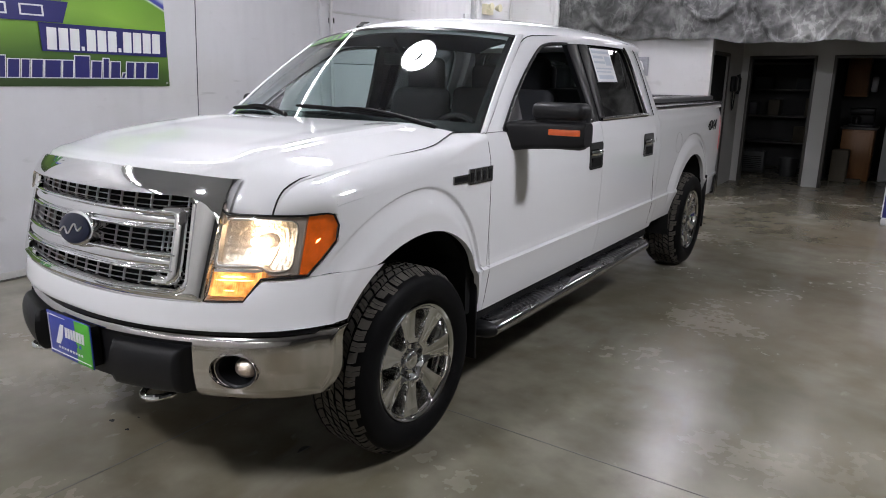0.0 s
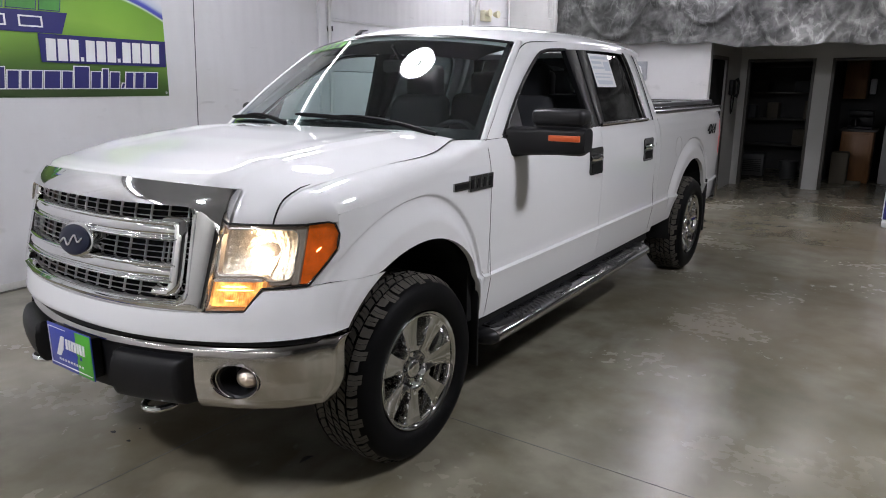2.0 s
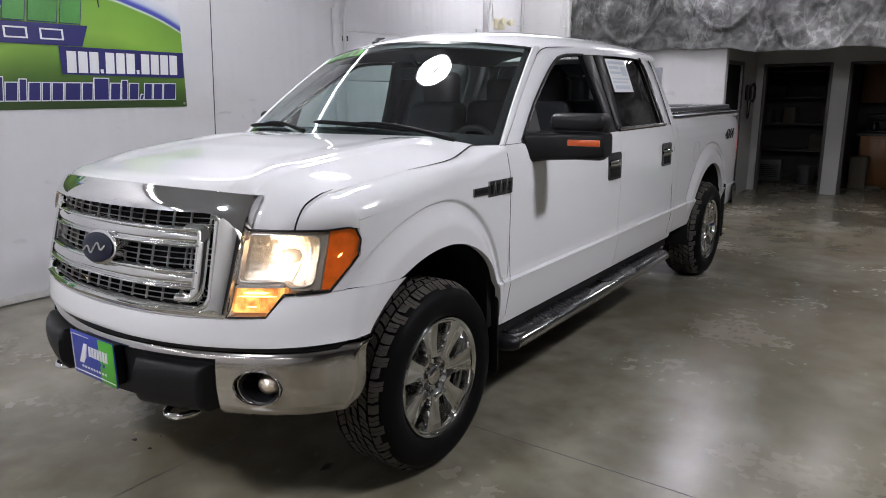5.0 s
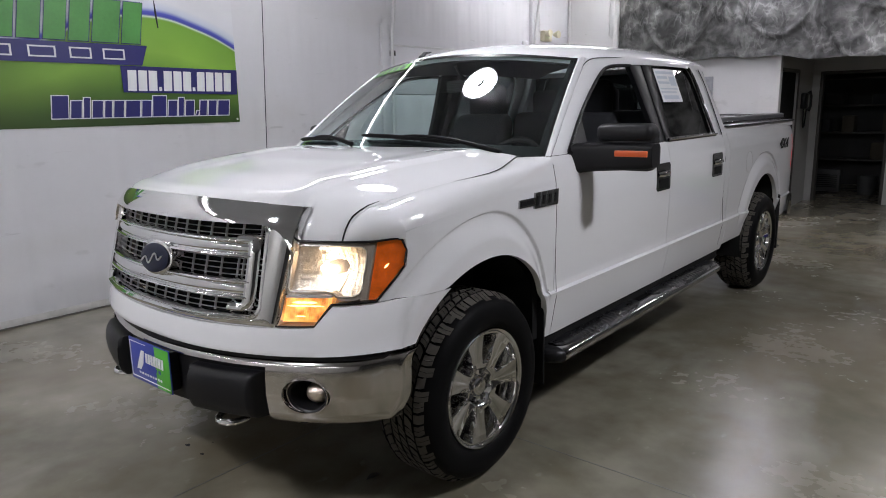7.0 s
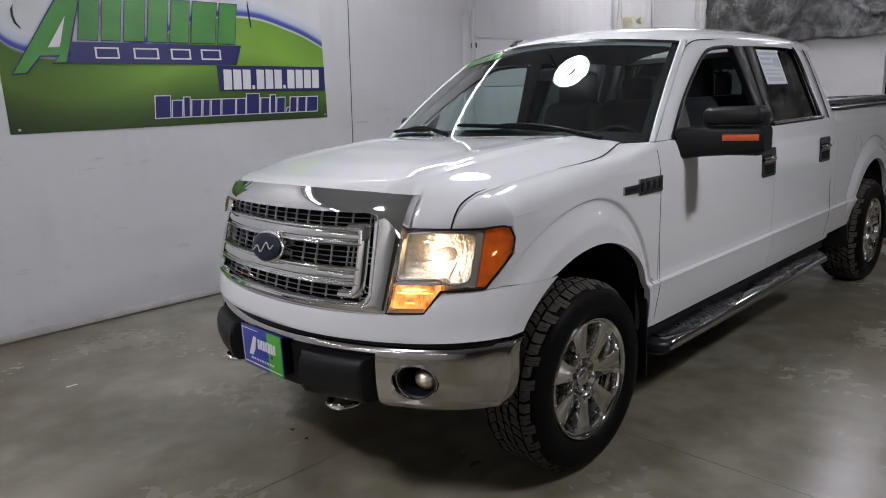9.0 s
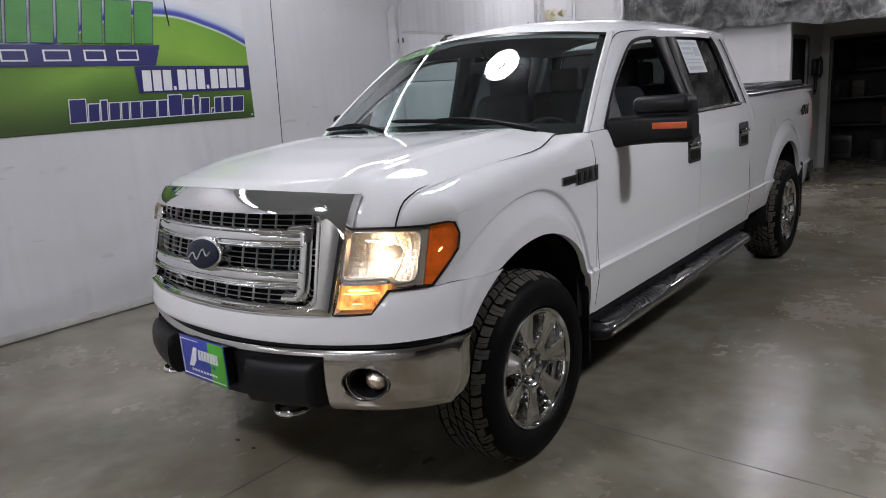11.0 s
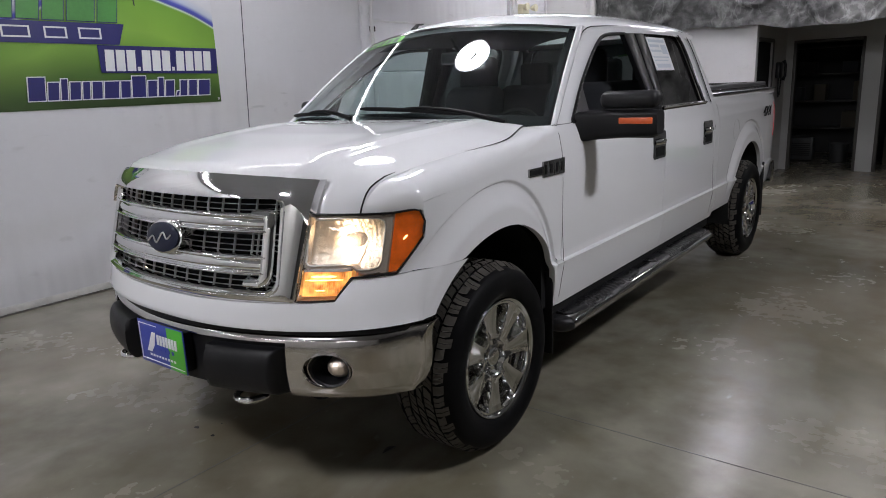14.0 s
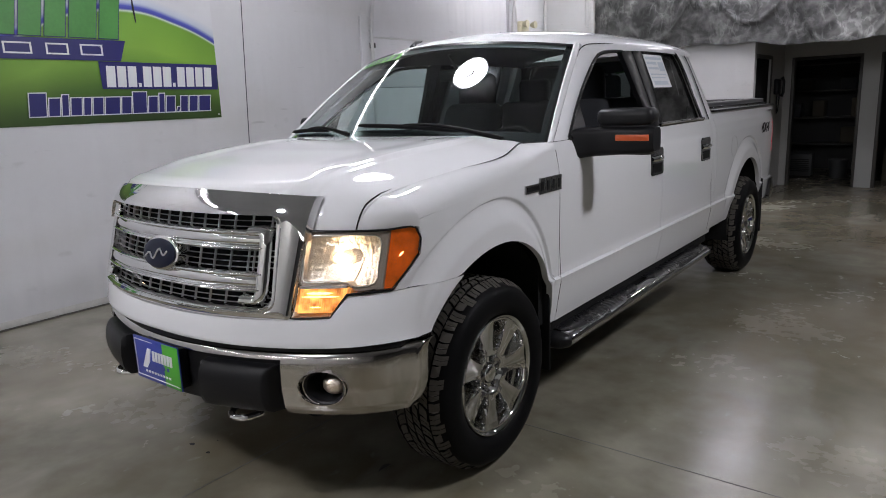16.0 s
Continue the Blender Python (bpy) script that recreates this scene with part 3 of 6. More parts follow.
# unseen wall, near black to keep bounced light out of the truck's shadow
structure("wall_east", box((EX, SY, 0), (EX + 0.2, BY + 0.2, CEILING)), DIMWALL, "near-black unseen side wall that keeps bounce light low", "wall")
structure("wall_south", box((WX - 0.2, SY - 0.2, 0), (EX + 0.2, SY, CEILING)), DARKWALL, "pale grey end wall of the hall", "wall")
structure("ceiling", box((WX - 0.2, SY - 0.2, CEILING), (EX + 0.2, 14.12, CEILING + 0.2)), CEIL, "white panelled ceiling", "ceiling")
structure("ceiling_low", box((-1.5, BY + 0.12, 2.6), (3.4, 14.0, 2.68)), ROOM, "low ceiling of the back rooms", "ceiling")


# ---- lamps ----
def tube_light(x, y, z, length=2.4, along="y", tubes=(0.0,), glow=None):
    e = empty("tube_light", (x, y, z), "lit fluorescent batten with bare tubes", "ceiling light", "tube lights")
    def at(a, s):
        return (x + s, y + a, z) if along == "y" else (x + a, y + s, z)
    h = length / 2
    if along == "y":
        part("housing", box((x - 0.09, y - h, z), (x + 0.09, y + h, z + 0.05), 0.01), PIPE, e)
    else:
        part("housing", box((x - h, y - 0.09, z), (x + h, y + 0.09, z + 0.05), 0.01), PIPE, e)
    for s in tubes:
        p, q = Vector(at(-h + 0.03, s)), Vector(at(h - 0.03, s))
        p.z = q.z = z - 0.025
        part("tube", sweep([p, q], 0.022, 10), glow or TUBE, e)
    for a in (-h * 0.7, h * 0.7):
        p = Vector(at(a, 0))
        part("hanger", sweep([(p.x, p.y, z + 0.05), (p.x, p.y, CEILING)], 0.006, 6), PIPE, e)


for x, y in ((-2.65, -5.0), (-2.65, -1.4), (-2.62, 2.5)):
    tube_light(x, y, 3.53)
tube_light(-2.3, 7.75, 3.53, tubes=(-0.05, 0.05))
tube_light(0.3, 7.75, 3.53, tubes=(-0.05, 0.05), glow=TUBE_FAR)

# two unseen battens added to brighten the end wall that the chrome reflects
for x in (-0.6, 3.2):
    tube_light(x, -6.2, 3.53, along="x")


def bay_light(x, y, z, lens=None):
    e = empty("bay_light", (x, y, z), "round lit bay lamp with a white shade", "ceiling light", "bay lamps")
    part("shade", lathe([(z + 0.22, 0.06), (z + 0.2, 0.12), (z + 0.06, 0.22), (z, 0.235), (z - 0.004, 0.228), (z + 0.05, 0.21)], "z", 40), PIPE, e).location = (0, 0, 0)
    part("lens", lathe([(z + 0.03, 0.0), (z + 0.03, 0.215), (z, 0.212), (z - 0.04, 0.195), (z - 0.075, 0.15), (z - 0.09, 0.085), (z - 0.095, 0)], "z", 40), lens or BAY, e)
    part("guard", sweep([(0.09 * math.cos(a), 0.09 * math.sin(a), z - 0.105) for a in lin(-1.6, 0.6, 14)], [0.004 + 0.013 * math.sin(math.pi * i / 13) for i in range(14)], 8), DARK_CHROME, e)
    part("stem", sweep([(0, 0, z + 0.22), (0, 0, CEILING)], 0.012, 8), PIPE, e)
    for o in e.children:
        o.location = (x, y, 0)


# the last one, at (3.8, 7.3), is an added fill lamp out of view
for x, y, lens in ((-0.42, 2.07, BAY_LOW), (3.5, 1.8, BAY_NEAR), (0.3, -2.2, BAY), (1.9, 8.3, BAY_FAINT), (3.8, 7.3, BAY_FILL)):
    bay_light(x, y, 3.33, lens)


# ---- things on the banner wall ----
BY0, BY1, BZ0, BZ1 = -0.13, 2.66, 1.539, 2.909
WIDE = (BY1 - BY0) / 2.75
banner = empty("banner", (WX, BY0, BZ0), "printed vinyl wall banner, green field with blue edge and lettering blocks", "banner")
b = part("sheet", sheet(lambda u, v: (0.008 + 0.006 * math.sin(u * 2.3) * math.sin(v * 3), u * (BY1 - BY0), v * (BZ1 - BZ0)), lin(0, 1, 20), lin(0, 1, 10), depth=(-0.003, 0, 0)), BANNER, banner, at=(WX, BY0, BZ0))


def print_shape(name, outline, material, lift=0.018, label=""):
    """A flat printed shape; outline in metres along the banner and up it."""
    part(name, slab(outline, lambda a, c, d: (WX + lift + d * 0.6, BY0 + a * WIDE, BZ0 + c), 0.002), material, banner, label)


def block(x, z, w, h, slant, material, lift, name="letter_block", label=""):
    print_shape(name, [(x, z), (x + w, z), (x + w + slant, z + h), (x + slant, z + h)], material, lift, label)


# headline: one tall slanted block, then seven shorter ones, each on a darker rim
print_shape("letter_block", [(0.07, 0.424), (0.17, 0.43), (0.275, 0.552), (0.39, 0.556), (0.345, 0.503), (0.45, 0.507), (0.608, 1.03), (0.455, 1.026)], NAVY, 0.0195)
print_shape("letter_block", [(0.08, 0.432), (0.162, 0.438), (0.27, 0.562), (0.405, 0.567), (0.358, 0.512), (0.438, 0.517), (0.598, 1.02), (0.462, 1.016)], GREEN, 0.0215, "tall slanted green letter block")
print_shape("letter_gap", [(0.33, 0.62), (0.41, 0.625), (0.475, 0.85)], WHITE_INK, 0.0235)
x = 0.545
for w in (0.165, 0.165, 0.185, 0.185, 0.18, 0.24, 0.185):
    block(x - 0.006, 0.678, w - 0.016, 0.35, 0.055, NAVY, 0.0195)
    block(x, 0.684, w - 0.028, 0.338, 0.055, GREEN, 0.0215, label="slanted green letter block")
    x += w
print_shape("navy_strip", [(0.454, 0.507), (1.822, 0.504), (1.882, 0.672), (0.504, 0.667)], NAVY, 0.0205, "dark blue strip")
for x0, w in ((0.65, 0.18), (0.94, 0.2), (1.24, 0.17), (1.5, 0.18)):
    for a, b, c, d in ((0, 0, w, 0.012), (0, 0.075, w, 0.087), (0, 0.012, 0.014, 0.075), (w - 0.014, 0.012, w, 0.075)):
        block(x0 + a, 0.545 + b, c - a, d - b, 0.0, WHITE_INK, 0.0235, "letter_outline")
print_shape("navy_strip", [(1.637, 0.278), (2.735, 0.262), (2.748, 0.491), (1.631, 0.5)], NAVY, 0.0205, "dark blue strip")
x = 1.675
for k in range(12):
    w = 0.092
    if k in (3, 7):
        print_shape("number_bar", [(x, 0.292), (x + 0.026, 0.292), (x + 0.026, 0.325), (x, 0.325)], WHITE_INK, 0.0235)
        x += 0.044
        continue
    print_shape("number_bar", [(x, 0.291), (x + w - 0.016, 0.290), (x + w - 0.004, 0.463), (x + 0.012, 0.465)], WHITE_INK, 0.0235, "white number bar")
    x += w
x = 1.05
for w, h in ((0.14, 0.175), (0.1, 0.135), (0.067, 0.16), (0.1, 0.135), (0.075, 0.135), (0.1, 0.135), (0.14, 0.135), (0.1, 0.135), (0.14, 0.175), (0.1, 0.135), (0.067, 0.16), (0.1, 0.135), (0.042, 0.04), (0.087, 0.135), (0.1, 0.135), (0.135, 0.135)):
    block(x - 0.008, 0.064, w - 0.004, h + 0.016, 0.018, WHITE_INK, 0.0195, "letter_rim")
    block(x, 0.072, w - 0.02, h, 0.018, NAVY, 0.0215, "letter_bar", "dark blue letter bar")
    x += w
# outline of a truck drawn in black
for pts in ([(0.177, 0.994), (0.21, 1.02), (0.273, 1.035), (0.40, 1.058), (0.589, 1.072)], [(0.55, 1.087), (0.66, 1.15), (0.813, 1.227), (0.9, 1.252), (0.991, 1.262), (1.15, 1.262), (1.30, 1.255), (1.362, 1.245), (1.377, 1.098)], [(1.377, 1.083), (1.7, 1.083), (2.005, 1.085)], [(1.985, 1.06), (1.99, 0.95), (2.0, 0.829)], [(0.15, 0.919), (0.136, 0.88), (0.134, 0.838), (0.145, 0.79), (0.175, 0.751)]):
    part("drawn_line", sweep([(WX + 0.019, BY0 + a * WIDE, BZ0 + c) for a, c in pts], [0.003] + [0.0085] * (len(pts) - 2) + [0.004], 6), BLACK_INK, banner)
for a, c in ((0.06, 1.345), (1.389, 1.345), (2.72, 1.345), (0.06, 0.03), (2.72, 0.03)):
    part("eyelet", lathe([(0, 0.004), (0.003, 0.007), (0.0, 0.010)], "x", 12), PIPE, banner, at=(WX + 0.016, BY0 + a * WIDE, BZ0 + c))

# emergency lamp, conduits
lamp = empty("emergency_light", (WX, 8.42, 2.75), "cream plastic emergency light with two lamp heads", "emergency light")
part("case", box((WX, 8.24, 2.63), (WX + 0.09, 8.46, 2.79), 0.015), CREAM, lamp)
for y in (8.27, 8.52):
    part("head", lathe([(0, 0.02), (0.03, 0.04), (0.09, 0.058), (0.1, 0.054), (0.09, 0)], "x", 20), CREAM, lamp, at=(WX + 0.08, y, 2.74))
def conduit(name, pts, r, label):
    return tagged(part(name, sweep(pts, r, 10), PIPE), label, "pipe")


conduit("conduit", [(WX + 0.03, CY - 0.05, 0.0), (WX + 0.03, CY - 0.05, CEILING)], 0.02, "white conduit in the corner of the hall")
conduit("downpipe", [(-2.42, CY - 0.06, 0.0), (-2.42, CY - 0.06, CEILING)], 0.05, "white painted pipe against the wall")
conduit("conduit", [(-2.56, CY - 0.03, CEILING), (-2.56, CY - 0.03, 2.72), (-2.53, CY - 0.03, 2.68), (-2.3, CY - 0.03, 2.68)], 0.012, "thin bent white conduit against the wall")
conduit("conduit", [(WX + 0.02, 8.2, 2.75), (WX + 0.02, 8.12, 3.74)], 0.012, "thin white conduit beside the emergency light")
part("outlet", box((WX + 0.0, 7.72, 2.42), (WX + 0.03, 7.86, 2.6), 0.004), WALL)
tagged(bpy.data.objects["outlet"], "small white switch box on the wall", "switch box")

# sign on the white wall
sign = empty("framed_sign", (-0.88, CY, 1.75), "framed pale blue sign with a white figure shape", "sign")
part("board", box((-1.13, CY - 0.025, 1.72), (-0.885, CY, 2.0), 0.006), POSTER, sign)
part("figure", slab([(-1.09, 1.78), (-0.95, 1.78), (-0.95, 1.84), (-0.98, 1.93), (-1.02, 1.95), (-1.08, 1.88)], lambda a, c, d: (a, CY - 0.026 - d, c), 0.003), WHITE_INK, sign)

# drape
def drape_pt(u, v):
    x = -2.33 + 9.1 * u
    u = (x + 2.33) / 6.2
    top = 3.74
    bot = interp(u, [0, 0.2, 0.36, 0.5, 1.5], [2.38, 2.27, 2.22, 2.165, 2.15]) + 0.012 * math.sin(u * 23) + 0.015 * math.sin(u * 51 + 1)
    sag = 0
    # straight folds run out from each pin, slack swags hang between the pins
    for c, k in ((0.055, 1.0), (0.235, 1.2), (0.30, 0.9), (0.46, 1.0), (0.66, 1.2), (0.88, 1.0), (1.12, 1.1), (1.36, 1.0)):
        dx, dz = (u - c) * 6.2, (1.04 - v) * 1.5
        r, th = math.hypot(dx, dz), math.atan2(dx, dz)
        for q in (-0.75, -0.3, 0.12, 0.55, 1.0):
            th0 = q + 0.18 * math.sin(c * 50 + q * 9)
            off = r * math.sin(th - th0)
            if abs(off) < 0.2 and math.cos(th - th0) > 0:
                sag -= k * (0.045 * math.exp(-(off / 0.022) ** 2) - 0.03 * math.exp(-((off - 0.05) / 0.04) ** 2)) * smooth01(0.02, 0.2, r) * smooth01(1.5, 0.5, r)
    for c, w in ((0.145, 0.1), (0.37, 0.1), (0.56, 0.11), (0.77, 0.12), (1.0, 0.12), (1.24, 0.12)):
        t = (u - c) / w
        if abs(t) < 1:
            f = (v - 0.5 * t * t) * 2.2 + c * 3
            f -= math.floor(f)
            sag += (1 - t * t) * (0.1 * smooth01(0.0, 0.8, v) - 0.05 * math.exp(-((f - 0.5) / 0.07) ** 2)) * smooth01(1.0, 0.7, v)
    y = CY - 0.15 + sag + 0.012 * math.sin(u * 37 + 2 * v) * (0.3 + 0.7 * v) + 0.03 * noise.noise((u * 18, v * 7, 2.0)) + 0.012 * noise.noise((u * 70, v * 22, 5.0))
    return (x, y, bot + (top - bot) * v)


drape = tagged(part("drape", sheet(drape_pt, lin(0, 1, 520), lin(0, 1, 80), depth=(0, 0.004, 0)), DRAPE, smooth=80), "mottled charcoal muslin backdrop hanging in soft swags", "drape")

# wall telephone
ph = empty("wall_phone", (0.02, 10.55, 1.6), "black wall telephone with a hanging cord", "telephone")
part("body", box((0.02, 10.42, 1.5), (0.09, 10.62, 1.74), 0.02), BLACK, ph)
part("handset", sweep([(0.12, 10.5, 1.47), (0.15, 10.5, 1.53), (0.15, 10.5, 1.7), (0.12, 10.5, 1.76)], [0.032, 0.02, 0.02, 0.032], 10), BLACK, ph)
part("cord", sweep([(0.06, 10.5, 1.5), (0.07, 10.46, 1.3), (0.07, 10.5, 1.21), (0.07, 10.56, 1.24), (0.08, 10.58, 1.5)], 0.01, 8), BLACK, ph)

# the back rooms
def simple(name, lo, hi, bevel, material, label, category):
    return tagged(part(name, box(lo, hi, bevel), material), label, category)


heater = empty("heater", (0.1, 12.4, 0), "pale grey metal heater with a slotted grille, colour darkened for shade", "heater")
part("case", box((-0.13, 12.4, 0.02), (0.32, 12.6, 0.42), 0.02), GREYPLASTIC, heater)
for k in range(7):
    part("slot", box((-0.09, 12.392, 0.1 + k * 0.035), (0.28, 12.402, 0.115 + k * 0.035)), BLACK, heater)
tagged(part("bucket", lathe([(0, 0.11), (0.01, 0.13), (0.3, 0.155), (0.33, 0.16), (0.33, 0.15), (0.02, 0.12)], "z", 24), GREYPLASTIC, at=(0.74, 12.4, 0)), "pale grey plastic bucket on the back room floor, colour darkened for shade", "bucket")
shelf = empty("shelf_rack", (0.45, 13.6, 0), "dark shelf rack in the unlit back room", "shelf")
for z in (0.5, 1.0, 1.5, 2.0):
    part("board", box((-0.6, 13.4, z), (1.1, 13.9, z + 0.03), 0.004), DARKWOOD, shelf)
for x in (-0.6, 1.06):
    part("post", box((x, 13.4, 0), (x + 0.04, 13.44, 2.2), 0.003), DARKWOOD, shelf)
for k, (x, z, w, h) in enumerate(((-0.4, 1.03, 0.3, 0.25), (0.1, 1.03, 0.2, 0.3), (0.55, 1.53, 0.25, 0.2), (0.6, 0.53, 0.35, 0.3), (-0.2, 1.53, 0.3, 0.22), (0.75, 1.03, 0.16, 0.34))):
    simple("storage_box", (x, 13.45, z), (x + w, 13.8, z + h), 0.01, CARD if k % 2 else TRIM, "storage box on the dark shelf rack", "box")
cab = empty("cabinet", (1.85, 12.9, 0), "orange oak base cabinet with a dark worktop", "cabinet")
part("body", box((1.5, 12.5, 0.0), (1.98, 13.2, 0.88), 0.008), WOOD, cab)
part("door", box((1.54, 12.485, 0.12), (1.94, 12.5, 0.84), 0.006), WOOD, cab)
part("worktop", box((1.46, 12.46, 0.88), (2.02, 13.2, 0.92), 0.006), DARKWOOD, cab)
simple("waste_bin", (1.42, 12.1, 0.0), (1.68, 12.4, 0.55), 0.03, CARD, "beige plastic waste bin beside the cabinet", "bin")
simple("doorstop_board", (1.66, 12.2, 0), (1.9, 12.3, 0.06), 0.01, CARD, "low beige board on the floor", "board")
coffee = empty("coffee_maker", (1.75, 12.7, 0.92), "black coffee maker on the oak cabinet", "coffee maker")
part("base", box((1.56, 12.55, 0.92), (1.94, 12.85, 0.97), 0.01), BLACK, coffee)
part("tower", box((1.56, 12.72, 0.97), (1.94, 12.85, 1.2), 0.02), BLACK, coffee)
part("top", box((1.56, 12.55, 1.14), (1.94, 12.85, 1.24), 0.02), BLACK, coffee)
part("jug", lathe([(0.97, 0.05), (0.98, 0.065), (1.06, 0.07), (1.1, 0.05)], "z", 24), GLOSS_BLACK, coffee, at=(1.68, 12.62, 0))
upper = empty("wall_cupboard", (1.55, 13.9, 1.5), "dark wooden wall cupboard above the worktop", "cabinet")
part("body", box((1.36, 13.5, 1.42), (1.72, 13.98, 2.1), 0.006), WOOD, upper)
part("door", box((1.38, 13.485, 1.44), (1.7, 13.5, 2.08), 0.006), WOOD, upper)
simple("towel_holder", (1.76, 13.7, 1.5), (1.86, 13.8, 1.78), 0.02, WALL, "white paper towel holder on the back wall", "dispenser")
simple("fridge", (2.12, 12.6, 0.0), (2.7, 13.3, 1.0), 0.02, PIPE, "small white fridge beside the cabinet", "fridge")

# banner stand near the doorways
stand = empty("banner_stand", (2.62, 8.3, 0), "printed roll-up banner stand, green above and blue below", "banner stand")
part("base", box((2.38, 8.22, 0.0), (3.0, 8.4, 0.08), 0.02), PIPE, stand)
part("lower_print", box((2.385, 8.3, 0.085), (2.98, 8.306, 0.40)), NAVY, stand)
part("middle_print", box((2.385, 8.3, 0.40), (2.98, 8.306, 0.58)), GREEN, stand)
part("upper_print", box((2.385, 8.3, 0.58), (2.98, 8.306, 1.6)), WHITE_INK, stand)
part("print_edge", box((2.375, 8.297, 0.085), (2.388, 8.309, 1.6)), WHITE_INK, stand)

# litter and spots on the floor
for x, y, r in ((-0.405, 0.268, 0.016), (-0.265, 0.262, 0.012), (-0.33, 0.36, 0.006)):
    bm = bmesh.new()
    rim = [bm.verts.new((x + r * (1 + 0.25 * math.sin(3 * a + x * 40)) * math.cos(a), y + 0.7 * r * math.sin(a), 0.0015)) for a in lin(0, math.tau, 15)[:-1]]
    bm.faces.new(rim)
    part("oil_spot", bm, UNDER, floor, "small dark oil spot")
tagged(part("paper_scrap", sheet(lambda u, v: (-2.008 + 0.014 * u + 0.011 * v, -0.352 + 0.062 * v, 0.002 + 0.004 * math.sin(3 * u + 2 * v) ** 2), lin(0, 1, 4), lin(0, 1, 6), depth=(0, 0, -0.001)), PAPER), "small white paper scrap lying on the concrete floor", "litter")
leaf = part("dry_leaf", sheet(lambda u, v: (0.545 + 0.012 * (v - 0.5) * math.sin(math.pi * min(1, max(0, u))) * 2 + 0.01 * u, 0.58 + 0.085 * u, 0.003 + 0.012 * math.sin(math.pi * u) * (v - 0.5) ** 2 * 4), lin(0, 1, 9), lin(0, 1, 5)), DARKWOOD)
tagged(leaf, "curled dark dry leaf on the concrete floor", "leaf")


# ---- the pickup truck: front at y = 0, driver's side at +x ----
truck = empty("pickup_truck", (0, 3.0, 0), "white four-door pickup truck with chrome grille, lit headlights and step bars", "pickup truck")
AXF, AXR, TYRE, LIFT = 0.94, 4.98, 0.421, 0.014
ARCH_R, ARCH_Z, ARCH_F = 0.485, 0.52, 0.53   # ARCH_F: reach of the front opening before its axle


def yf(x):
    a = abs(x) / 0.95
    return 0.36 * a ** 2.4 + 0.13 * a ** 14


def front_pt(x, z, off=0.0):
    """A point on the nose above the bumper, moved off metres forwards."""
    return (x, yf(x) - 0.02 + 0.28 * (z - 0.8) - off, z)


def bump_y(x):
    a = abs(x) / 0.95
    return -0.045 + 0.36 * a ** 2.0 + 0.15 * a ** 14


def side_x(y, z):
    """Half width of the body at y and z."""
    if z > 1.375:
        b = 0.935 - (z - 1.375) * 0.388
        return b
    b = interp(z, [0.45, 0.56, 0.70, 0.722, 0.731, 0.76, 0.95, 1.15, 1.26, 1.33, 1.375], [0.93, 0.955, 0.979, 0.984, 0.966, 0.964, 0.973, 0.976, 0.970, 0.955, 0.935])
    for c in (AXF, AXR):
        d = math.hypot((y - c) * (1.3 if c == AXF and y > c else 1.0), z - ARCH_Z)
        b += (0.034 * smooth01(0.652, 0.55, d) - 0.012 * smooth01(0.665, 0.655, d)) * smooth01(0.60, 0.80, z)
    if y < AXF:
        k = (AXF - y) / 0.5
        b -= 0.045 * k * k
    if y > 5.6:
        b -= 0.03 * ((y - 5.6) / 0.45) ** 2
    return b


def arch_z(y):
    """Lower edge of the side: rocker, or the wheel opening."""
    for c in (AXF, AXR):
        d = abs(y - c) * (ARCH_R / ARCH_F if c == AXF and y < c else 1)
        if d < ARCH_R:
            return ARCH_Z + math.sqrt(ARCH_R ** 2 - d * d) * 0.985
    return None


def columns(y0, y1, n):
    """Stations along the side, crowded where a wheel opening rises steeply."""
    ys = set(round(v, 5) for v in lin(y0, y1, n))
    for c in (AXF, AXR):
        for k in range(41):
            y = c - (ARCH_F if c == AXF and k < 20 else ARCH_R) * math.cos(math.pi * k / 40) * 0.99999
            if y0 < y < y1:
                ys.add(round(y, 5))
        for e in (c - (ARCH_F if c == AXF else ARCH_R) - 0.0005, c + ARCH_R + 0.0005):
            if y0 < e < y1:
                ys.add(round(e, 5))
    return sorted(ys)


def side_panel(name, y0, y1, ztop, rocker, s, n=24, rows=30, label="", front=None, floor_z=None):
    """Skin of one side from y0 to y1, between the rocker or wheel opening and ztop(y)."""
    bm = bmesh.new()
    ys = columns(y0, y1, n)
    grid = []
    for y in ys:
        lo = arch_z(y)
        lo = rocker if lo is None else max(lo, rocker)
        if floor_z:
            lo = max(lo, floor_z(y))
        hi = ztop(y)
        zs = [lo + (hi - lo) * (j / rows) for j in range(rows + 1)]
        # keep rows on the crease lines
        for i, c in enumerate((0.70, 0.7205, 0.722, 0.7295, 0.731, 0.76)):
            zs.append(c if lo + 0.01 < c < hi - 0.01 else lo + 0.0003 * (i + 1))
        zs.sort()
        col = []
        for z in zs:
            yy, x = y, side_x(y, z)
            if front and y < y0 + 0.2:
                f = front(z)
                yy = f + (y - y0) * (y0 + 0.2 - f) / 0.2
                x = fender_x(yy, z)
            col.append(bm.verts.new((s * x, yy, z)))
        grid.append(col)
    for A, B in zip(grid, grid[1:]):
        for j in range(len(A) - 1):
            bm.faces.new((A[j], B[j], B[j + 1], A[j + 1]))
    turn_in(bm, (-s * 0.03, 0, 0))
    return part(name, bm, PAINT, truck, label, smooth=40)


BELT = 1.372


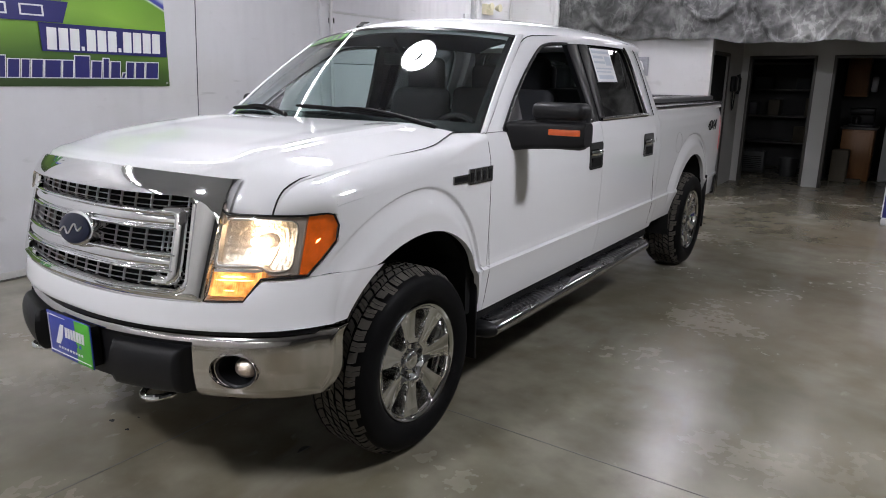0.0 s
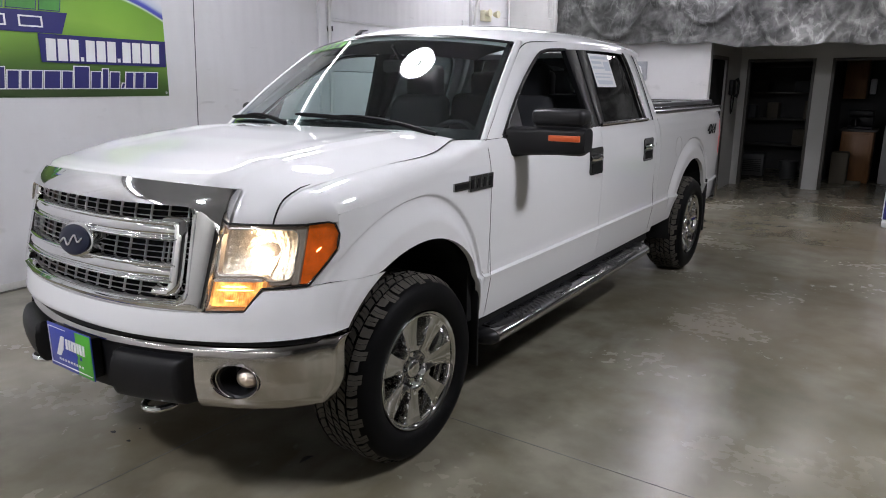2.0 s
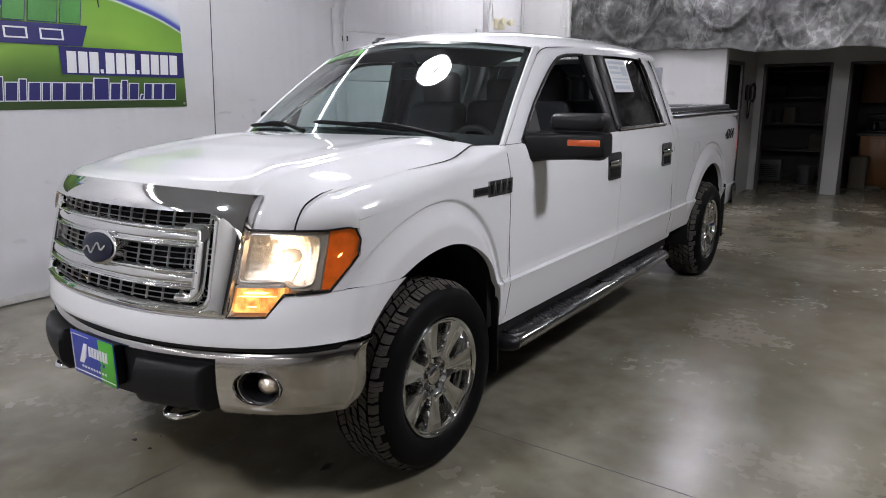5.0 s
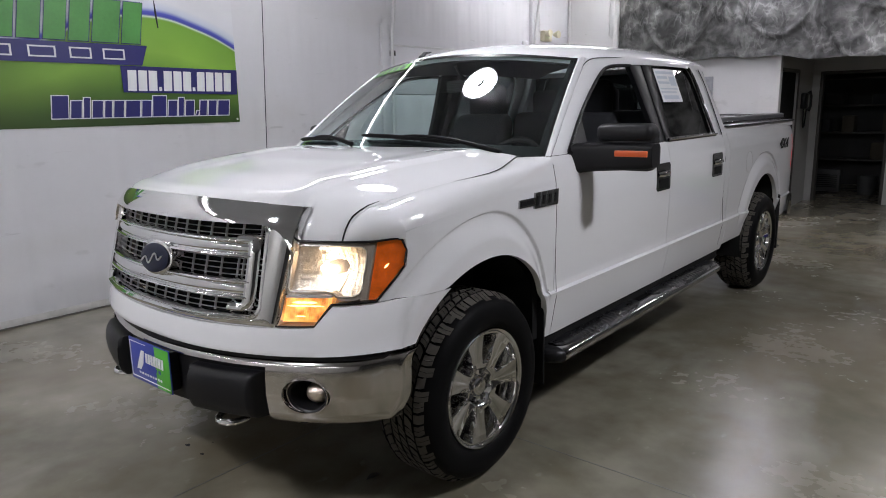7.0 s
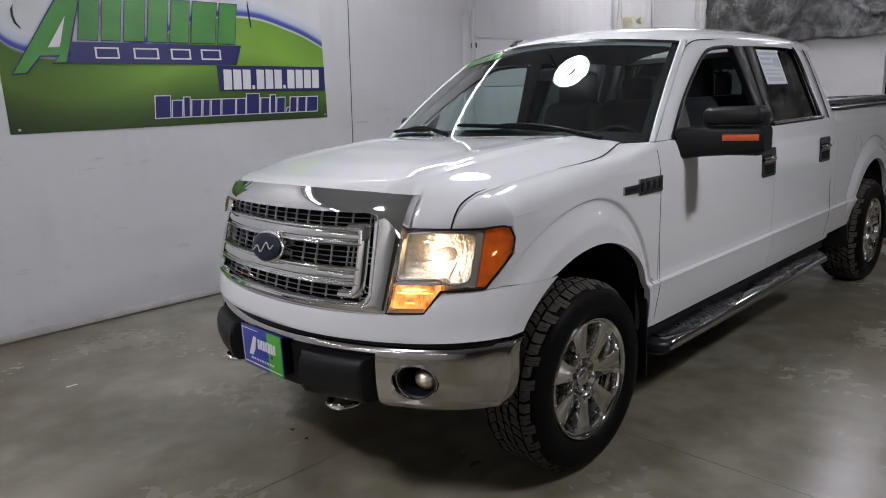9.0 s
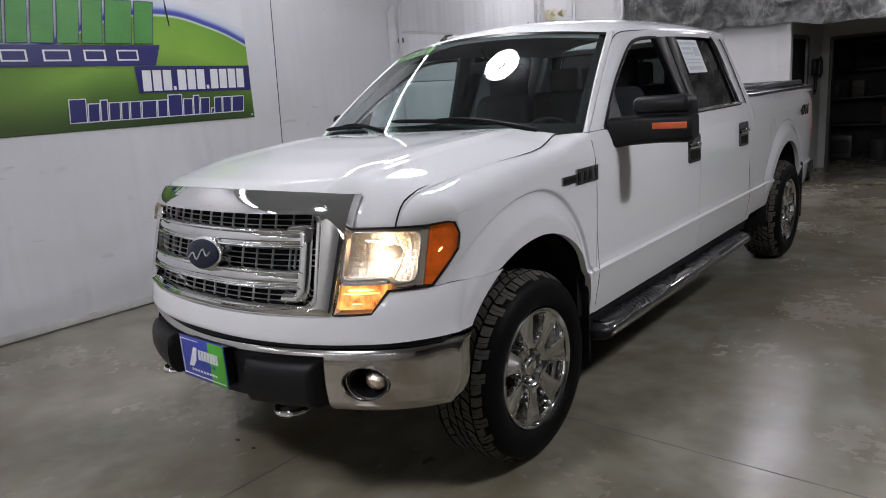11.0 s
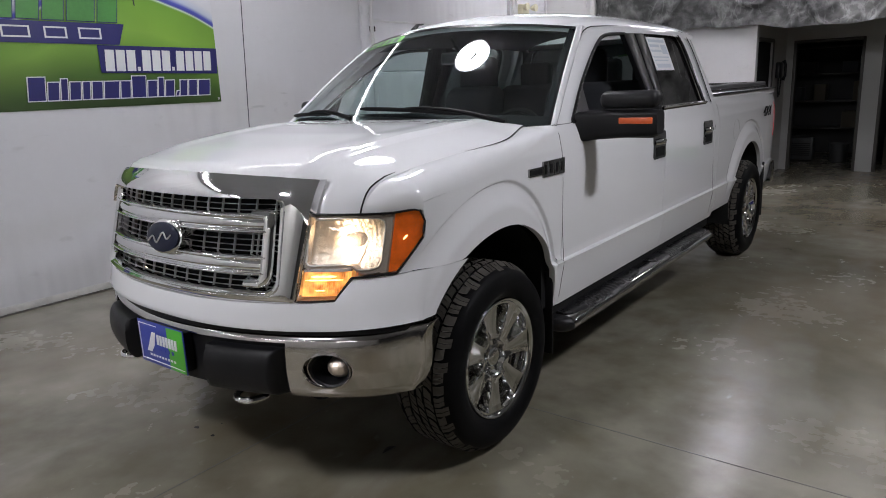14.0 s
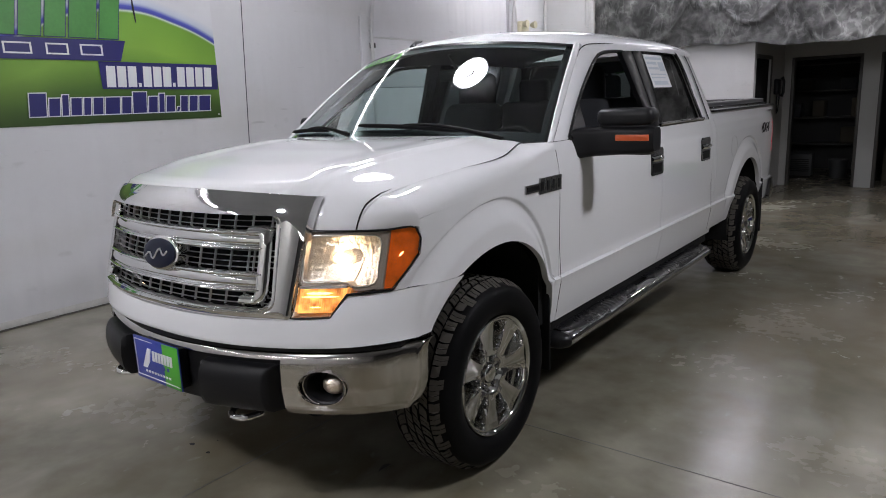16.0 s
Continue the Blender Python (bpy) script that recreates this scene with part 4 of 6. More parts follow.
def hood_edge_z(y):
    return interp(y, [0.33, 0.335, 0.345, 0.36, 0.39, 0.43, 0.48, 0.6, 0.84, 1.05, 1.25, 1.36, 1.46], [1.15, 1.172, 1.192, 1.212, 1.235, 1.252, 1.263, 1.284, 1.313, 1.331, 1.357, 1.376, 1.378])


def hood_edge_x(y):
    return interp(y, [0.25, 0.30, 0.36, 0.42, 0.48, 0.62, 0.80, 0.95, 1.04, 1.11, 1.16, 1.235, 1.352, 1.40, 1.43, 1.46], [0.783, 0.784, 0.789, 0.797, 0.806, 0.830, 0.860, 0.890, 0.899, 0.898, 0.887, 0.861, 0.827, 0.835, 0.875, 0.925])


def shoulder_z(y):
    return min(BELT, hood_edge_z(y) - 0.045 - 0.05 * smooth01(1.4, 0.9, y))


def lamp_back(z):
    """Rear edge of the headlight, along the fender."""
    return interp(z, [0.90, 0.925, 0.99, 1.04, 1.095, 1.13, 1.2, 1.3], [0.355, 0.373, 0.435, 0.479, 0.488, 0.482, 0.481, 0.48])


def lamp_edge_x(z):
    return 0.004 + interp(z, [0.90, 0.925, 0.99, 1.04, 1.095, 1.13], [0.875, 0.885, 0.910, 0.925, 0.926, 0.924])


def fender_x(y, z):
    """Half width of the fender, which turns in towards the lamp."""
    k = min(1, max(0, (y - lamp_back(z)) / 0.13))
    return lamp_edge_x(z) + (side_x(y, z) - lamp_edge_x(z)) * math.sin(k * math.pi / 2)


def roof_edge_z(y):
    w = min(1, max(0, (y - 2.08) / 1.92))
    return 1.862 + 0.042 * (1 - (1 - w) ** 3) - 0.012 * w ** 4


def side_pt(y, z, s, off=0.0):
    return (s * (side_x(y, z) + off), y, z)


def zt(y):
    return roof_edge_z(y) - 0.012


def lamp_top(x):
    return interp(x, [0.61, 0.86, 0.903, 0.914, 0.921, 0.925], [1.147, 1.138, 1.143, 1.138, 1.122, 1.098])


def lamp_low(x):
    return interp(x, [0.61, 0.742, 0.78, 0.885, 0.91, 0.925], [0.842, 0.846, 0.922, 0.925, 0.99, 1.04])


for s in (1, -1):
    # fender: upper side, then its rolled top up to the hood's edge
    side_panel("fender", 0.47, 1.478, shoulder_z, 0.50, s, 80, 60, "", lamp_back, lambda y: 0.9212 if y < 0.69 else 0.0)
    def roll(u, v, s=s):
        y = 0.48 + (1.478 - 0.48) * u
        open_gap = max(smooth01(0.6, 0.5, y), smooth01(0.8, 1.1, y))
        z0, z1 = shoulder_z(y), hood_edge_z(y) - 0.004 * open_gap
        x0, x1 = fender_x(y, z0), hood_edge_x(y) + 0.005 * open_gap - 0.001
        a = v * math.pi / 2
        return (s * (x1 + (x0 - x1) * math.cos(a)), y, z0 + (z1 - z0) * math.sin(a))
    bm = sheet(roll, lin(0, 1, 40), lin(0, 1, 10))
    # front of the fender above the lamp
    def nose(u, v, s=s):
        x = 0.789 + (0.912 - 0.789) * u
        b = Vector(front_pt(x, lamp_top(x) + 0.004))
        t = Vector(roll(0, 1 - u))
        t.x *= s
        e = u ** 4
        b = b.lerp(Vector((lamp_edge_x(1.14), 0.482, 1.138)), e)
        a = v * math.pi / 2
        p = Vector((b.x + (t.x - b.x) * math.sin(a), b.y + (t.y - b.y) * (1 - math.cos(a)), b.z + (t.z - b.z) * math.sin(a)))
        return (s * p.x, p.y, p.z)
    sheet(nose, lin(0, 1, 12), lin(0, 1, 10), bm=bm)
    part("fender_top", bm, PAINT, truck, smooth=50)
    side_panel("front_door", 1.482, 2.870, lambda y: BELT, 0.497, s, 30, 30)
    side_panel("rear_door", 2.874, 3.926, lambda y: BELT, 0.497, s, 24, 30)
    side_panel("cab_corner", 3.930, 4.028, lambda y: BELT, 0.497, s, 5, 30)
    side_panel("bed_side", 4.036, 6.05, lambda y: 1.425, 0.53, s, 90, 64)
    part("rocker", box((s * 0.80, 1.44, 0.42), (s * 0.925, 4.02, 0.50), 0.02), UNDER, truck)
    # pinch between fender and bumper
    part("arch_liner", sheet(lambda u, v, s=s: (s * (0.90 - 0.36 * v), AXF + (ARCH_R + 0.012) * (ARCH_F / ARCH_R if u < 0.5 else 1) * math.cos(math.pi * (1.0 - 1.12 * u)), ARCH_Z + (ARCH_R + 0.012) * math.sin(math.pi * (1.0 - 1.12 * u))), lin(0, 1, 40), lin(0, 1, 3)), UNDER, truck)
    part("arch_liner", sheet(lambda u, v, s=s: (s * (0.955 - 0.40 * v), AXR + (ARCH_R + 0.012) * math.cos(math.pi * (1.12 - 1.24 * u)), ARCH_Z + (ARCH_R + 0.012) * math.sin(math.pi * (1.12 - 1.24 * u))), lin(0, 1, 40), lin(0, 1, 3)), UNDER, truck)

# hood
def hood_front(x):
    return front_pt(x, 1.16 + 0.1 * smooth01(0.66, 0.60, abs(x)))[1]


def hood_pt(u, v):
    y0c = hood_front(0.8 * u)
    y1 = 1.385 - 0.095 * (1 - u * u)
    y = y0c + (y1 - y0c) * v
    ex = hood_edge_x(max(y, 0.3))
    x = ex * u
    ez = hood_edge_z(0.33 + (y - y0c) * 1.055 / (y1 - y0c))
    zc = interp(v, [0, 0.02, 0.06, 0.25, 0.5, 0.75, 1], [1.262, 1.292, 1.312, 1.352, 1.385, 1.405, 1.415])
    a = abs(u)
    # flat crown with a raised centre and a soft fall to the edge
    f = min(1, max(0, (a - 0.72) / 0.28))
    k = 1 - 0.72 * (0.85 * f + 0.15 * f * f) - 0.28 * a ** 4
    front = smooth01(0.0, 0.12, v)
    k2 = k * front + (1 - smooth01(0.68, 0.76, a)) * (1 - front)
    z = ez + (zc - ez) * k2
    z += 0.009 * (smooth01(0.772, 0.712, a) - smooth01(0.68, 0.50, a) * 0.7) * smooth01(0.1, 0.35, v) * smooth01(1.0, 0.8, v)
    return (x, y, z)


us = sorted(set([-1 + 2 * i / 70 for i in range(71)] + [s * q for s in (1, -1) for q in (0.69, 0.70, 0.71, 0.72, 0.73, 0.74, 0.75, 0.76, 0.77, 0.78, 0.99)]))
vs = [0, 0.01, 0.02, 0.03, 0.045, 0.06, 0.09, 0.12, 0.16] + lin(0.2, 1, 24)
part("hood", sheet(hood_pt, us, vs, depth=(0, 0, -0.03)), PAINT, truck, "white hood with a raised centre", smooth=60)
for s in (1, -1):
    # dark gap between hood and fender
    part("panel_gap", sweep([(s * x, y - 0.003, z + 0.001) for x, y, z in ((0.785, 0.308, 1.143), (0.787, 0.315, 1.165), (0.789, 0.326, 1.189), (0.790, 0.340, 1.210), (0.791, 0.359, 1.228), (0.795, 0.385, 1.243), (0.799, 0.43, 1.2605), (0.807, 0.48, 1.2705))], [0.0032] * 6 + [0.0022, 0.0006], 6), UNDER, truck)
    part("panel_gap", sweep([(s * (hood_edge_x(y) + 0.002), y, hood_edge_z(y) + 0.0005) for y in lin(0.84, 1.385, 24)], [0.0004 + 0.0022 * smooth01(0.84, 1.2, y) for y in lin(0.84, 1.385, 24)], 6), UNDER, truck)
    part("panel_gap", sweep([side_pt(1.4805, z, s, 0.0005) for z in (0.54, 0.7, 0.9, 1.1, 1.25, 1.33, 1.372)], 0.0013, 6), UNDER, truck)
    part("panel_gap", sweep([side_pt(3.928, z, s, 0.0005) for z in (0.54, 0.7, 0.9, 1.2, 1.375)], 0.0013, 6), UNDER, truck)
    part("panel_gap", sweep([side_pt(y, z, s, 0.0008) for y, z in eased([(1.485, 1.372), (1.64, 1.485), (1.79, 1.601), (2.0, 1.745), (2.16, zt(2.17)), (2.45, zt(2.45) + 0.003), (2.87, zt(2.87) + 0.003), (3.3, zt(3.3) + 0.003), (3.7, zt(3.7) + 0.003), (3.87, zt(3.86) - 0.006), (3.928, 1.7), (3.928, 1.375)])], 0.003, 6), UNDER, truck)
part("cowl", sheet(lambda u, v: (0.93 * u, 1.27 + 0.19 * u * u + 0.16 * v, 1.375 + 0.012 * (1 - u * u)), lin(-1, 1, 24), lin(0, 1, 4), depth=(0, 0, -0.05)), BLACK, truck, "black cowl below the windscreen")


# nose panel under grille and lamps
def fascia_top(x):
    return interp(abs(x), [0, 0.62, 0.63, 0.745, 0.783, 0.96], [0.832, 0.838, 0.836, 0.842, 0.916, 0.92])


def fascia_pt(x, v):
    lo, hi = 0.728, fascia_top(x)
    z = lo + (hi - lo) * v
    p = front_pt(x, max(z, 0.74), 0.012 * math.sin(math.pi * min(1, (0.92 - z) / 0.19)))
    return p


xs = sorted(set(lin(-0.94, 0.94, 60) + [s * q for s in (1, -1) for q in (0.62, 0.628, 0.745, 0.755, 0.765, 0.775, 0.783, 0.8, 0.9, 0.92, 0.93)]))
bm = sheet(lambda x, v: fascia_pt(x, v), xs, lin(0, 1, 8))
for s in (1, -1):
    # wraps round the corner to the wheel opening
    def wrap(u, v, s=s):
        p = fascia_pt(0.94, v)
        z = p[2]
        y1 = AXF - ARCH_F / ARCH_R * math.sqrt(max(0.01, ARCH_R ** 2 - max(0, (z - ARCH_Z) / 0.985) ** 2))
        y = p[1] + (max(y1, p[1] + 0.02) - p[1]) * u
        return (s * (p[0] + (side_x(y, z) - p[0]) * smooth01(0, 0.4, u)), y, z)
    sheet(wrap, lin(0, 1, 10), lin(0, 1, 8), bm=bm)
bmesh.ops.remove_doubles(bm, verts=bm.verts, dist=0.0015)
turn_in(bm, (0, 0.03, 0))
part("front_fascia", bm, PAINT, truck, "white painted panel under the grille", smooth=50)
part("fascia_gap", sheet(lambda x, v: (x, bump_y(x) + 0.012, 0.718 + 0.016 * v), lin(-0.905, 0.905, 50), [0, 1], depth=(0, 0.05, 0)), BLACK, truck)

# chrome bumper
def bumper_prof(v):
    """(set back, z) up the bumper's face."""
    return (interp(v, [0, 0.06, 0.2, 0.45, 0.75, 0.86, 0.89, 0.92, 0.95, 0.975, 1], [0.05, 0.024, 0.008, 0.0, 0.002, 0.006, 0.010, 0.016, 0.025, 0.037, 0.055]), interp(v, [0, 0.06, 0.2, 0.45, 0.75, 0.86, 0.89, 0.92, 0.95, 0.975, 1], [0.47, 0.475, 0.50, 0.575, 0.66, 0.688, 0.699, 0.708, 0.7155, 0.720, 0.722]))


def bumper_pt(x, v):
    back, z = bumper_prof(v)
    # the lower corner is drawn in
    x *= 1 - 0.035 * smooth01(0.6, 0.0, v) ** 2 * smooth01(0.8, 0.93, abs(x))
    return (x, bump_y(x) + back, z)


xs_b = sorted(set(lin(-0.93, 0.93, 110)))
vv = [0, 0.03, 0.06, 0.13] + lin(0.2, 0.75, 14) + [0.8, 0.86, 0.89, 0.92, 0.95, 0.975, 1]
FOGX, FOGZ, FOGA, FOGB = 0.705, 0.585, 0.078, 0.064
bm = bmesh.new()
grid = [[bm.verts.new(bumper_pt(x, v)) for v in vv] for x in xs_b]


def skip(x, z):
    if abs(x) < 0.565 + 0.02 * (0.69 - z) and z < 0.688:
        return True
    return ((abs(x) - FOGX) / FOGA) ** 2 + ((z - FOGZ) / FOGB) ** 2 < 0.8


for i in range(len(xs_b) - 1):
    for j in range(len(vv) - 1):
        q = (grid[i][j], grid[i + 1][j], grid[i + 1][j + 1], grid[i][j + 1])
        c = sum((v.co for v in q), Vector()) / 4
        if not skip(c.x, c.z):
            bm.faces.new(q)
# round the fog openings
for v in bm.verts:
    for s in (1, -1):
        dx, dz = (v.co.x - s * FOGX) / FOGA, (v.co.z - FOGZ) / FOGB
        r = math.hypot(dx, dz)
        if 0.6 < r < 1.12 and v.is_boundary:
            k = 1 / r
            v.co.x, v.co.z = s * FOGX + dx * k * FOGA, FOGZ + dz * k * FOGB
            v.co.y = bump_y(v.co.x)
bmesh.ops.delete(bm, geom=[v for v in bm.verts if not v.link_faces], context="VERTS")
for s in (1, -1):
    # its end, round the corner
    def end(u, v, s=s):
        p = bumper_pt(0.93, v)
        return (s * (p[0] + 0.012 * math.sin(u * math.pi / 2)), p[1] + 0.022 * u, p[2])
    sheet(end, lin(0, 1, 8), vv, bm=bm)
bmesh.ops.remove_doubles(bm, verts=bm.verts, dist=0.001)
turn_in(bm, (0, 0.035, 0))
bumper = part("front_bumper", bm, CHROME_WORN, truck, "chromed steel front bumper", smooth=45)

# black centre of the bumper and its two step pads
part("bumper_centre", sheet(lambda x, v: (x, bump_y(x) + 0.02, 0.49 + 0.2 * v), lin(-0.57, 0.57, 40), lin(0, 1, 4), depth=(0, 0.08, 0)), BLACK, truck)
for s in (1, -1):
    def pad(x, v, s=s):
        k = math.sin(math.pi * min(1, max(0, v))) ** 0.3
        e = smooth01(0, 0.02, x - 0.255) * smooth01(0, 0.02, 0.56 - x)
        return (s * x, bump_y(x) + 0.02 - 0.07 * min(k, e) ** 0.7, 0.49 + 0.178 * v)
    part("bumper_pad", sheet(pad, [0.25, 0.253, 0.258, 0.265, 0.275] + lin(0.29, 0.53, 13) + [0.54, 0.55, 0.557, 0.562, 0.566], [0, 0.01, 0.03, 0.07, 0.15, 0.3, 0.5, 0.7, 0.85, 0.93, 0.97, 0.99, 1]), BLACK, truck, "black textured plastic bumper pad", smooth=60)
    # tow hook
    part("tow_hook", sweep([(s * 0.40 + 0.06 * math.cos(a), 0.06 - 0.07 * math.sin(a), 0.462) for a in lin(-0.2, math.pi + 0.2, 14)], 0.013, 10), CHROME, truck, "bright steel tow hook")
    part("tow_hook_mount", box((s * 0.40 - 0.05, 0.10, 0.47), (s * 0.40 + 0.05, 0.3, 0.5), 0.01), UNDER, truck)
    # fog lamp
    fog = part("fog_lamp", lathe([(0.0, 0.08), (-0.004, 0.079), (0.002, 0.07), (0.05, 0.064), (0.09, 0.05), (0.09, 0.0)], "y", 40), BLACK, truck, "fog lamp in a black recess", at=fuller_nose(Vector((s * FOGX, bump_y(FOGX) + 0.015, FOGZ))))
    fog.rotation_euler = (0, 0, s * 0.42)
    fog.scale = (1.0, 1.0, 0.82)
    lens = part("fog_lens", lathe([(-0.03, 0.0), (-0.026, 0.02), (-0.014, 0.038), (0.004, 0.046), (0.05, 0.048)], "y", 32), REFLECTOR, fog, "clear round fog lamp lens")
    lens.location = (s * 0.026, 0.03, 0.0)
    part("fog_ring", sweep([(0.0805 * math.cos(a), -0.004, 0.0805 * math.sin(a)) for a in lin(0, math.tau, 41)[:-1]], 0.003, 8, closed=True), CHROME_WORN, fog, "thin dull chrome ring")
part("valance", box((-0.56, 0.22, 0.44), (0.56, 0.32, 0.5), 0.02), UNDER, truck)

# show plate: blue and green halves with pale bars
plate = part("number_plate", box((-0.16, -0.066, 0.52), (0.16, -0.06, 0.702), 0.004), PLATE_BLUE, truck, "blue and green dealer plate with pale lettering bars")
part("plate_half", box((-0.005, -0.0675, 0.523), (0.157, -0.065, 0.699), 0.001), PLATE_GREEN, plate)
for lo, hi in (((-0.15, 0.535), (-0.147, 0.69)), ((-0.15, 0.535), (0.15, 0.538)), ((-0.15, 0.687), (-0.02, 0.69))):
    part("plate_line", box((lo[0], -0.069, lo[1]), (hi[0], -0.066, hi[1])), WHITE_INK, plate)
part("plate_bar", slab([(-0.105, 0.575), (-0.075, 0.575), (-0.05, 0.605), (-0.035, 0.66), (-0.06, 0.66)], lambda a, c, d: (a, -0.0665 - d, c), 0.003), WHITE_INK, plate)
for k in range(7):
    part("plate_bar", slab([(-0.03 + k * 0.021, 0.612), (-0.014 + k * 0.021, 0.612), (-0.011 + k * 0.021, 0.655), (-0.027 + k * 0.021, 0.655)], lambda a, c, d: (a, -0.0665 - d, c), 0.003), WHITE_INK, plate)
for k in range(4):
    part("plate_bar", box((-0.02 + k * 0.03, -0.069, 0.588), (-0.005 + k * 0.03, -0.0665, 0.602)), PLATE_BLUE, plate)
for k in range(9):
    part("plate_bar", box((-0.09 + k * 0.021, -0.069, 0.556), (-0.078 + k * 0.021, -0.0665, 0.565)), WHITE_INK, plate)
part("plate_holder", box((-0.15, -0.06, 0.53), (0.15, -0.02, 0.69), 0.004), BLACK, truck)


# ---- grille ----
def ring(w0, z0, w1, z1, r, n=10):
    """A rounded outline, half width w0 at the bottom z0 and w1 at the top z1."""
    pts = []
    for cx, cz, a0 in ((w0 - r, z0 + r, -90), (w1 - r, z1 - r, 0), (-(w1 - r), z1 - r, 90), (-(w0 - r), z0 + r, 180)):
        for k in range(n + 1):
            a = radians(a0 + 90 * k / n)
            pts.append((cx + r * math.cos(a), cz + r * math.sin(a)))
    # more stations on the long edges, so that they follow the nose
    out = []
    for i, p in enumerate(pts):
        q = pts[(i + 1) % len(pts)]
        m = 16 if abs(p[0] - q[0]) > 0.3 else 6 if abs(p[1] - q[1]) > 0.1 else 1
        out += [(p[0] + (q[0] - p[0]) * k / m, p[1] + (q[1] - p[1]) * k / m) for k in range(m)]
    return out


rows = []
for w0, z0, w1, z1, r, off in ((0.619, 0.838, 0.636, 1.24, 0.012, -0.04), (0.619, 0.839, 0.636, 1.239, 0.012, 0.010), (0.611, 0.848, 0.626, 1.236, 0.012, 0.022), (0.575, 0.862, 0.564, 1.212, 0.045, 0.03), (0.562, 0.868, 0.55, 1.212, 0.045, 0.02), (0.556, 0.872, 0.542, 1.212, 0.045, 0.022), (0.548, 0.878, 0.532, 1.210, 0.045, 0.012), (0.545, 0.88, 0.529, 1.209, 0.045, -0.05)):
    rows.append([front_pt(a, c, off) for a, c in ring(w0, z0, w1, z1, r)])
grille = part("grille", loft(rows, closed=True), CHROME, truck, "chrome grille with three rows of open mesh", smooth=40)
part("grille_back", sheet(lambda x, z: front_pt(x, z, -0.085), lin(-0.56, 0.56, 30), lin(0.87, 1.22, 4)), UNDER, grille)


def bar(name, half, z0, z1, off, thick=0.028, material=CHROME, parent=grille):
    n = 12
    def f(x, k):
        a = math.pi * k / n
        z = (z0 + z1) / 2 - (z1 - z0) / 2 * math.cos(a)
        return front_pt(x, z, off - thick + thick * math.sin(a) ** 0.55)
    return part(name, sheet(f, lin(-half, half, 40), range(n + 1)), material, parent, smooth=50)


for zc, hw in ((1.118, 0.505), (0.972, 0.512)):
    bar("grille_bar", hw, zc - 0.031, zc + 0.033, 0.028, 0.05)
    bar("bar_ridge", hw + 0.004, zc + 0.020, zc + 0.034, 0.036, 0.03)
    bar("bar_ridge", hw + 0.004, zc - 0.034, zc - 0.022, 0.036, 0.03)
for s in (1, -1):
    # upright link between the bars, hooked at both ends
    outer = [(0.44, 1.164), (0.50, 1.164), (0.522, 1.150), (0.526, 1.10), (0.529, 1.04), (0.532, 0.98), (0.533, 0.93), (0.525, 0.905), (0.505, 0.892), (0.44, 0.892)]
    inner = [(0.44, 1.134), (0.484, 1.134), (0.488, 1.125), (0.490, 1.09), (0.492, 1.04), (0.494, 0.98), (0.495, 0.945), (0.493, 0.930), (0.488, 0.924), (0.44, 0.924)]
    rows = []
    for t, o in ((0, -0.03), (0, 0.02), (0.12, 0.031), (0.5, 0.035), (0.88, 0.031), (1, 0.02), (1, -0.03)):
        rows.append([front_pt(s * (a + (c - a) * t), b + (d - b) * t, o) for (a, b), (c, d) in zip(outer, inner)])
    part("grille_link", loft(rows), CHROME, grille, smooth=50)
for z0, z1, nz in ((1.150, 1.212, 3), (1.006, 1.086, 4), (0.882, 0.94, 3)):
    xs_f = [k * 0.078 + 0.039 for k in range(-7, 7)]
    if z0 == 1.006:
        xs_f += [s * q for s in (1, -1) for q in (0.452, 0.478, 0.5)]
    for x in xs_f:
        if abs(x) > 0.54 or (z0 == 1.006 and abs(x) < 0.1):
            continue
        w = 0.0014
        fr = [front_pt(x, z0, 0.002), front_pt(x, z1, 0.002), front_pt(x, z1, -0.007), front_pt(x, z0, -0.007)]
        bm = bmesh.new()
        va = [bm.verts.new((c[0] - w, c[1], c[2])) for c in fr]
        vb = [bm.verts.new((c[0] + w, c[1], c[2])) for c in fr]
        bm.faces.new(va)
        bm.faces.new(vb)
        for q in range(4):
            bm.faces.new((va[q], va[(q + 1) % 4], vb[(q + 1) % 4], vb[q]))
        part("grille_fin", bm, SATIN, grille, smooth=0)
    for k in range(nz):
        z = z0 + (z1 - z0) * (k + 0.5) / nz
        part("grille_slat", sheet(lambda x, v, z=z: front_pt(x, z + 0.0017 * math.sin(v * math.tau), 0.006 - 0.004 * (1 - math.cos(v * math.tau))), lin(-0.54, 0.54, 30), lin(0, 1, 7)), SATIN, grille)

# oval emblem
def oval(a, b, off0, off1, x0=0.0, z0=1.045):
    rows = []
    for k, o in ((1.0, off0), (1.0, off1), (0.9, off1 + 0.004), (0.6, off1 + 0.008), (0.02, off1 + 0.009)):
        rows.append([front_pt(x0 + a * k * math.cos(t), z0 + b * k * math.sin(t), o) for t in lin(0, math.tau, 49)[:-1]])
    return loft(rows, closed=True)


emblem = part("emblem", oval(0.12, 0.064, -0.02, 0.04), CHROME, grille, "chrome-rimmed dark blue oval emblem")
part("emblem_field", oval(0.108, 0.0555, 0.045, 0.05), BLUE, emblem)
part("emblem_mark", sweep([front_pt(x, 1.045 + 0.2 * x + 0.017 * math.sin(x * 88) * (1 - (x / 0.1) ** 2), 0.0605) for x in lin(-0.078, 0.074, 44)], [0.001] + [0.0034] * 42 + [0.001], 6), SATIN, emblem, "pale wavy mark")

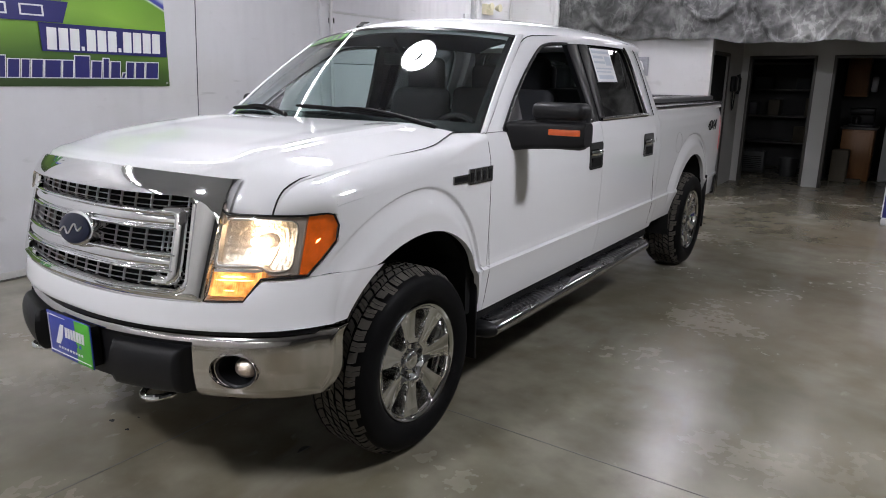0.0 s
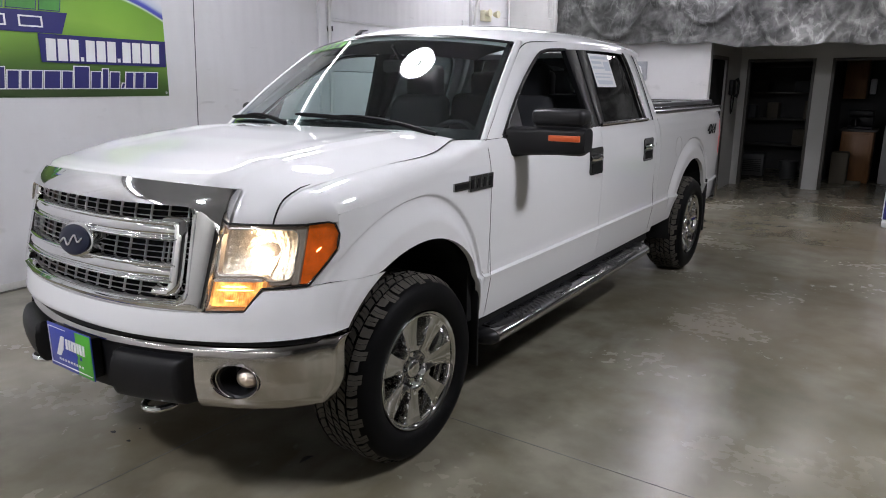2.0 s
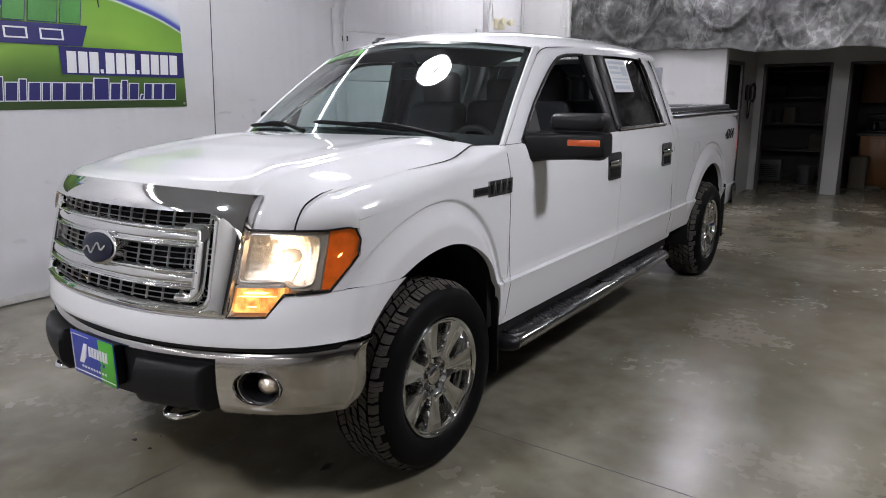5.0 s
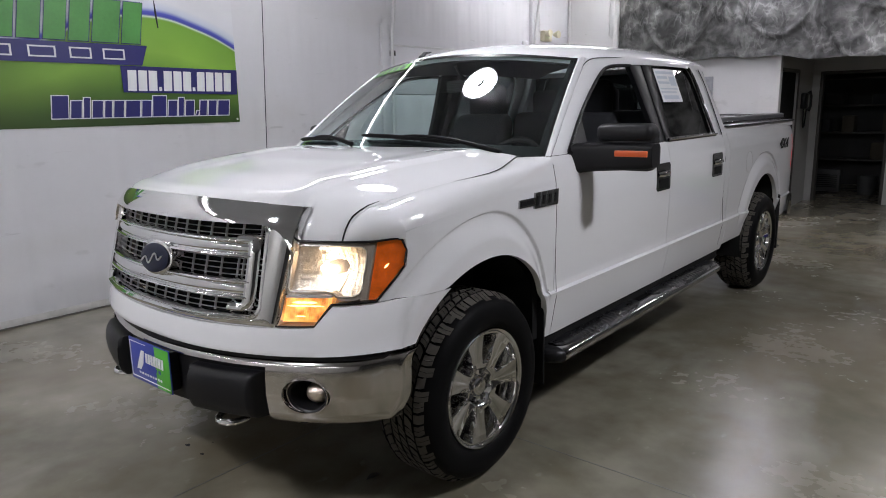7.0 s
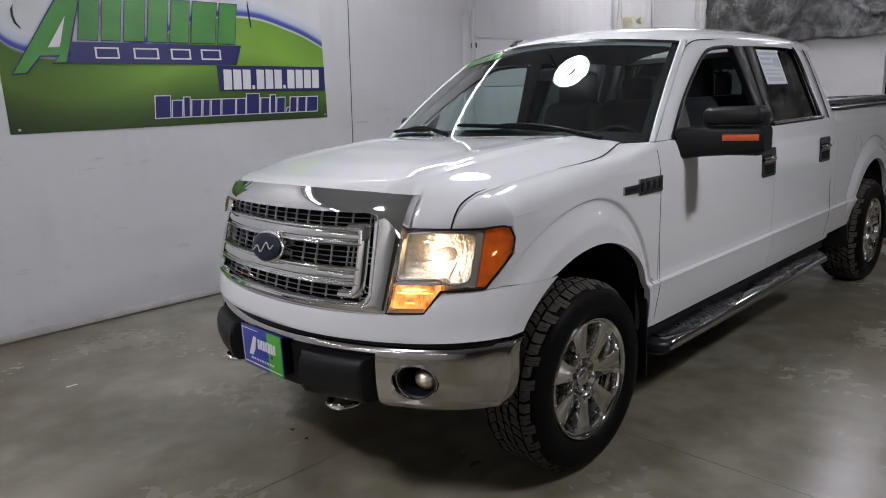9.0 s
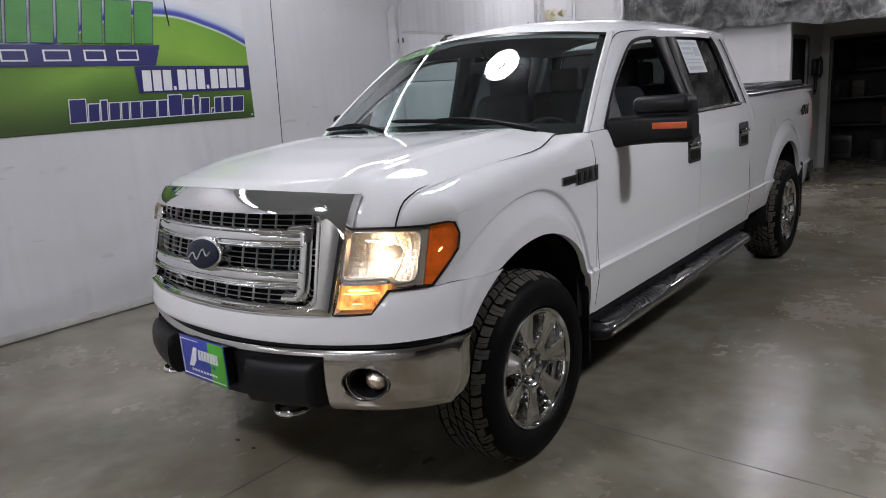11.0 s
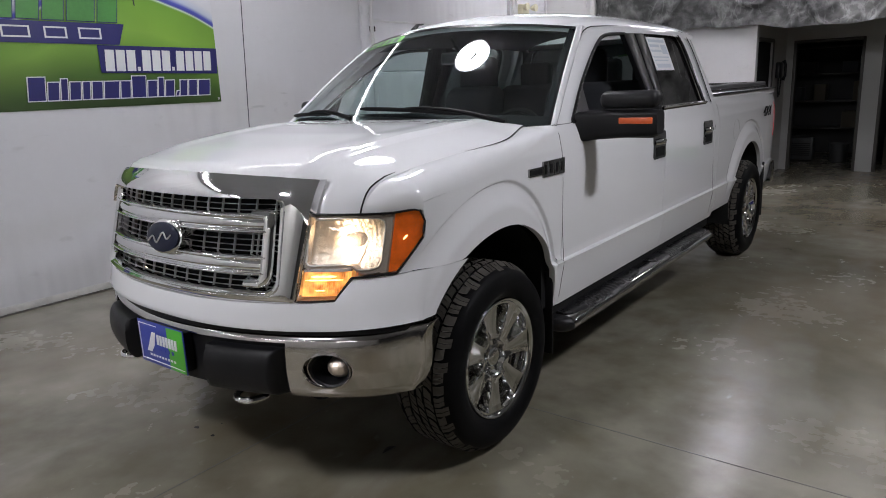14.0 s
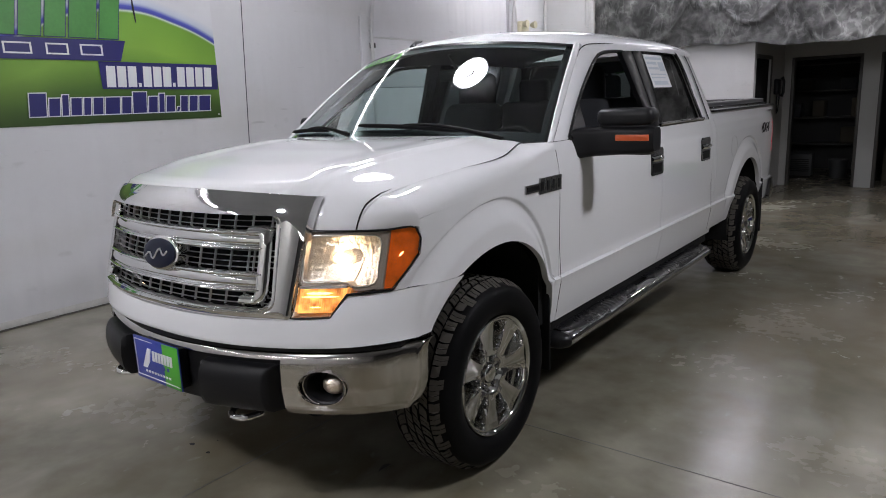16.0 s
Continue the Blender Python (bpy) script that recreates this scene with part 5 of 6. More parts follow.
# chrome hood shield
def shield(x, v):
    a = abs(x) / 0.65
    z0 = 1.209 - 0.095 * a ** 16
    z1 = 1.292 - 0.026 * a ** 2.5
    z = z0 + (z1 - z0) * v
    return front_pt(x, z, 0.046 - 0.034 * v ** 1.8 - 0.01 * a ** 8)


part("hood_shield", sheet(shield, lin(-0.65, 0.65, 60), lin(0, 1, 9), depth=(0, 0.035, -0.004)), CHROME, truck, "polished chrome shield along the hood's edge", smooth=50)


# ---- headlights ----
def lamp_pt(x, v, off=0.0, inset=0.0):
    lo, hi = lamp_low(x) + inset, lamp_top(x) - inset
    p = front_pt(x, lo + (hi - lo) * v, off)
    return p


for s in (1, -1):
    def on(p, s=s):
        return (s * p[0], p[1], p[2])
    xs_l = sorted(set(lin(0.618, 0.925, 30) + [0.742, 0.75, 0.76, 0.77, 0.78, 0.885, 0.895, 0.905, 0.915]))
    lamp = part("headlight", sheet(lambda x, v: on(lamp_pt(x, v, -0.07)), xs_l, lin(0, 1, 8), depth=(0, -0.066, 0)), HOUSING, truck, "lit headlight with clear lens and amber corner")
    # chrome bowl with fluting
    def bowl(x, v):
        t = (x - 0.63) / 0.218
        d = 0.05 * math.sin(math.pi * min(1, max(0, t))) * math.sin(math.pi * v) + 0.0011 * abs(math.cos(t * 44 + 2 * v)) + 0.0010 * abs(math.cos(v * 24 + 5 * t))
        lo, hi = 0.955 if x < 0.775 else 0.942, 1.13
        p = front_pt(x, lo + (hi - lo) * v, -0.025 - d)
        return on(p)
    part("reflector", sheet(bowl, lin(0.63, 0.848, 120), lin(0, 1, 60), depth=(0, -0.012, 0)), REFLECTOR, lamp, "fluted bright reflector", smooth=25)
    mouth = [(0.633, 0.978), (0.632, 1.04), (0.634, 1.108), (0.642, 1.124), (0.66, 1.1295), (0.72, 1.1285), (0.80, 1.1245), (0.828, 1.121), (0.841, 1.111), (0.8455, 1.09), (0.8455, 1.03), (0.845, 0.972), (0.84, 0.954), (0.826, 0.946), (0.80, 0.945), (0.787, 0.948), (0.774, 0.962), (0.755, 0.967), (0.70, 0.966), (0.655, 0.965), (0.64, 0.968)]
    part("bezel", sweep([on(front_pt(a, c, -0.006)) for a, c in mouth], 0.0032, 8, closed=True), SATIN, lamp, "bright bezel round the reflector")
    # dull surround between the bezel and the rim
    wide = [(0.74 + (a - 0.74) * 1.1, 1.04 + (c - 1.04) * 1.16) for a, c in mouth]
    part("surround", loft([[on(front_pt(a, c, -0.03)) for a, c in mouth + mouth[:1]], [on(front_pt(a, c, -0.008)) for a, c in mouth + mouth[:1]], [on(front_pt(a, c, -0.009)) for a, c in wide + wide[:1]]]), HOUSING, lamp, "dull grey lamp surround", smooth=60)
    bulb = front_pt(0.728, 1.04, -0.045)
    bm = bmesh.new()
    bmesh.ops.create_uvsphere(bm, u_segments=20, v_segments=12, radius=0.017, matrix=Matrix.Translation(on(bulb)) @ Matrix.Diagonal((2.3, 1, 1.0, 1)))
    part("bulb", bm, LAMP, lamp, "lit warm bulb")
    part("corner_marker", sheet(lambda x, v: on(lamp_pt(x, v, -0.012, 0.005)), [x for x in xs_l if x > 0.856], lin(0, 1, 10), depth=(0, 0.02, 0)), AMBER, lamp, "amber corner marker")
    def turn(x, v):
        hi = 0.944
        lo = max(0.858, lamp_low(x) + 0.012)
        return on(front_pt(x, lo + (hi - lo) * v, -0.014 + 0.004 * math.cos(x * 870)))
    # small glowing piece that stands for the highlight on the marker lens
    part("marker_glint", sweep([on(lamp_pt(0.886 + 0.008 * t, 0.52 + 0.03 * t, -0.0065)) for t in lin(0, 1, 5)], [0.0006, 0.003, 0.004, 0.003, 0.0006], 8), AMBER_GLOW, lamp)
    part("turn_lamp", sheet(turn, lin(0.628, 0.772, 140), lin(0, 1, 10), depth=(0, 0.02, 0)), AMBER_LIT, lamp, "lit amber turn lamp")
    # glowing bars that stand for the bright bands on the lit turn lens
    for x0, x1, z, r in ((0.65, 0.73, 0.926, 0.0055), (0.633, 0.752, 0.914, 0.0035), (0.668, 0.7, 0.878, 0.003)):
        part("turn_glow_bar", sweep([on(front_pt(x0 + (x1 - x0) * t, z, -0.012)) for t in lin(0, 1, 9)], [r * 0.2] + [r * (0.7 + 0.3 * (i % 2)) for i in range(7)] + [r * 0.2], 8), AMBER_GLOW, lamp)
    part("divider", sheet(lambda x, v: on(front_pt(x, 0.944 + 0.01 * v, -0.004)), lin(0.63, 0.772, 10), [0, 1], depth=(0, 0.05, 0)), CHROME, lamp)
    part("divider", sheet(lambda x, v: on(front_pt(x, 0.93 + 0.2 * v, -0.006)), [0.845, 0.859], lin(0, 1, 6), depth=(0, 0.05, 0)), HOUSING, lamp)
    part("lens", sheet(lambda x, v: on(lamp_pt(x, v, 0.006 + 0.006 * math.sin(math.pi * v))), xs_l, lin(0, 1, 10)), LENS, lamp, "clear plastic lens", smooth=60).visible_shadow = False
    # dark rim
    edge = [lamp_pt(x, 0, 0.004) for x in xs_l] + [lamp_pt(0.925, v, 0.004) for v in lin(0, 1, 5)[1:-1]] + [lamp_pt(x, 1, 0.004) for x in reversed(xs_l)] + [lamp_pt(0.618, v, 0.004) for v in reversed(lin(0, 1, 10)[1:-1])]
    part("lamp_rim", sweep([on(p) for p in edge], 0.0045, 8, closed=True), GLOSS_BLACK, lamp)


# ---- greenhouse ----
def ws_pt(u, v, off=0.0):
    x = (0.925 + (0.752 - 0.925) * v) * u
    y = (1.25 + 0.2 * u * u) * (1 - v) + (1.90 + 0.17 * u * u) * v
    z = (1.40 - 0.032 * u * u) * (1 - v) + (1.905 - 0.055 * u * u) * v + 0.02 * math.sin(math.pi * v)
    return (x, y - 0.55 * off, z + 0.83 * off)


windscreen = part("windscreen", sheet(ws_pt, lin(-0.985, 0.985, 40), lin(0, 1, 24)), WIND, truck, "clear curved windscreen", smooth=80)
windscreen.visible_shadow = False
# dark band round the glass
bm = sheet(lambda u, v: ws_pt(u, v, -0.006), lin(-1, 1, 40), lin(0, 0.09, 3))
sheet(lambda u, v: ws_pt(u, v, 0.003), lin(-1, 1, 40), lin(0.965, 1, 2), bm=bm)
for s in (1, -1):
    sheet(lambda u, v, s=s: ws_pt(s * u, v, -0.006), lin(0.955, 1, 3), lin(0, 1, 20), bm=bm)
part("windscreen_band", bm, GLOSS_BLACK, truck)
# pale roof-side strip of stickers at the top of the glass
part("price_strip", sheet(lambda u, v: ws_pt(u, v, 0.004), lin(-0.9, -0.38, 14), lin(0.87, 0.955, 3)), STRIP_GREEN, truck, "green sale strip across the top of the windscreen")
for k in range(5):
    u0 = -0.86 + k * 0.095
    part("strip_bar", sheet(lambda u, v: ws_pt(u, v, 0.007), lin(u0, u0 + 0.06, 3), lin(0.875, 0.94, 3)), BLACK_INK, truck)


def roof_pt(u, w):
    y0 = 1.90 + 0.17 * u * u
    y = y0 + (4.015 - y0) * w
    rise = 1 - (1 - w) ** 3
    z = 1.905 - 0.055 * u * u + 0.045 * rise - 0.022 * w ** 5 + 0.012 * rise * (1 - u * u)
    k = smooth01(0.9, 1.0, abs(u))
    x = (0.752 + 0.012 * math.sin(math.pi * w)) * u
    z -= 0.012 * k * k
    z += 0.056 * (1 - abs(u) ** 5) * (1 - (1 - w) ** 11)
    for r in (0.25, 0.55):
        z -= 0.006 * math.exp(-((abs(u) - r) / 0.03) ** 2) * smooth01(0.12, 0.2, w) * smooth01(0.98, 0.9, w)
    return (x, y, z)


part("roof", sheet(roof_pt, lin(-1, 1, 61), [0, 0.01, 0.03] + lin(0.06, 1, 30), depth=(0, 0, -0.03)), PAINT, truck, "white roof panel", smooth=60)
part("headliner", sheet(lambda u, w: (roof_pt(u * 0.95, w)[0], roof_pt(u, w)[1], roof_pt(u * 0.95, w)[2] - 0.05), lin(-1, 1, 12), lin(0.02, 1, 10)), HEADLINER, truck)
part("antenna", sweep([(-0.36, 2.06, 1.925), (-0.365, 2.10, 1.953), (-0.37, 2.17, 1.964)], [0.02, 0.014, 0.006], 10, flat=0.7), BLACK, truck, "small black roof antenna")


def frame_loft(name, outer, inner, s, material=PAINT, off=0.0, inset=0.035):
    """A window frame between two open outlines (y, z) on the cab's side, with a return inwards."""
    rows = []
    out, inn = [], []
    outer, inner = eased(outer), eased(inner)
    for (a, b), (c, d), (a2, b2), (c2, d2) in zip(outer, inner, outer[1:], inner[1:]):
        for k in range(3):
            t = k / 3
            out.append((a + (a2 - a) * t, b + (b2 - b) * t))
            inn.append((c + (c2 - c) * t, d + (d2 - d) * t))
    out.append(outer[-1])
    inn.append(inner[-1])
    rows.append([side_pt(y, z, s, off - inset) for y, z in out])
    crown = 0.0006 if material == PILLAR else 0.004
    for t, o in ((0, -0.004), (0.06, 0.0), (0.5, crown), (0.94, 0.0), (1, -0.005)):
        rows.append([side_pt(p[0] + (q[0] - p[0]) * t, p[1] + (q[1] - p[1]) * t, s, off + o) for p, q in zip(out, inn)])
    rows.append([side_pt(y, z, s, off - inset) for y, z in inn])
    return part(name, loft(rows), material, truck, smooth=45)


for s in (1, -1):
    # windscreen pillar
    rows = []
    for v in lin(0, 1, 18):
        p = Vector(ws_pt(s * 1.0, v))
        y1 = 1.484 + (2.16 - 1.484) * v
        z1 = 1.372 + (zt(2.16) - 1.372) * v
        q = Vector((s * side_x(y1, z1), y1, z1))
        m = (p + q) / 2 + Vector((s * 0.012, -0.006, 0.008))
        rows.append([p + Vector((-s * 0.01, 0.03, -0.03)), p, p * 0.7 + m * 0.3 + Vector((s * 0.004, -0.004, 0.004)), m, m * 0.3 + q * 0.7 + Vector((s * 0.005, 0, 0)), q, q + Vector((-s * 0.04, 0.01, 0))])
    part("windscreen_pillar", loft(rows), PAINT, truck, smooth=60)
    frame_loft("front_door_frame", [(1.492, 1.375), (1.80, 1.600), (2.17, zt(2.17)), (2.45, zt(2.45)), (2.72, zt(2.72)), (2.866, zt(2.86))], [(1.655, 1.375), (1.93, 1.585), (2.29, 1.79), (2.42, 1.822), (2.60, 1.834), (2.70, 1.836)], s)
    frame_loft("front_door_frame", [(2.866, zt(2.86)), (2.866, 1.6), (2.866, 1.375)], [(2.70, 1.836), (2.735, 1.6), (2.755, 1.375)], s, PILLAR, 0.003)
    frame_loft("rear_door_frame", [(2.878, 1.375), (2.878, 1.6), (2.878, zt(2.9))], [(2.97, 1.375), (3.005, 1.6), (3.03, 1.845)], s, PILLAR, 0.003)
    frame_loft("rear_door_frame", [(2.878, zt(2.9)), (3.3, zt(3.3)), (3.68, zt(3.68)), (3.86, zt(3.86) - 0.01), (3.918, 1.7), (3.922, 1.375)], [(3.03, 1.845), (3.3, 1.858), (3.62, 1.862), (3.70, 1.845), (3.745, 1.72), (3.765, 1.375)], s)
    # cab corner
    part("cab_pillar", sheet(lambda u, v, s=s: side_pt(3.93 + (0.088 + 0.012 * (1 - v)) * u - 0.02 * (1 - u) * smooth01(0.7, 1, v), 1.372 + (zt(3.95) - 1.372) * v, s, -0.02 * u * u * v + 0.014 * (1 - v) ** 2 * v ** 0.3 * u), lin(0, 1, 6), lin(0, 1, 14), depth=(-s * 0.05, 0, 0)), PAINT, truck, smooth=60)
    # glass
    if s < 0:
        part("front_window", sheet(lambda u, v, s=s: side_pt(interp(1.375 + 0.46 * v, [1.375, 1.585, 1.79, 1.835], [1.655, 1.93, 2.29, 2.45]) * (1 - u) + (2.755 - 0.055 * v) * u, 1.375 + 0.46 * v, s, -0.02), lin(0, 1, 12), lin(0, 1, 14)), CLEAR, truck, "clear side window").visible_shadow = False
    part("rear_window", sheet(lambda u, v, s=s: side_pt((2.965 + 0.06 * v) * (1 - u) + (3.77 - 0.05 * v * v) * u, 1.372 + 0.485 * v, s, -0.016), lin(0, 1, 8), lin(0, 1, 8)), DARKGLASS, truck, "dark privacy glass window")
    # belt moulding: black strip with a bright line
    part("belt_moulding", sweep([side_pt(y, 1.378, s, 0.002) for y in lin(1.66, 2.75, 12)], 0.011, 8), GLOSS_BLACK, truck)
    part("belt_moulding", sweep([side_pt(y, 1.378, s, 0.002) for y in lin(2.90, 3.78, 12)], 0.011, 8), GLOSS_BLACK, truck)
    part("belt_bright", sweep([side_pt(y, 1.392, s, 0.004) for y in lin(2.90, 3.78, 12)], 0.005, 6), CHROME, truck)
    part("window_seal", sweep([side_pt(y, z, s, 0.0) for y, z in eased([(1.655, 1.38), (1.93, 1.585), (2.29, 1.79), (2.42, 1.822), (2.60, 1.834), (2.70, 1.836)])], 0.011, 8), GLOSS_BLACK, truck)
    part("window_seal", sweep([side_pt(y, z, s, 0.0) for y, z in eased([(3.03, 1.845), (3.3, 1.858), (3.62, 1.862), (3.70, 1.845), (3.745, 1.72), (3.765, 1.38)])], 0.011, 8), GLOSS_BLACK, truck)
    # sail triangle before the mirror
    part("sail_panel", slab([(1.655, 1.375), (1.86, 1.375), (1.89, 1.56)], lambda a, c, d, s=s: side_pt(a, c, s, -0.016 + d), 0.022), BLACK, truck)

# cab back with its window
rows = []
for w, zl, zh, y in ((0.90, 1.36, 1.885, 4.0), (0.895, 1.37, 1.88, 4.018), (0.72, 1.42, 1.845, 4.018), (0.715, 1.425, 1.84, 3.98)):
    pts = ring(w, zl, w - (0.17 if w > 0.8 else 0.10), zh, 0.05)
    rows.append([(a, y, c) for a, c in pts])
part("cab_back", loft(rows, closed=True), PAINT, truck)
part("back_panel", box((-0.92, 3.99, 0.55), (0.92, 4.01, 1.37)), PAINT, truck)
part("back_window", box((-0.715, 3.992, 1.42), (0.715, 3.998, 1.845)), DARKGLASS, truck, "clear back window").visible_shadow = False

# ---- cab interior ----
part("cab_floor", box((-0.9, 1.3, 0.5), (0.9, 3.98, 0.56)), TRIM, truck)
part("firewall", box((-0.92, 1.36, 0.5), (0.92, 1.40, 1.34)), UNDER, truck)
part("dashboard", sheet(lambda u, a: (0.88 * u, 1.78 - 0.36 * (a if a < 0.7 else 0.7), 1.10 + 0.27 * min(1, a * 2.2) ** 0.5) if a < 0.999 else (0.88 * u, 1.42, 1.35), lin(-1, 1, 30), [0, 0.02, 0.06, 0.12, 0.2, 0.3, 0.45, 0.6, 0.8, 1.0], depth=(0, 0, -0.02)), TRIM, truck, "dark grey dashboard")
for s in (1, -1):
    part("door_trim", box((s * 0.84, 1.5, 0.56), (s * 0.9, 3.9, 1.365), 0.015), TRIM, truck)
    # front seats with head restraints
    seat = part("front_seat", box((s * 0.42 - 0.26, 2.15, 0.78), (s * 0.42 + 0.26, 2.72, 0.98), 0.06, 3), CLOTH, truck, "dark grey cloth seat")
    bm = box((s * 0.42 - 0.26, -0.09, 0), (s * 0.42 + 0.26, 0.09, 0.66), 0.07, 4)
    for v in bm.verts:
        v.co.x = s * 0.42 + (v.co.x - s * 0.42) * (1.05 - 0.2 * smooth01(0.35, 0.66, v.co.z))
        v.co.y += 2.66 + v.co.z * 0.24
        v.co.z += 0.9
    part("seat_back", bm, CLOTH, seat, smooth=60)
    bm = box((s * 0.42 - 0.15, 2.80, 1.52), (s * 0.42 + 0.15, 2.92, 1.77), 0.05, 4)
    part("head_restraint", bm, CLOTH, seat, smooth=60)
bm = box((-0.80, -0.09, 0), (0.80, 0.09, 0.68), 0.06, 3)
for v in bm.verts:
    v.co.y += 3.7 + v.co.z * 0.2
    v.co.z += 0.88
rear = part("rear_seat", bm, CLOTH, truck, "dark grey rear bench", smooth=60)
for x in (-0.5, 0, 0.5):
    part("head_restraint", box((x - 0.14, 3.8, 1.5), (x + 0.14, 3.9, 1.74), 0.04, 3), CLOTH, rear, smooth=60)
part("seat_cushion", box((-0.8, 3.15, 0.76), (0.8, 3.75, 0.95), 0.05, 3), CLOTH, rear)
part("centre_console", box((-0.14, 1.75, 0.56), (0.14, 2.75, 1.02), 0.04, 3), TRIM, truck)
# steering wheel
C, N = Vector((0.42, 1.93, 1.25)), Euler((radians(65), 0, 0)).to_matrix()
wheel = part("steering_wheel", sweep([C + N @ Vector((0.19 * math.cos(a), 0.19 * math.sin(a), 0)) for a in lin(0, math.tau, 41)[:-1]], 0.016, 10, closed=True), BLACK, truck, "black steering wheel")
part("wheel_hub", sweep([C + N @ Vector((-0.18, 0.02, 0)), C + N @ Vector((0, -0.0, 0.01)), C + N @ Vector((0.18, 0.02, 0))], [0.02, 0.07, 0.02], 12), TRIM, wheel)
part("column", sweep([C, C + Vector((0, -0.3, -0.1))], 0.04, 12), TRIM, wheel)
mir = part("rear_view_mirror", box((-0.13, 2.02, 1.70), (0.13, 2.05, 1.77), 0.015, 3), BLACK, truck, "small black inside mirror")
part("mirror_stem", sweep([(0, 2.03, 1.77), (0, 1.96, 1.85)], 0.01, 8), BLACK, mir)

# window sticker on the rear side glass
sticker = part("window_sticker", sheet(lambda u, v: side_pt(3.06 + 0.34 * u, 1.615 + 0.215 * v, 1, -0.008), lin(0, 1, 4), lin(0, 1, 4), depth=(-0.001, 0, 0)), PAPER, truck, "white printed price sheet on the rear window")
for k, (a, b, c, d) in enumerate(((0.05, 0.9, 0.85, 0.93), (0.05, 0.55, 0.7, 0.78), (0.05, 0.6, 0.55, 0.62), (0.62, 0.92, 0.5, 0.78), (0.05, 0.9, 0.38, 0.42), (0.05, 0.8, 0.28, 0.32), (0.1, 0.85, 0.08, 0.2))):
    part("text_bar", sheet(lambda u, v: side_pt(3.06 + 0.34 * u, 1.615 + 0.215 * v, 1, -0.0055), [a, b], [c, d]), INK, sticker)


# ---- mirrors, handles, badges ----
def mirror(s):
    """A towing mirror: slid out on the driver's side, drawn in on the other."""
    def X(x):
        return s * x if s > 0 else -(0.885 + (x - 0.885) * 0.5)
    m = part("door_mirror", box((X(1.04), 1.745, 1.292), (X(1.318), 1.845, 1.50), 0.035, 4), BLACK, truck, "black towing mirror with an orange reflector")
    part("mirror_cap", box((X(1.04), 1.72, 1.432), (X(1.322), 1.84, 1.515), 0.034, 4), BLACK, m)
    bm = bmesh.new()
    rows = []
    for x, z0, z1, y0, y1 in ((0.885, 1.285, 1.40, 1.66, 1.80), (0.95, 1.275, 1.425, 1.68, 1.82), (1.02, 1.285, 1.425, 1.71, 1.83), (1.10, 1.29, 1.43, 1.728, 1.84), (1.30, 1.302, 1.43, 1.73, 1.84), (1.324, 1.312, 1.422, 1.738, 1.835)):
        r = 0.028
        pts = []
        for cy, cz, a0 in ((y1 - r, z0 + r, -90), (y1 - r, z1 - r, 0), (y0 + r, z1 - r, 90), (y0 + r, z0 + r, 180)):
            for k in range(5):
                a = radians(a0 + 90 * k / 4)
                pts.append((X(x), cy + r * math.cos(a), cz + r * math.sin(a)))
        rows.append(pts)
    loft(rows, closed=True, bm=bm)
    bm.faces.new([v for v in bm.verts][-20:])
    part("mirror_arm", bm, BLACK, m, smooth=50)
    part("mirror_reflector", box((X(1.142), 1.722, 1.362), (X(1.305), 1.735, 1.391), 0.004), ORANGE, m, "orange reflector strip")
    part("mirror_glass", box((X(1.06), 1.842, 1.31), (X(1.3), 1.85, 1.485), 0.004), CHROME, m)


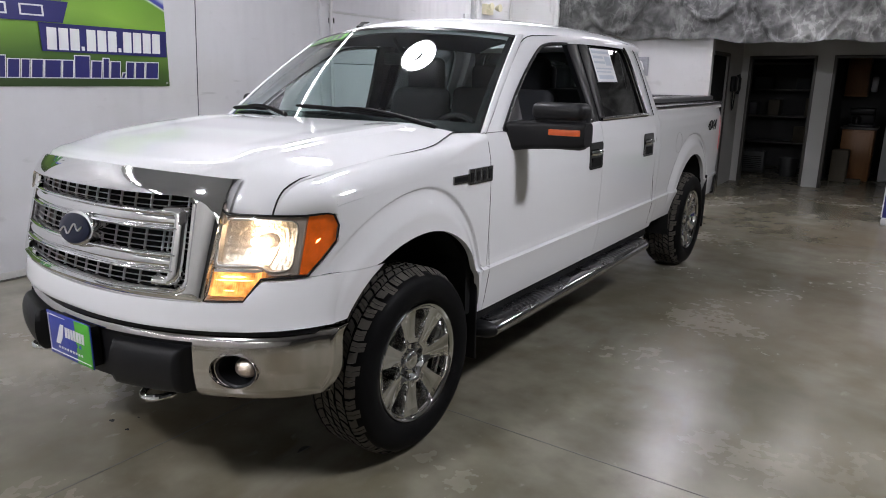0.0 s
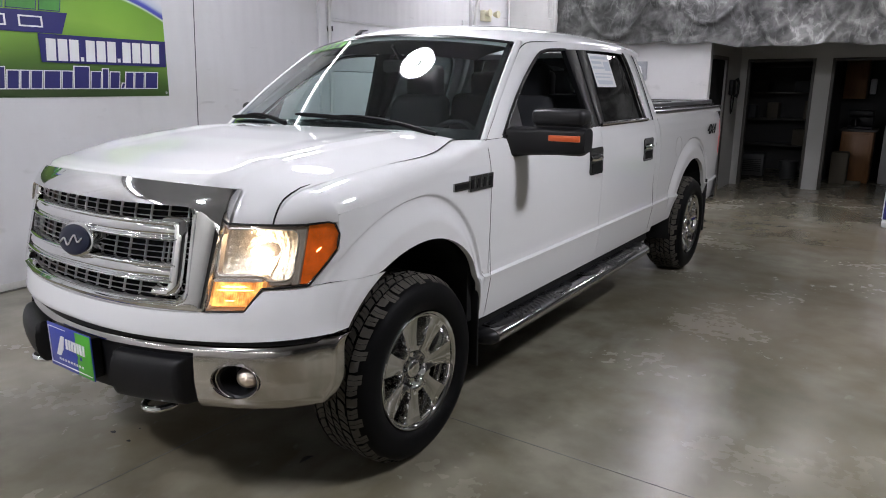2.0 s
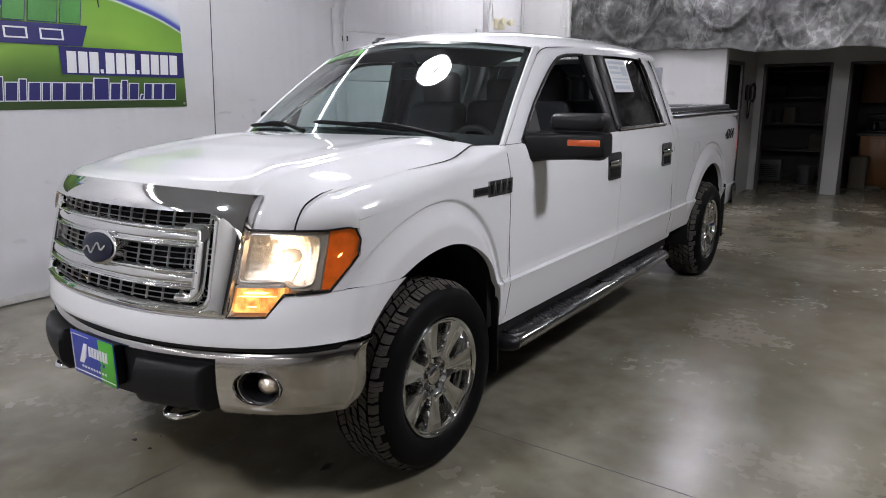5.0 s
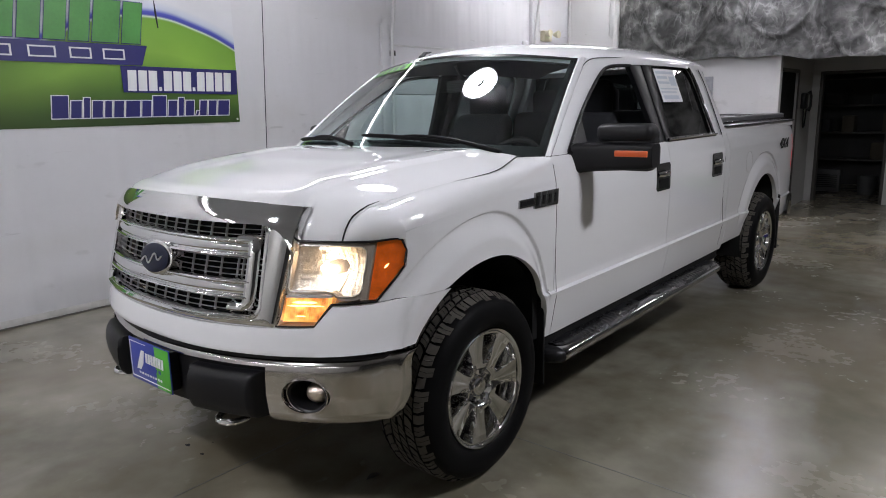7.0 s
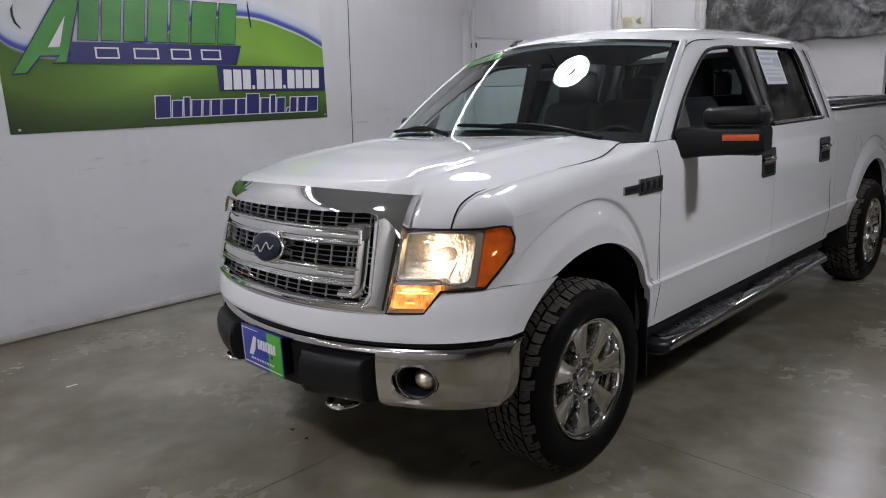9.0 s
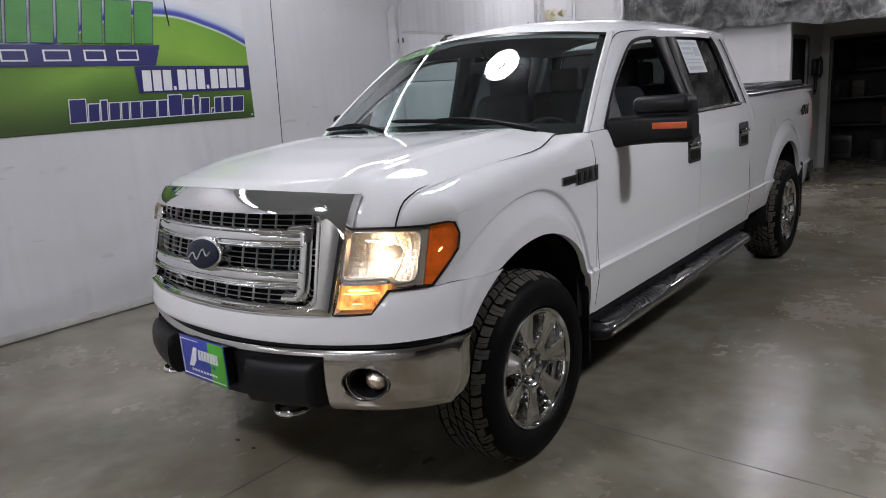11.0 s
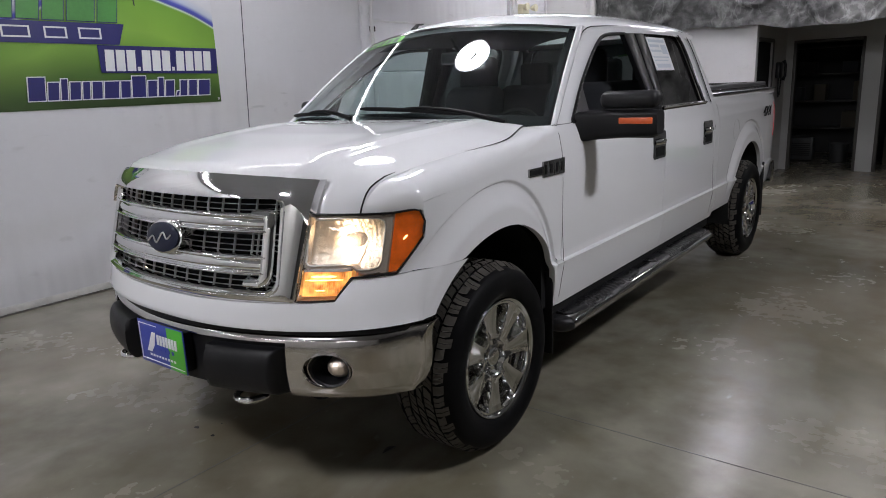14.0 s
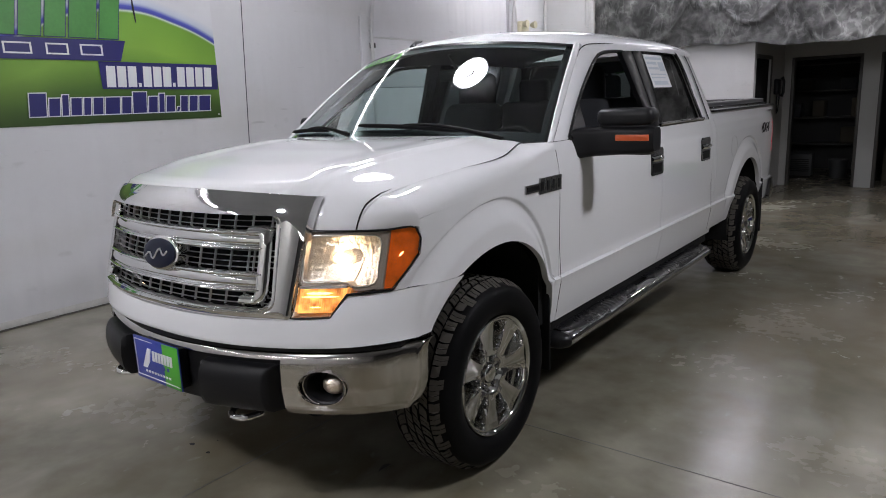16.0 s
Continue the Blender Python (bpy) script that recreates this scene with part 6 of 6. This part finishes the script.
for s in (1, -1):
    mirror(s)
    for y in (2.655, 3.645):
        h = part("door_handle", slab([(y + 0.012, 1.085), (y + 0.19, 1.085), (y + 0.2, 1.10), (y + 0.2, 1.235), (y + 0.185, 1.25), (y + 0.02, 1.25), (y, 1.235), (y, 1.10)], lambda a, c, d, s=s: side_pt(a, c, s, -0.004 + d), 0.012), GLOSS_BLACK, truck, "black handle cup with a chrome pull")
        part("pull", sweep([side_pt(y + 0.012, 1.185, s, 0.006), side_pt(y + 0.04, 1.187, s, 0.02), side_pt(y + 0.13, 1.189, s, 0.021), side_pt(y + 0.165, 1.189, s, 0.006)], [0.012, 0.016, 0.017, 0.012], 10, flat=1.1), CHROME, h, "chrome pull")
        part("pull_shadow", slab([(y + 0.03, 1.10), (y + 0.17, 1.10), (y + 0.17, 1.155), (y + 0.03, 1.155)], lambda a, c, d, s=s: side_pt(a, c, s, 0.007 + d), 0.002), UNDER, h)
    # model badge: plain blocks
    badge = part("fender_badge", slab([(1.155, 1.17), (1.29, 1.17), (1.285, 1.205), (1.16, 1.205)], lambda a, c, d, s=s: side_pt(a, c, s, d), 0.008), DARK_CHROME, truck, "chrome and black badge of plain blocks")
    part("badge_block", slab([(1.165, 1.178), (1.27, 1.178), (1.268, 1.198), (1.168, 1.198)], lambda a, c, d, s=s: side_pt(a, c, s, 0.008 + d), 0.002), BLACK, badge)
    for k in range(4):
        y = 1.275 + k * 0.053
        part("badge_block", slab([(y, 1.155), (y + 0.045, 1.155), (y + 0.055, 1.225), (y + 0.012, 1.225)], lambda a, c, d, s=s: side_pt(a, c, s, d), 0.009), DARK_CHROME, badge)
        part("badge_block", slab([(y + 0.014, 1.168), (y + 0.032, 1.168), (y + 0.04, 1.21), (y + 0.022, 1.21)], lambda a, c, d, s=s: side_pt(a, c, s, 0.009 + d), 0.002), BLACK, badge)
    part("tail_lamp", sheet(lambda u, v, s=s: (s * (side_x(6.0, 0.97 + 0.32 * v) + 0.004 - 0.06 * u * u), 5.985 + 0.075 * u, 0.97 + 0.32 * v), lin(0, 1, 6), lin(0, 1, 10), depth=(-s * 0.03, 0, 0)), RED, truck, "red tail lamp")
    part("mud_flap", box((s * 0.70, 1.405, 0.26), (s * 0.955, 1.42, 0.68), 0.008), BLACK, truck, "black rubber mud flap")
    part("mud_flap", box((s * 0.72, 5.49, 0.25), (s * 1.0, 5.505, 0.76), 0.008), BLACK, truck, "black rubber mud flap")
part("fuel_door", sweep([side_pt(4.53 + 0.085 * math.cos(a), 1.13 + 0.085 * math.sin(a), 1, 0.0) for a in lin(0, math.tau, 33)[:-1]], 0.0016, 6, closed=True), PLASTER, truck)
# drive badge on the bed side
font = bpy.data.curves.new("drive_badge", "FONT")
font.body, font.size, font.extrude, font.align_x, font.shear = "4X4", 0.13, 0.003, "LEFT", 0.15
bt = new("drive_badge", font)
bt.data.materials.append(BLACK)
bt.parent = truck
bt.matrix_parent_inverse = Matrix.Translation(-truck.location)
bt.matrix_basis = pose(0.985, 5.40, 1.185, 90, 0, 90)
bt.scale = (1.3, 1, 1)
tagged(bt, "black drive badge lettering")

for s in (1, -1):
    part("belt_strip", sweep([side_pt(y, 1.383, s, 0.008) for y in lin(2.9, 3.8, 8)], 0.009, 8), CHROME, truck, "thin bright strip under the rear side glass")
# ---- bed ----
for s in (1, -1):
    part("bed_rail", box((s * 0.80, 4.036, 1.415), (s * 0.915, 6.04, 1.436), 0.006), PAINT, truck, "white bed rail")
    part("bed_rail_cap", box((s * 0.905, 4.036, 1.422), (s * 0.944, 6.04, 1.434), 0.005), BLACK, truck, "black strip along the bed rail")
part("bed_front", box((-0.9, 4.04, 0.6), (0.9, 4.07, 1.414)), PAINT, truck)
part("tailgate", box((-0.80, 6.0, 0.72), (0.80, 6.05, 1.43), 0.012), PAINT, truck, "white tailgate")
part("bed_floor", box((-0.85, 4.05, 0.72), (0.85, 6.0, 0.76)), UNDER, truck)
cover = part("bed_cover", box((-0.85, 4.07, 1.437), (0.85, 6.03, 1.492), 0.014, 3), COVER, truck, "grey vinyl folding bed cover")
for y in (4.7, 5.35):
    part("cover_seam", box((-0.83, y, 1.4915), (0.83, y + 0.03, 1.497), 0.002), BLACK, cover)
for s in (1, -1):
    part("cover_rail", box((s * 0.845, 4.075, 1.437), (s * 0.868, 6.02, 1.456), 0.004), GLOSS_BLACK, cover, "black side rail")
part("rear_bumper", sheet(lambda x, v: (x, 6.13 - 0.14 * (abs(x) / 0.97) ** 6 + 0.02 * math.sin(math.pi * v), 0.52 + 0.2 * v), lin(-0.985, 0.985, 50), lin(0, 1, 8), depth=(0, -0.12, 0)), CHROME, truck, "chromed rear bumper", smooth=50)

# ---- step bars ----
for s in (1, -1):
    def tube(u, a, s=s):
        y = 1.425 + 2.42 * u
        e = 1 - (1 - min(1, u / 0.035)) ** 2 if u < 0.5 else 1 - (1 - min(1, (1 - u) / 0.035)) ** 2
        e = 0.35 + 0.65 * math.sqrt(max(0, e))
        c, q = math.cos(a), math.sin(a)
        return (s * (0.952 - 0.05 * (1 - e) + 0.083 * e * math.copysign(abs(c) ** 0.8, c)), y, 0.402 + 0.042 * e * math.copysign(abs(q) ** 0.9, q))
    step = part("step_bar", sheet(tube, [0, 0.004, 0.01, 0.018, 0.027, 0.036] + lin(0.05, 0.95, 26) + [0.964, 0.973, 0.982, 0.99, 0.996, 1], lin(0, math.tau, 33)), STEP_CHROME, truck, "chrome step bar with black treads", smooth=60)
    for u0, u1 in ((-0.001, 0.026), (0.974, 1.001)):
        def cap(u, a, s=s):
            x, y, z = tube(min(1, max(0, u)), a)
            return (s * 0.947 + (x - s * 0.947) * 1.035, 1.425 + 2.42 * u, 0.402 + (z - 0.402) * 1.06)
        bm = sheet(cap, lin(u0, u1, 14), lin(0, math.tau, 33))
        sheet(lambda k, a, u0=u0, u1=u1: tuple(Vector(cap(u0 if u0 < 0 else u1, a)).lerp(Vector((s * 0.93, 1.425 + 2.42 * (u0 if u0 < 0 else u1), 0.402)), k)), [0, 1], lin(0, math.tau, 33), bm=bm)
        part("step_end", bm, BLACK, step, "black plastic end cap", smooth=50)
    for y0, y1 in ((1.5, 2.46), (2.66, 3.76)):
        def tread(u, v, s=s, y0=y0, y1=y1):
            w = math.sin(math.pi * min(1, max(0, u))) ** 0.4
            x = 0.874 + 0.156 * v * (0.62 + 0.38 * w)
            q = min(1, abs((x - 0.952) / 0.083)) ** 1.25
            top = 0.402 + 0.042 * math.sqrt(max(0.0, 1 - q * q)) ** 0.9
            rib = 0.004 * max(0.0, math.cos(u * 150)) * smooth01(0.2, 0.3, u) * smooth01(0.8, 0.7, u) * smooth01(0.12, 0.2, v) * smooth01(0.9, 0.8, v)
            edge = 0.006 * min(1, 9 * v * (1 - v) + 0.1) ** 0.5
            return (s * x, y0 + (y1 - y0) * u, max(top, 0.42) + edge + rib)
        part("step_tread", sheet(tread, lin(0, 1, 160), lin(0, 1, 14), depth=(0, 0, -0.012)), STEP_RUBBER, step, "black ribbed tread pad")
    for y in (1.55, 2.6, 3.7):
        part("step_bracket", box((s * 0.7, y, 0.40), (s * 0.89, y + 0.05, 0.44), 0.008), UNDER, step)

# ---- underside ----
part("air_dam", sheet(lambda x, v: (x, 0.34 + 0.12 * (x / 0.6) ** 2 + 0.03 * v, 0.36 + 0.13 * v), lin(-0.62, 0.62, 24), lin(0, 1, 4), depth=(0, 0.02, 0)), UNDER, truck, "black plastic air dam under the bumper")
# unseen bulk from here to the axles, added to block light under the truck
part("skid_plate", box((-0.5, 0.3, 0.34), (0.5, 1.4, 0.46), 0.03), UNDER, truck)
part("gearbox", box((-0.22, 1.4, 0.33), (0.22, 2.6, 0.5), 0.05), UNDER, truck)
part("fuel_tank", box((0.3, 2.7, 0.31), (0.72, 4.2, 0.5), 0.05), UNDER, truck)
part("exhaust", sweep([(-0.5, 1.5, 0.38), (-0.5, 3.0, 0.36), (-0.5, 4.3, 0.38), (-0.6, 5.9, 0.45)], [0.05, 0.1, 0.06, 0.05], 12), UNDER, truck)
for s in (1, -1):
    part("frame_rail", box((s * 0.45, 1.35, 0.34), (s * 0.58, 5.9, 0.5), 0.02), UNDER, truck)
part("underside_block", box((-0.66, 0.5, 0.33), (0.66, 5.9, 0.66), 0.02), UNDER, truck)
part("engine_bay_block", box((-0.60, 0.25, 0.55), (0.60, 1.35, 1.13), 0.05), UNDER, truck)
part("front_axle", sweep([(-0.8, AXF, 0.41), (0.8, AXF, 0.41)], 0.05, 12), UNDER, truck)
part("rear_axle", sweep([(-0.8, AXR, 0.41), (-0.16, AXR, 0.41), (0, AXR, 0.41), (0.16, AXR, 0.41), (0.8, AXR, 0.41)], [0.05, 0.06, 0.16, 0.06, 0.05], 14), UNDER, truck)

# wipers
def wiper(x0, x1, v0, v1, px, pv):
    def at(u, v, off):
        return ws_pt(u, v, off)
    n = 14
    blade = [at(x0 + (x1 - x0) * t, v0 + (v1 - v0) * t + 0.006 * math.sin(math.pi * t), 0.02) for t in lin(0, 1, n)]
    w = part("wiper", sweep(blade, [0.005] + [0.011] * (n - 2) + [0.005], 8), RUBBER, truck, "black wiper on the windscreen")
    xm, vm = x0 + (x1 - x0) * 0.5, v0 + (v1 - v0) * 0.5 + 0.012
    arm = [at(xm + (px - xm) * t, vm + (pv - vm) * t ** 1.6 + 0.004 * math.sin(math.pi * t ** 0.7), 0.026 + 0.01 * math.sin(math.pi * t)) for t in lin(0, 1, 12)]
    part("wiper_arm", sweep(arm, [0.006 + 0.007 * t for t in lin(0, 1, 12)], 8), RUBBER, w)


wiper(-0.16, 0.56, 0.10, 0.055, 0.80, -0.01)
wiper(-0.97, -0.42, 0.085, 0.065, -0.18, 0.01)


# ---- wheels ----
def tyre_mesh():
    R = TYRE - 0.017
    prof = [(0.09, 0.258), (0.108, 0.268), (0.124, 0.28), (0.137, 0.312), (0.136, 0.342), (0.128, 0.368), (0.117, 0.386), (0.10, 0.397), (0.08, R - 0.001), (-0.03, R), (-0.14, R - 0.001), (-0.165, 0.392), (-0.185, 0.36), (-0.19, 0.31), (-0.175, 0.25), (-0.14, 0.232)]
    bm = lathe(prof, "x", 96)
    me = bpy.data.meshes.new("tyre")
    bmesh.ops.recalc_face_normals(bm, faces=bm.faces)
    bm.to_mesh(me)
    bm.free()
    return me


def tread_mesh():
    """Blocks of an all-terrain tyre, each cut across by two thin sipes."""
    rnd = random.Random(4)
    bm = bmesh.new()
    N = 54
    da = math.tau / N
    rows = ((-0.139, -0.091, 0.0, 0.84, 0.15), (-0.083, -0.041, 0.5, 0.82, -0.5), (-0.034, -0.004, 0.15, 0.8, 0.6), (0.003, 0.034, 0.65, 0.8, 0.6), (0.041, 0.084, 0.55, 0.82, 0.5), (0.091, 0.139, 0.3, 0.84, -0.15))

    def piece(x0, x1, a0, a1, sk, mid):
        top, base = [], []
        for x, a in ((x0, a0), ((x0 + x1) / 2, a0 + mid), (x1, a0 + sk), (x1, a1 + sk), ((x0 + x1) / 2, a1 + mid), (x0, a1)):
            edge = smooth01(0.095, 0.14, abs(x))
            r, rb = TYRE - 0.030 * edge, TYRE - 0.019 - 0.034 * edge
            top.append(bm.verts.new((x * 0.985, r * math.cos(a), r * math.sin(a))))
            base.append(bm.verts.new((x, rb * math.cos(a), rb * math.sin(a))))
        bm.faces.new(top)
        for i in range(6):
            bm.faces.new((top[i], top[(i + 1) % 6], base[(i + 1) % 6], base[i])).material_index = 1

    for lo, hi, ph, fill, skew in rows:
        for k in range(N):
            # long and short shoulder blocks by turns
            x0, x1 = lo + (0.013 if lo < -0.1 and k % 2 else 0), hi - (0.013 if hi > 0.1 and k % 2 else 0)
            a0 = (k + ph + rnd.uniform(-0.05, 0.05)) * da
            a1 = a0 + da * fill * rnd.uniform(0.94, 1.05)
            sk = (skew + rnd.uniform(-0.08, 0.08)) * da
            mid = sk / 2 + da * (0.1 if ph < 0.4 else -0.1)
            cut = (a1 - a0) / 3
            if k % 3 == 2:
                piece(x0, x1 - 0.006, a0, a1, sk, mid)
            else:
                piece(x0, x1, a0, a0 + cut * 1.42, sk, mid)
                piece(x0, x1, a0 + cut * 1.6, a1, sk, mid)
            # shoulder lug, down the wall
            xo = x0 if abs(x0) > abs(x1) else x1
            if abs(xo) > 0.1 and k % 2 == 0:
                sgn = 1 if xo > 0 else -1
                q = []
                for a in (a0 + sk * 0.5, a1 + sk * 0.5):
                    for x, r in ((xo * 0.985, TYRE - 0.032), (xo + sgn * 0.009, 0.379)):
                        q.append(bm.verts.new((x, r * math.cos(a), r * math.sin(a))))
                bm.faces.new((q[0], q[2], q[3], q[1])).material_index = 1
    for v in bm.verts:
        v.co.x = -0.168 + (v.co.x + 0.139) * 1.007
    bmesh.ops.recalc_face_normals(bm, faces=bm.faces)
    me = bpy.data.meshes.new("tread")
    me.materials.append(TREAD)
    me.materials.append(RUBBER)
    bm.to_mesh(me)
    bm.free()
    return me


def rim_mesh():
    """Chromed rim: rolled lip, deep barrel, and a cast face with seven pockets between broad spokes, outer side at +x."""
    bm = lathe([(0.108, 0.250), (0.118, 0.258), (0.120, 0.264), (0.113, 0.269), (0.104, 0.266), (0.1, 0.250), (0.06, 0.232), (0.0, 0.222), (-0.1, 0.214)], "x", 84)
    rs = [0.03, 0.055, 0.07, 0.077, 0.08, 0.084, 0.088, 0.092] + lin(0.097, 0.247, 46) + [0.2495, 0.252]
    N = 7 * 40
    pitch = math.tau / 7
    grid = []
    for r in rs:
        face = interp(r, [0.03, 0.074, 0.082, 0.09, 0.12, 0.22, 0.247, 0.252], [0.058, 0.060, 0.080, 0.086, 0.091, 0.101, 0.106, 0.108])
        row = []
        for k in range(N):
            a = (k % 40) / 40 * pitch - pitch / 2
            half = interp(r, [0.1, 0.14, 0.2, 0.24], [0.012, 0.027, 0.043, 0.050])
            inside = min(half - abs(a) * r, (r - 0.108) * 0.9, 0.241 - r)
            x = face + 0.005 * math.cos(a * 7) - 0.07 * smooth01(-0.002, 0.011, inside)
            t = k * math.tau / N
            row.append((bm.verts.new((x, r * math.cos(t), r * math.sin(t))), inside))
        grid.append(row)
    for A, B in zip(grid, grid[1:]):
        for k in range(N):
            q = (A[k], A[(k + 1) % N], B[(k + 1) % N], B[k])
            if min(i for _, i in q) < 0.0085:
                bm.faces.new([v for v, _ in q])
    me = bpy.data.meshes.new("rim")
    bmesh.ops.recalc_face_normals(bm, faces=bm.faces)
    bm.to_mesh(me)
    bm.free()
    return me


def hub_mesh():
    bm = lathe([(0.03, 0.047), (0.07, 0.046), (0.078, 0.043), (0.083, 0.037), (0.086, 0.028), (0.0875, 0.018), (0.088, 0.0)], "x", 40)
    me = bpy.data.meshes.new("hub_cap")
    bm.to_mesh(me)
    bm.free()
    return me


def nut_mesh():
    bm = lathe([(0.04, 0.0115), (0.07, 0.0115), (0.077, 0.008), (0.078, 0)], "x", 6)
    me = bpy.data.meshes.new("lug_nut")
    bm.to_mesh(me)
    bm.free()
    return me


TYRE_ME, TREAD_ME, RIM_ME, HUB_ME, NUT_ME = tyre_mesh(), tread_mesh(), rim_mesh(), hub_mesh(), nut_mesh()
bm = lathe([(-0.1, 0.0), (-0.1, 0.205), (-0.09, 0.16), (0.0, 0.14), (0.02, 0.1), (0.046, 0.084), (0.048, 0.0)], "x", 40)
DRUM_ME = bpy.data.meshes.new("wheel")
bm.to_mesh(DRUM_ME)
bm.free()
for k, (s, y) in enumerate(((1, AXF), (1, AXR), (-1, AXF), (-1, AXR))):
    w = placed("wheel", DRUM_ME, UNDER, truck, "all-terrain tyre on a seven-spoke chrome rim", at=(s * (0.84 if y < 2 else 0.89), y, TYRE - LIFT))
    w.rotation_euler = (0.035 + 1.1 * k, 0, 0 if s > 0 else math.pi)
    placed("tyre", TYRE_ME, RUBBER, w, "black tyre wall")
    placed("tread", TREAD_ME, TREAD, w, "dusty blocky tread", smooth=0)
    placed("rim", RIM_ME, RIM_CHROME, w, "chrome seven-spoke rim", smooth=40)
    placed("hub_cap", HUB_ME, RIM_CHROME, w)
    for i in range(6):
        n = placed("lug_nut", NUT_ME, DARK_CHROME, w)
        a = math.tau * i / 6
        n.location = (0, 0.062 * math.cos(a), 0.062 * math.sin(a))
truck.location.z = LIFT
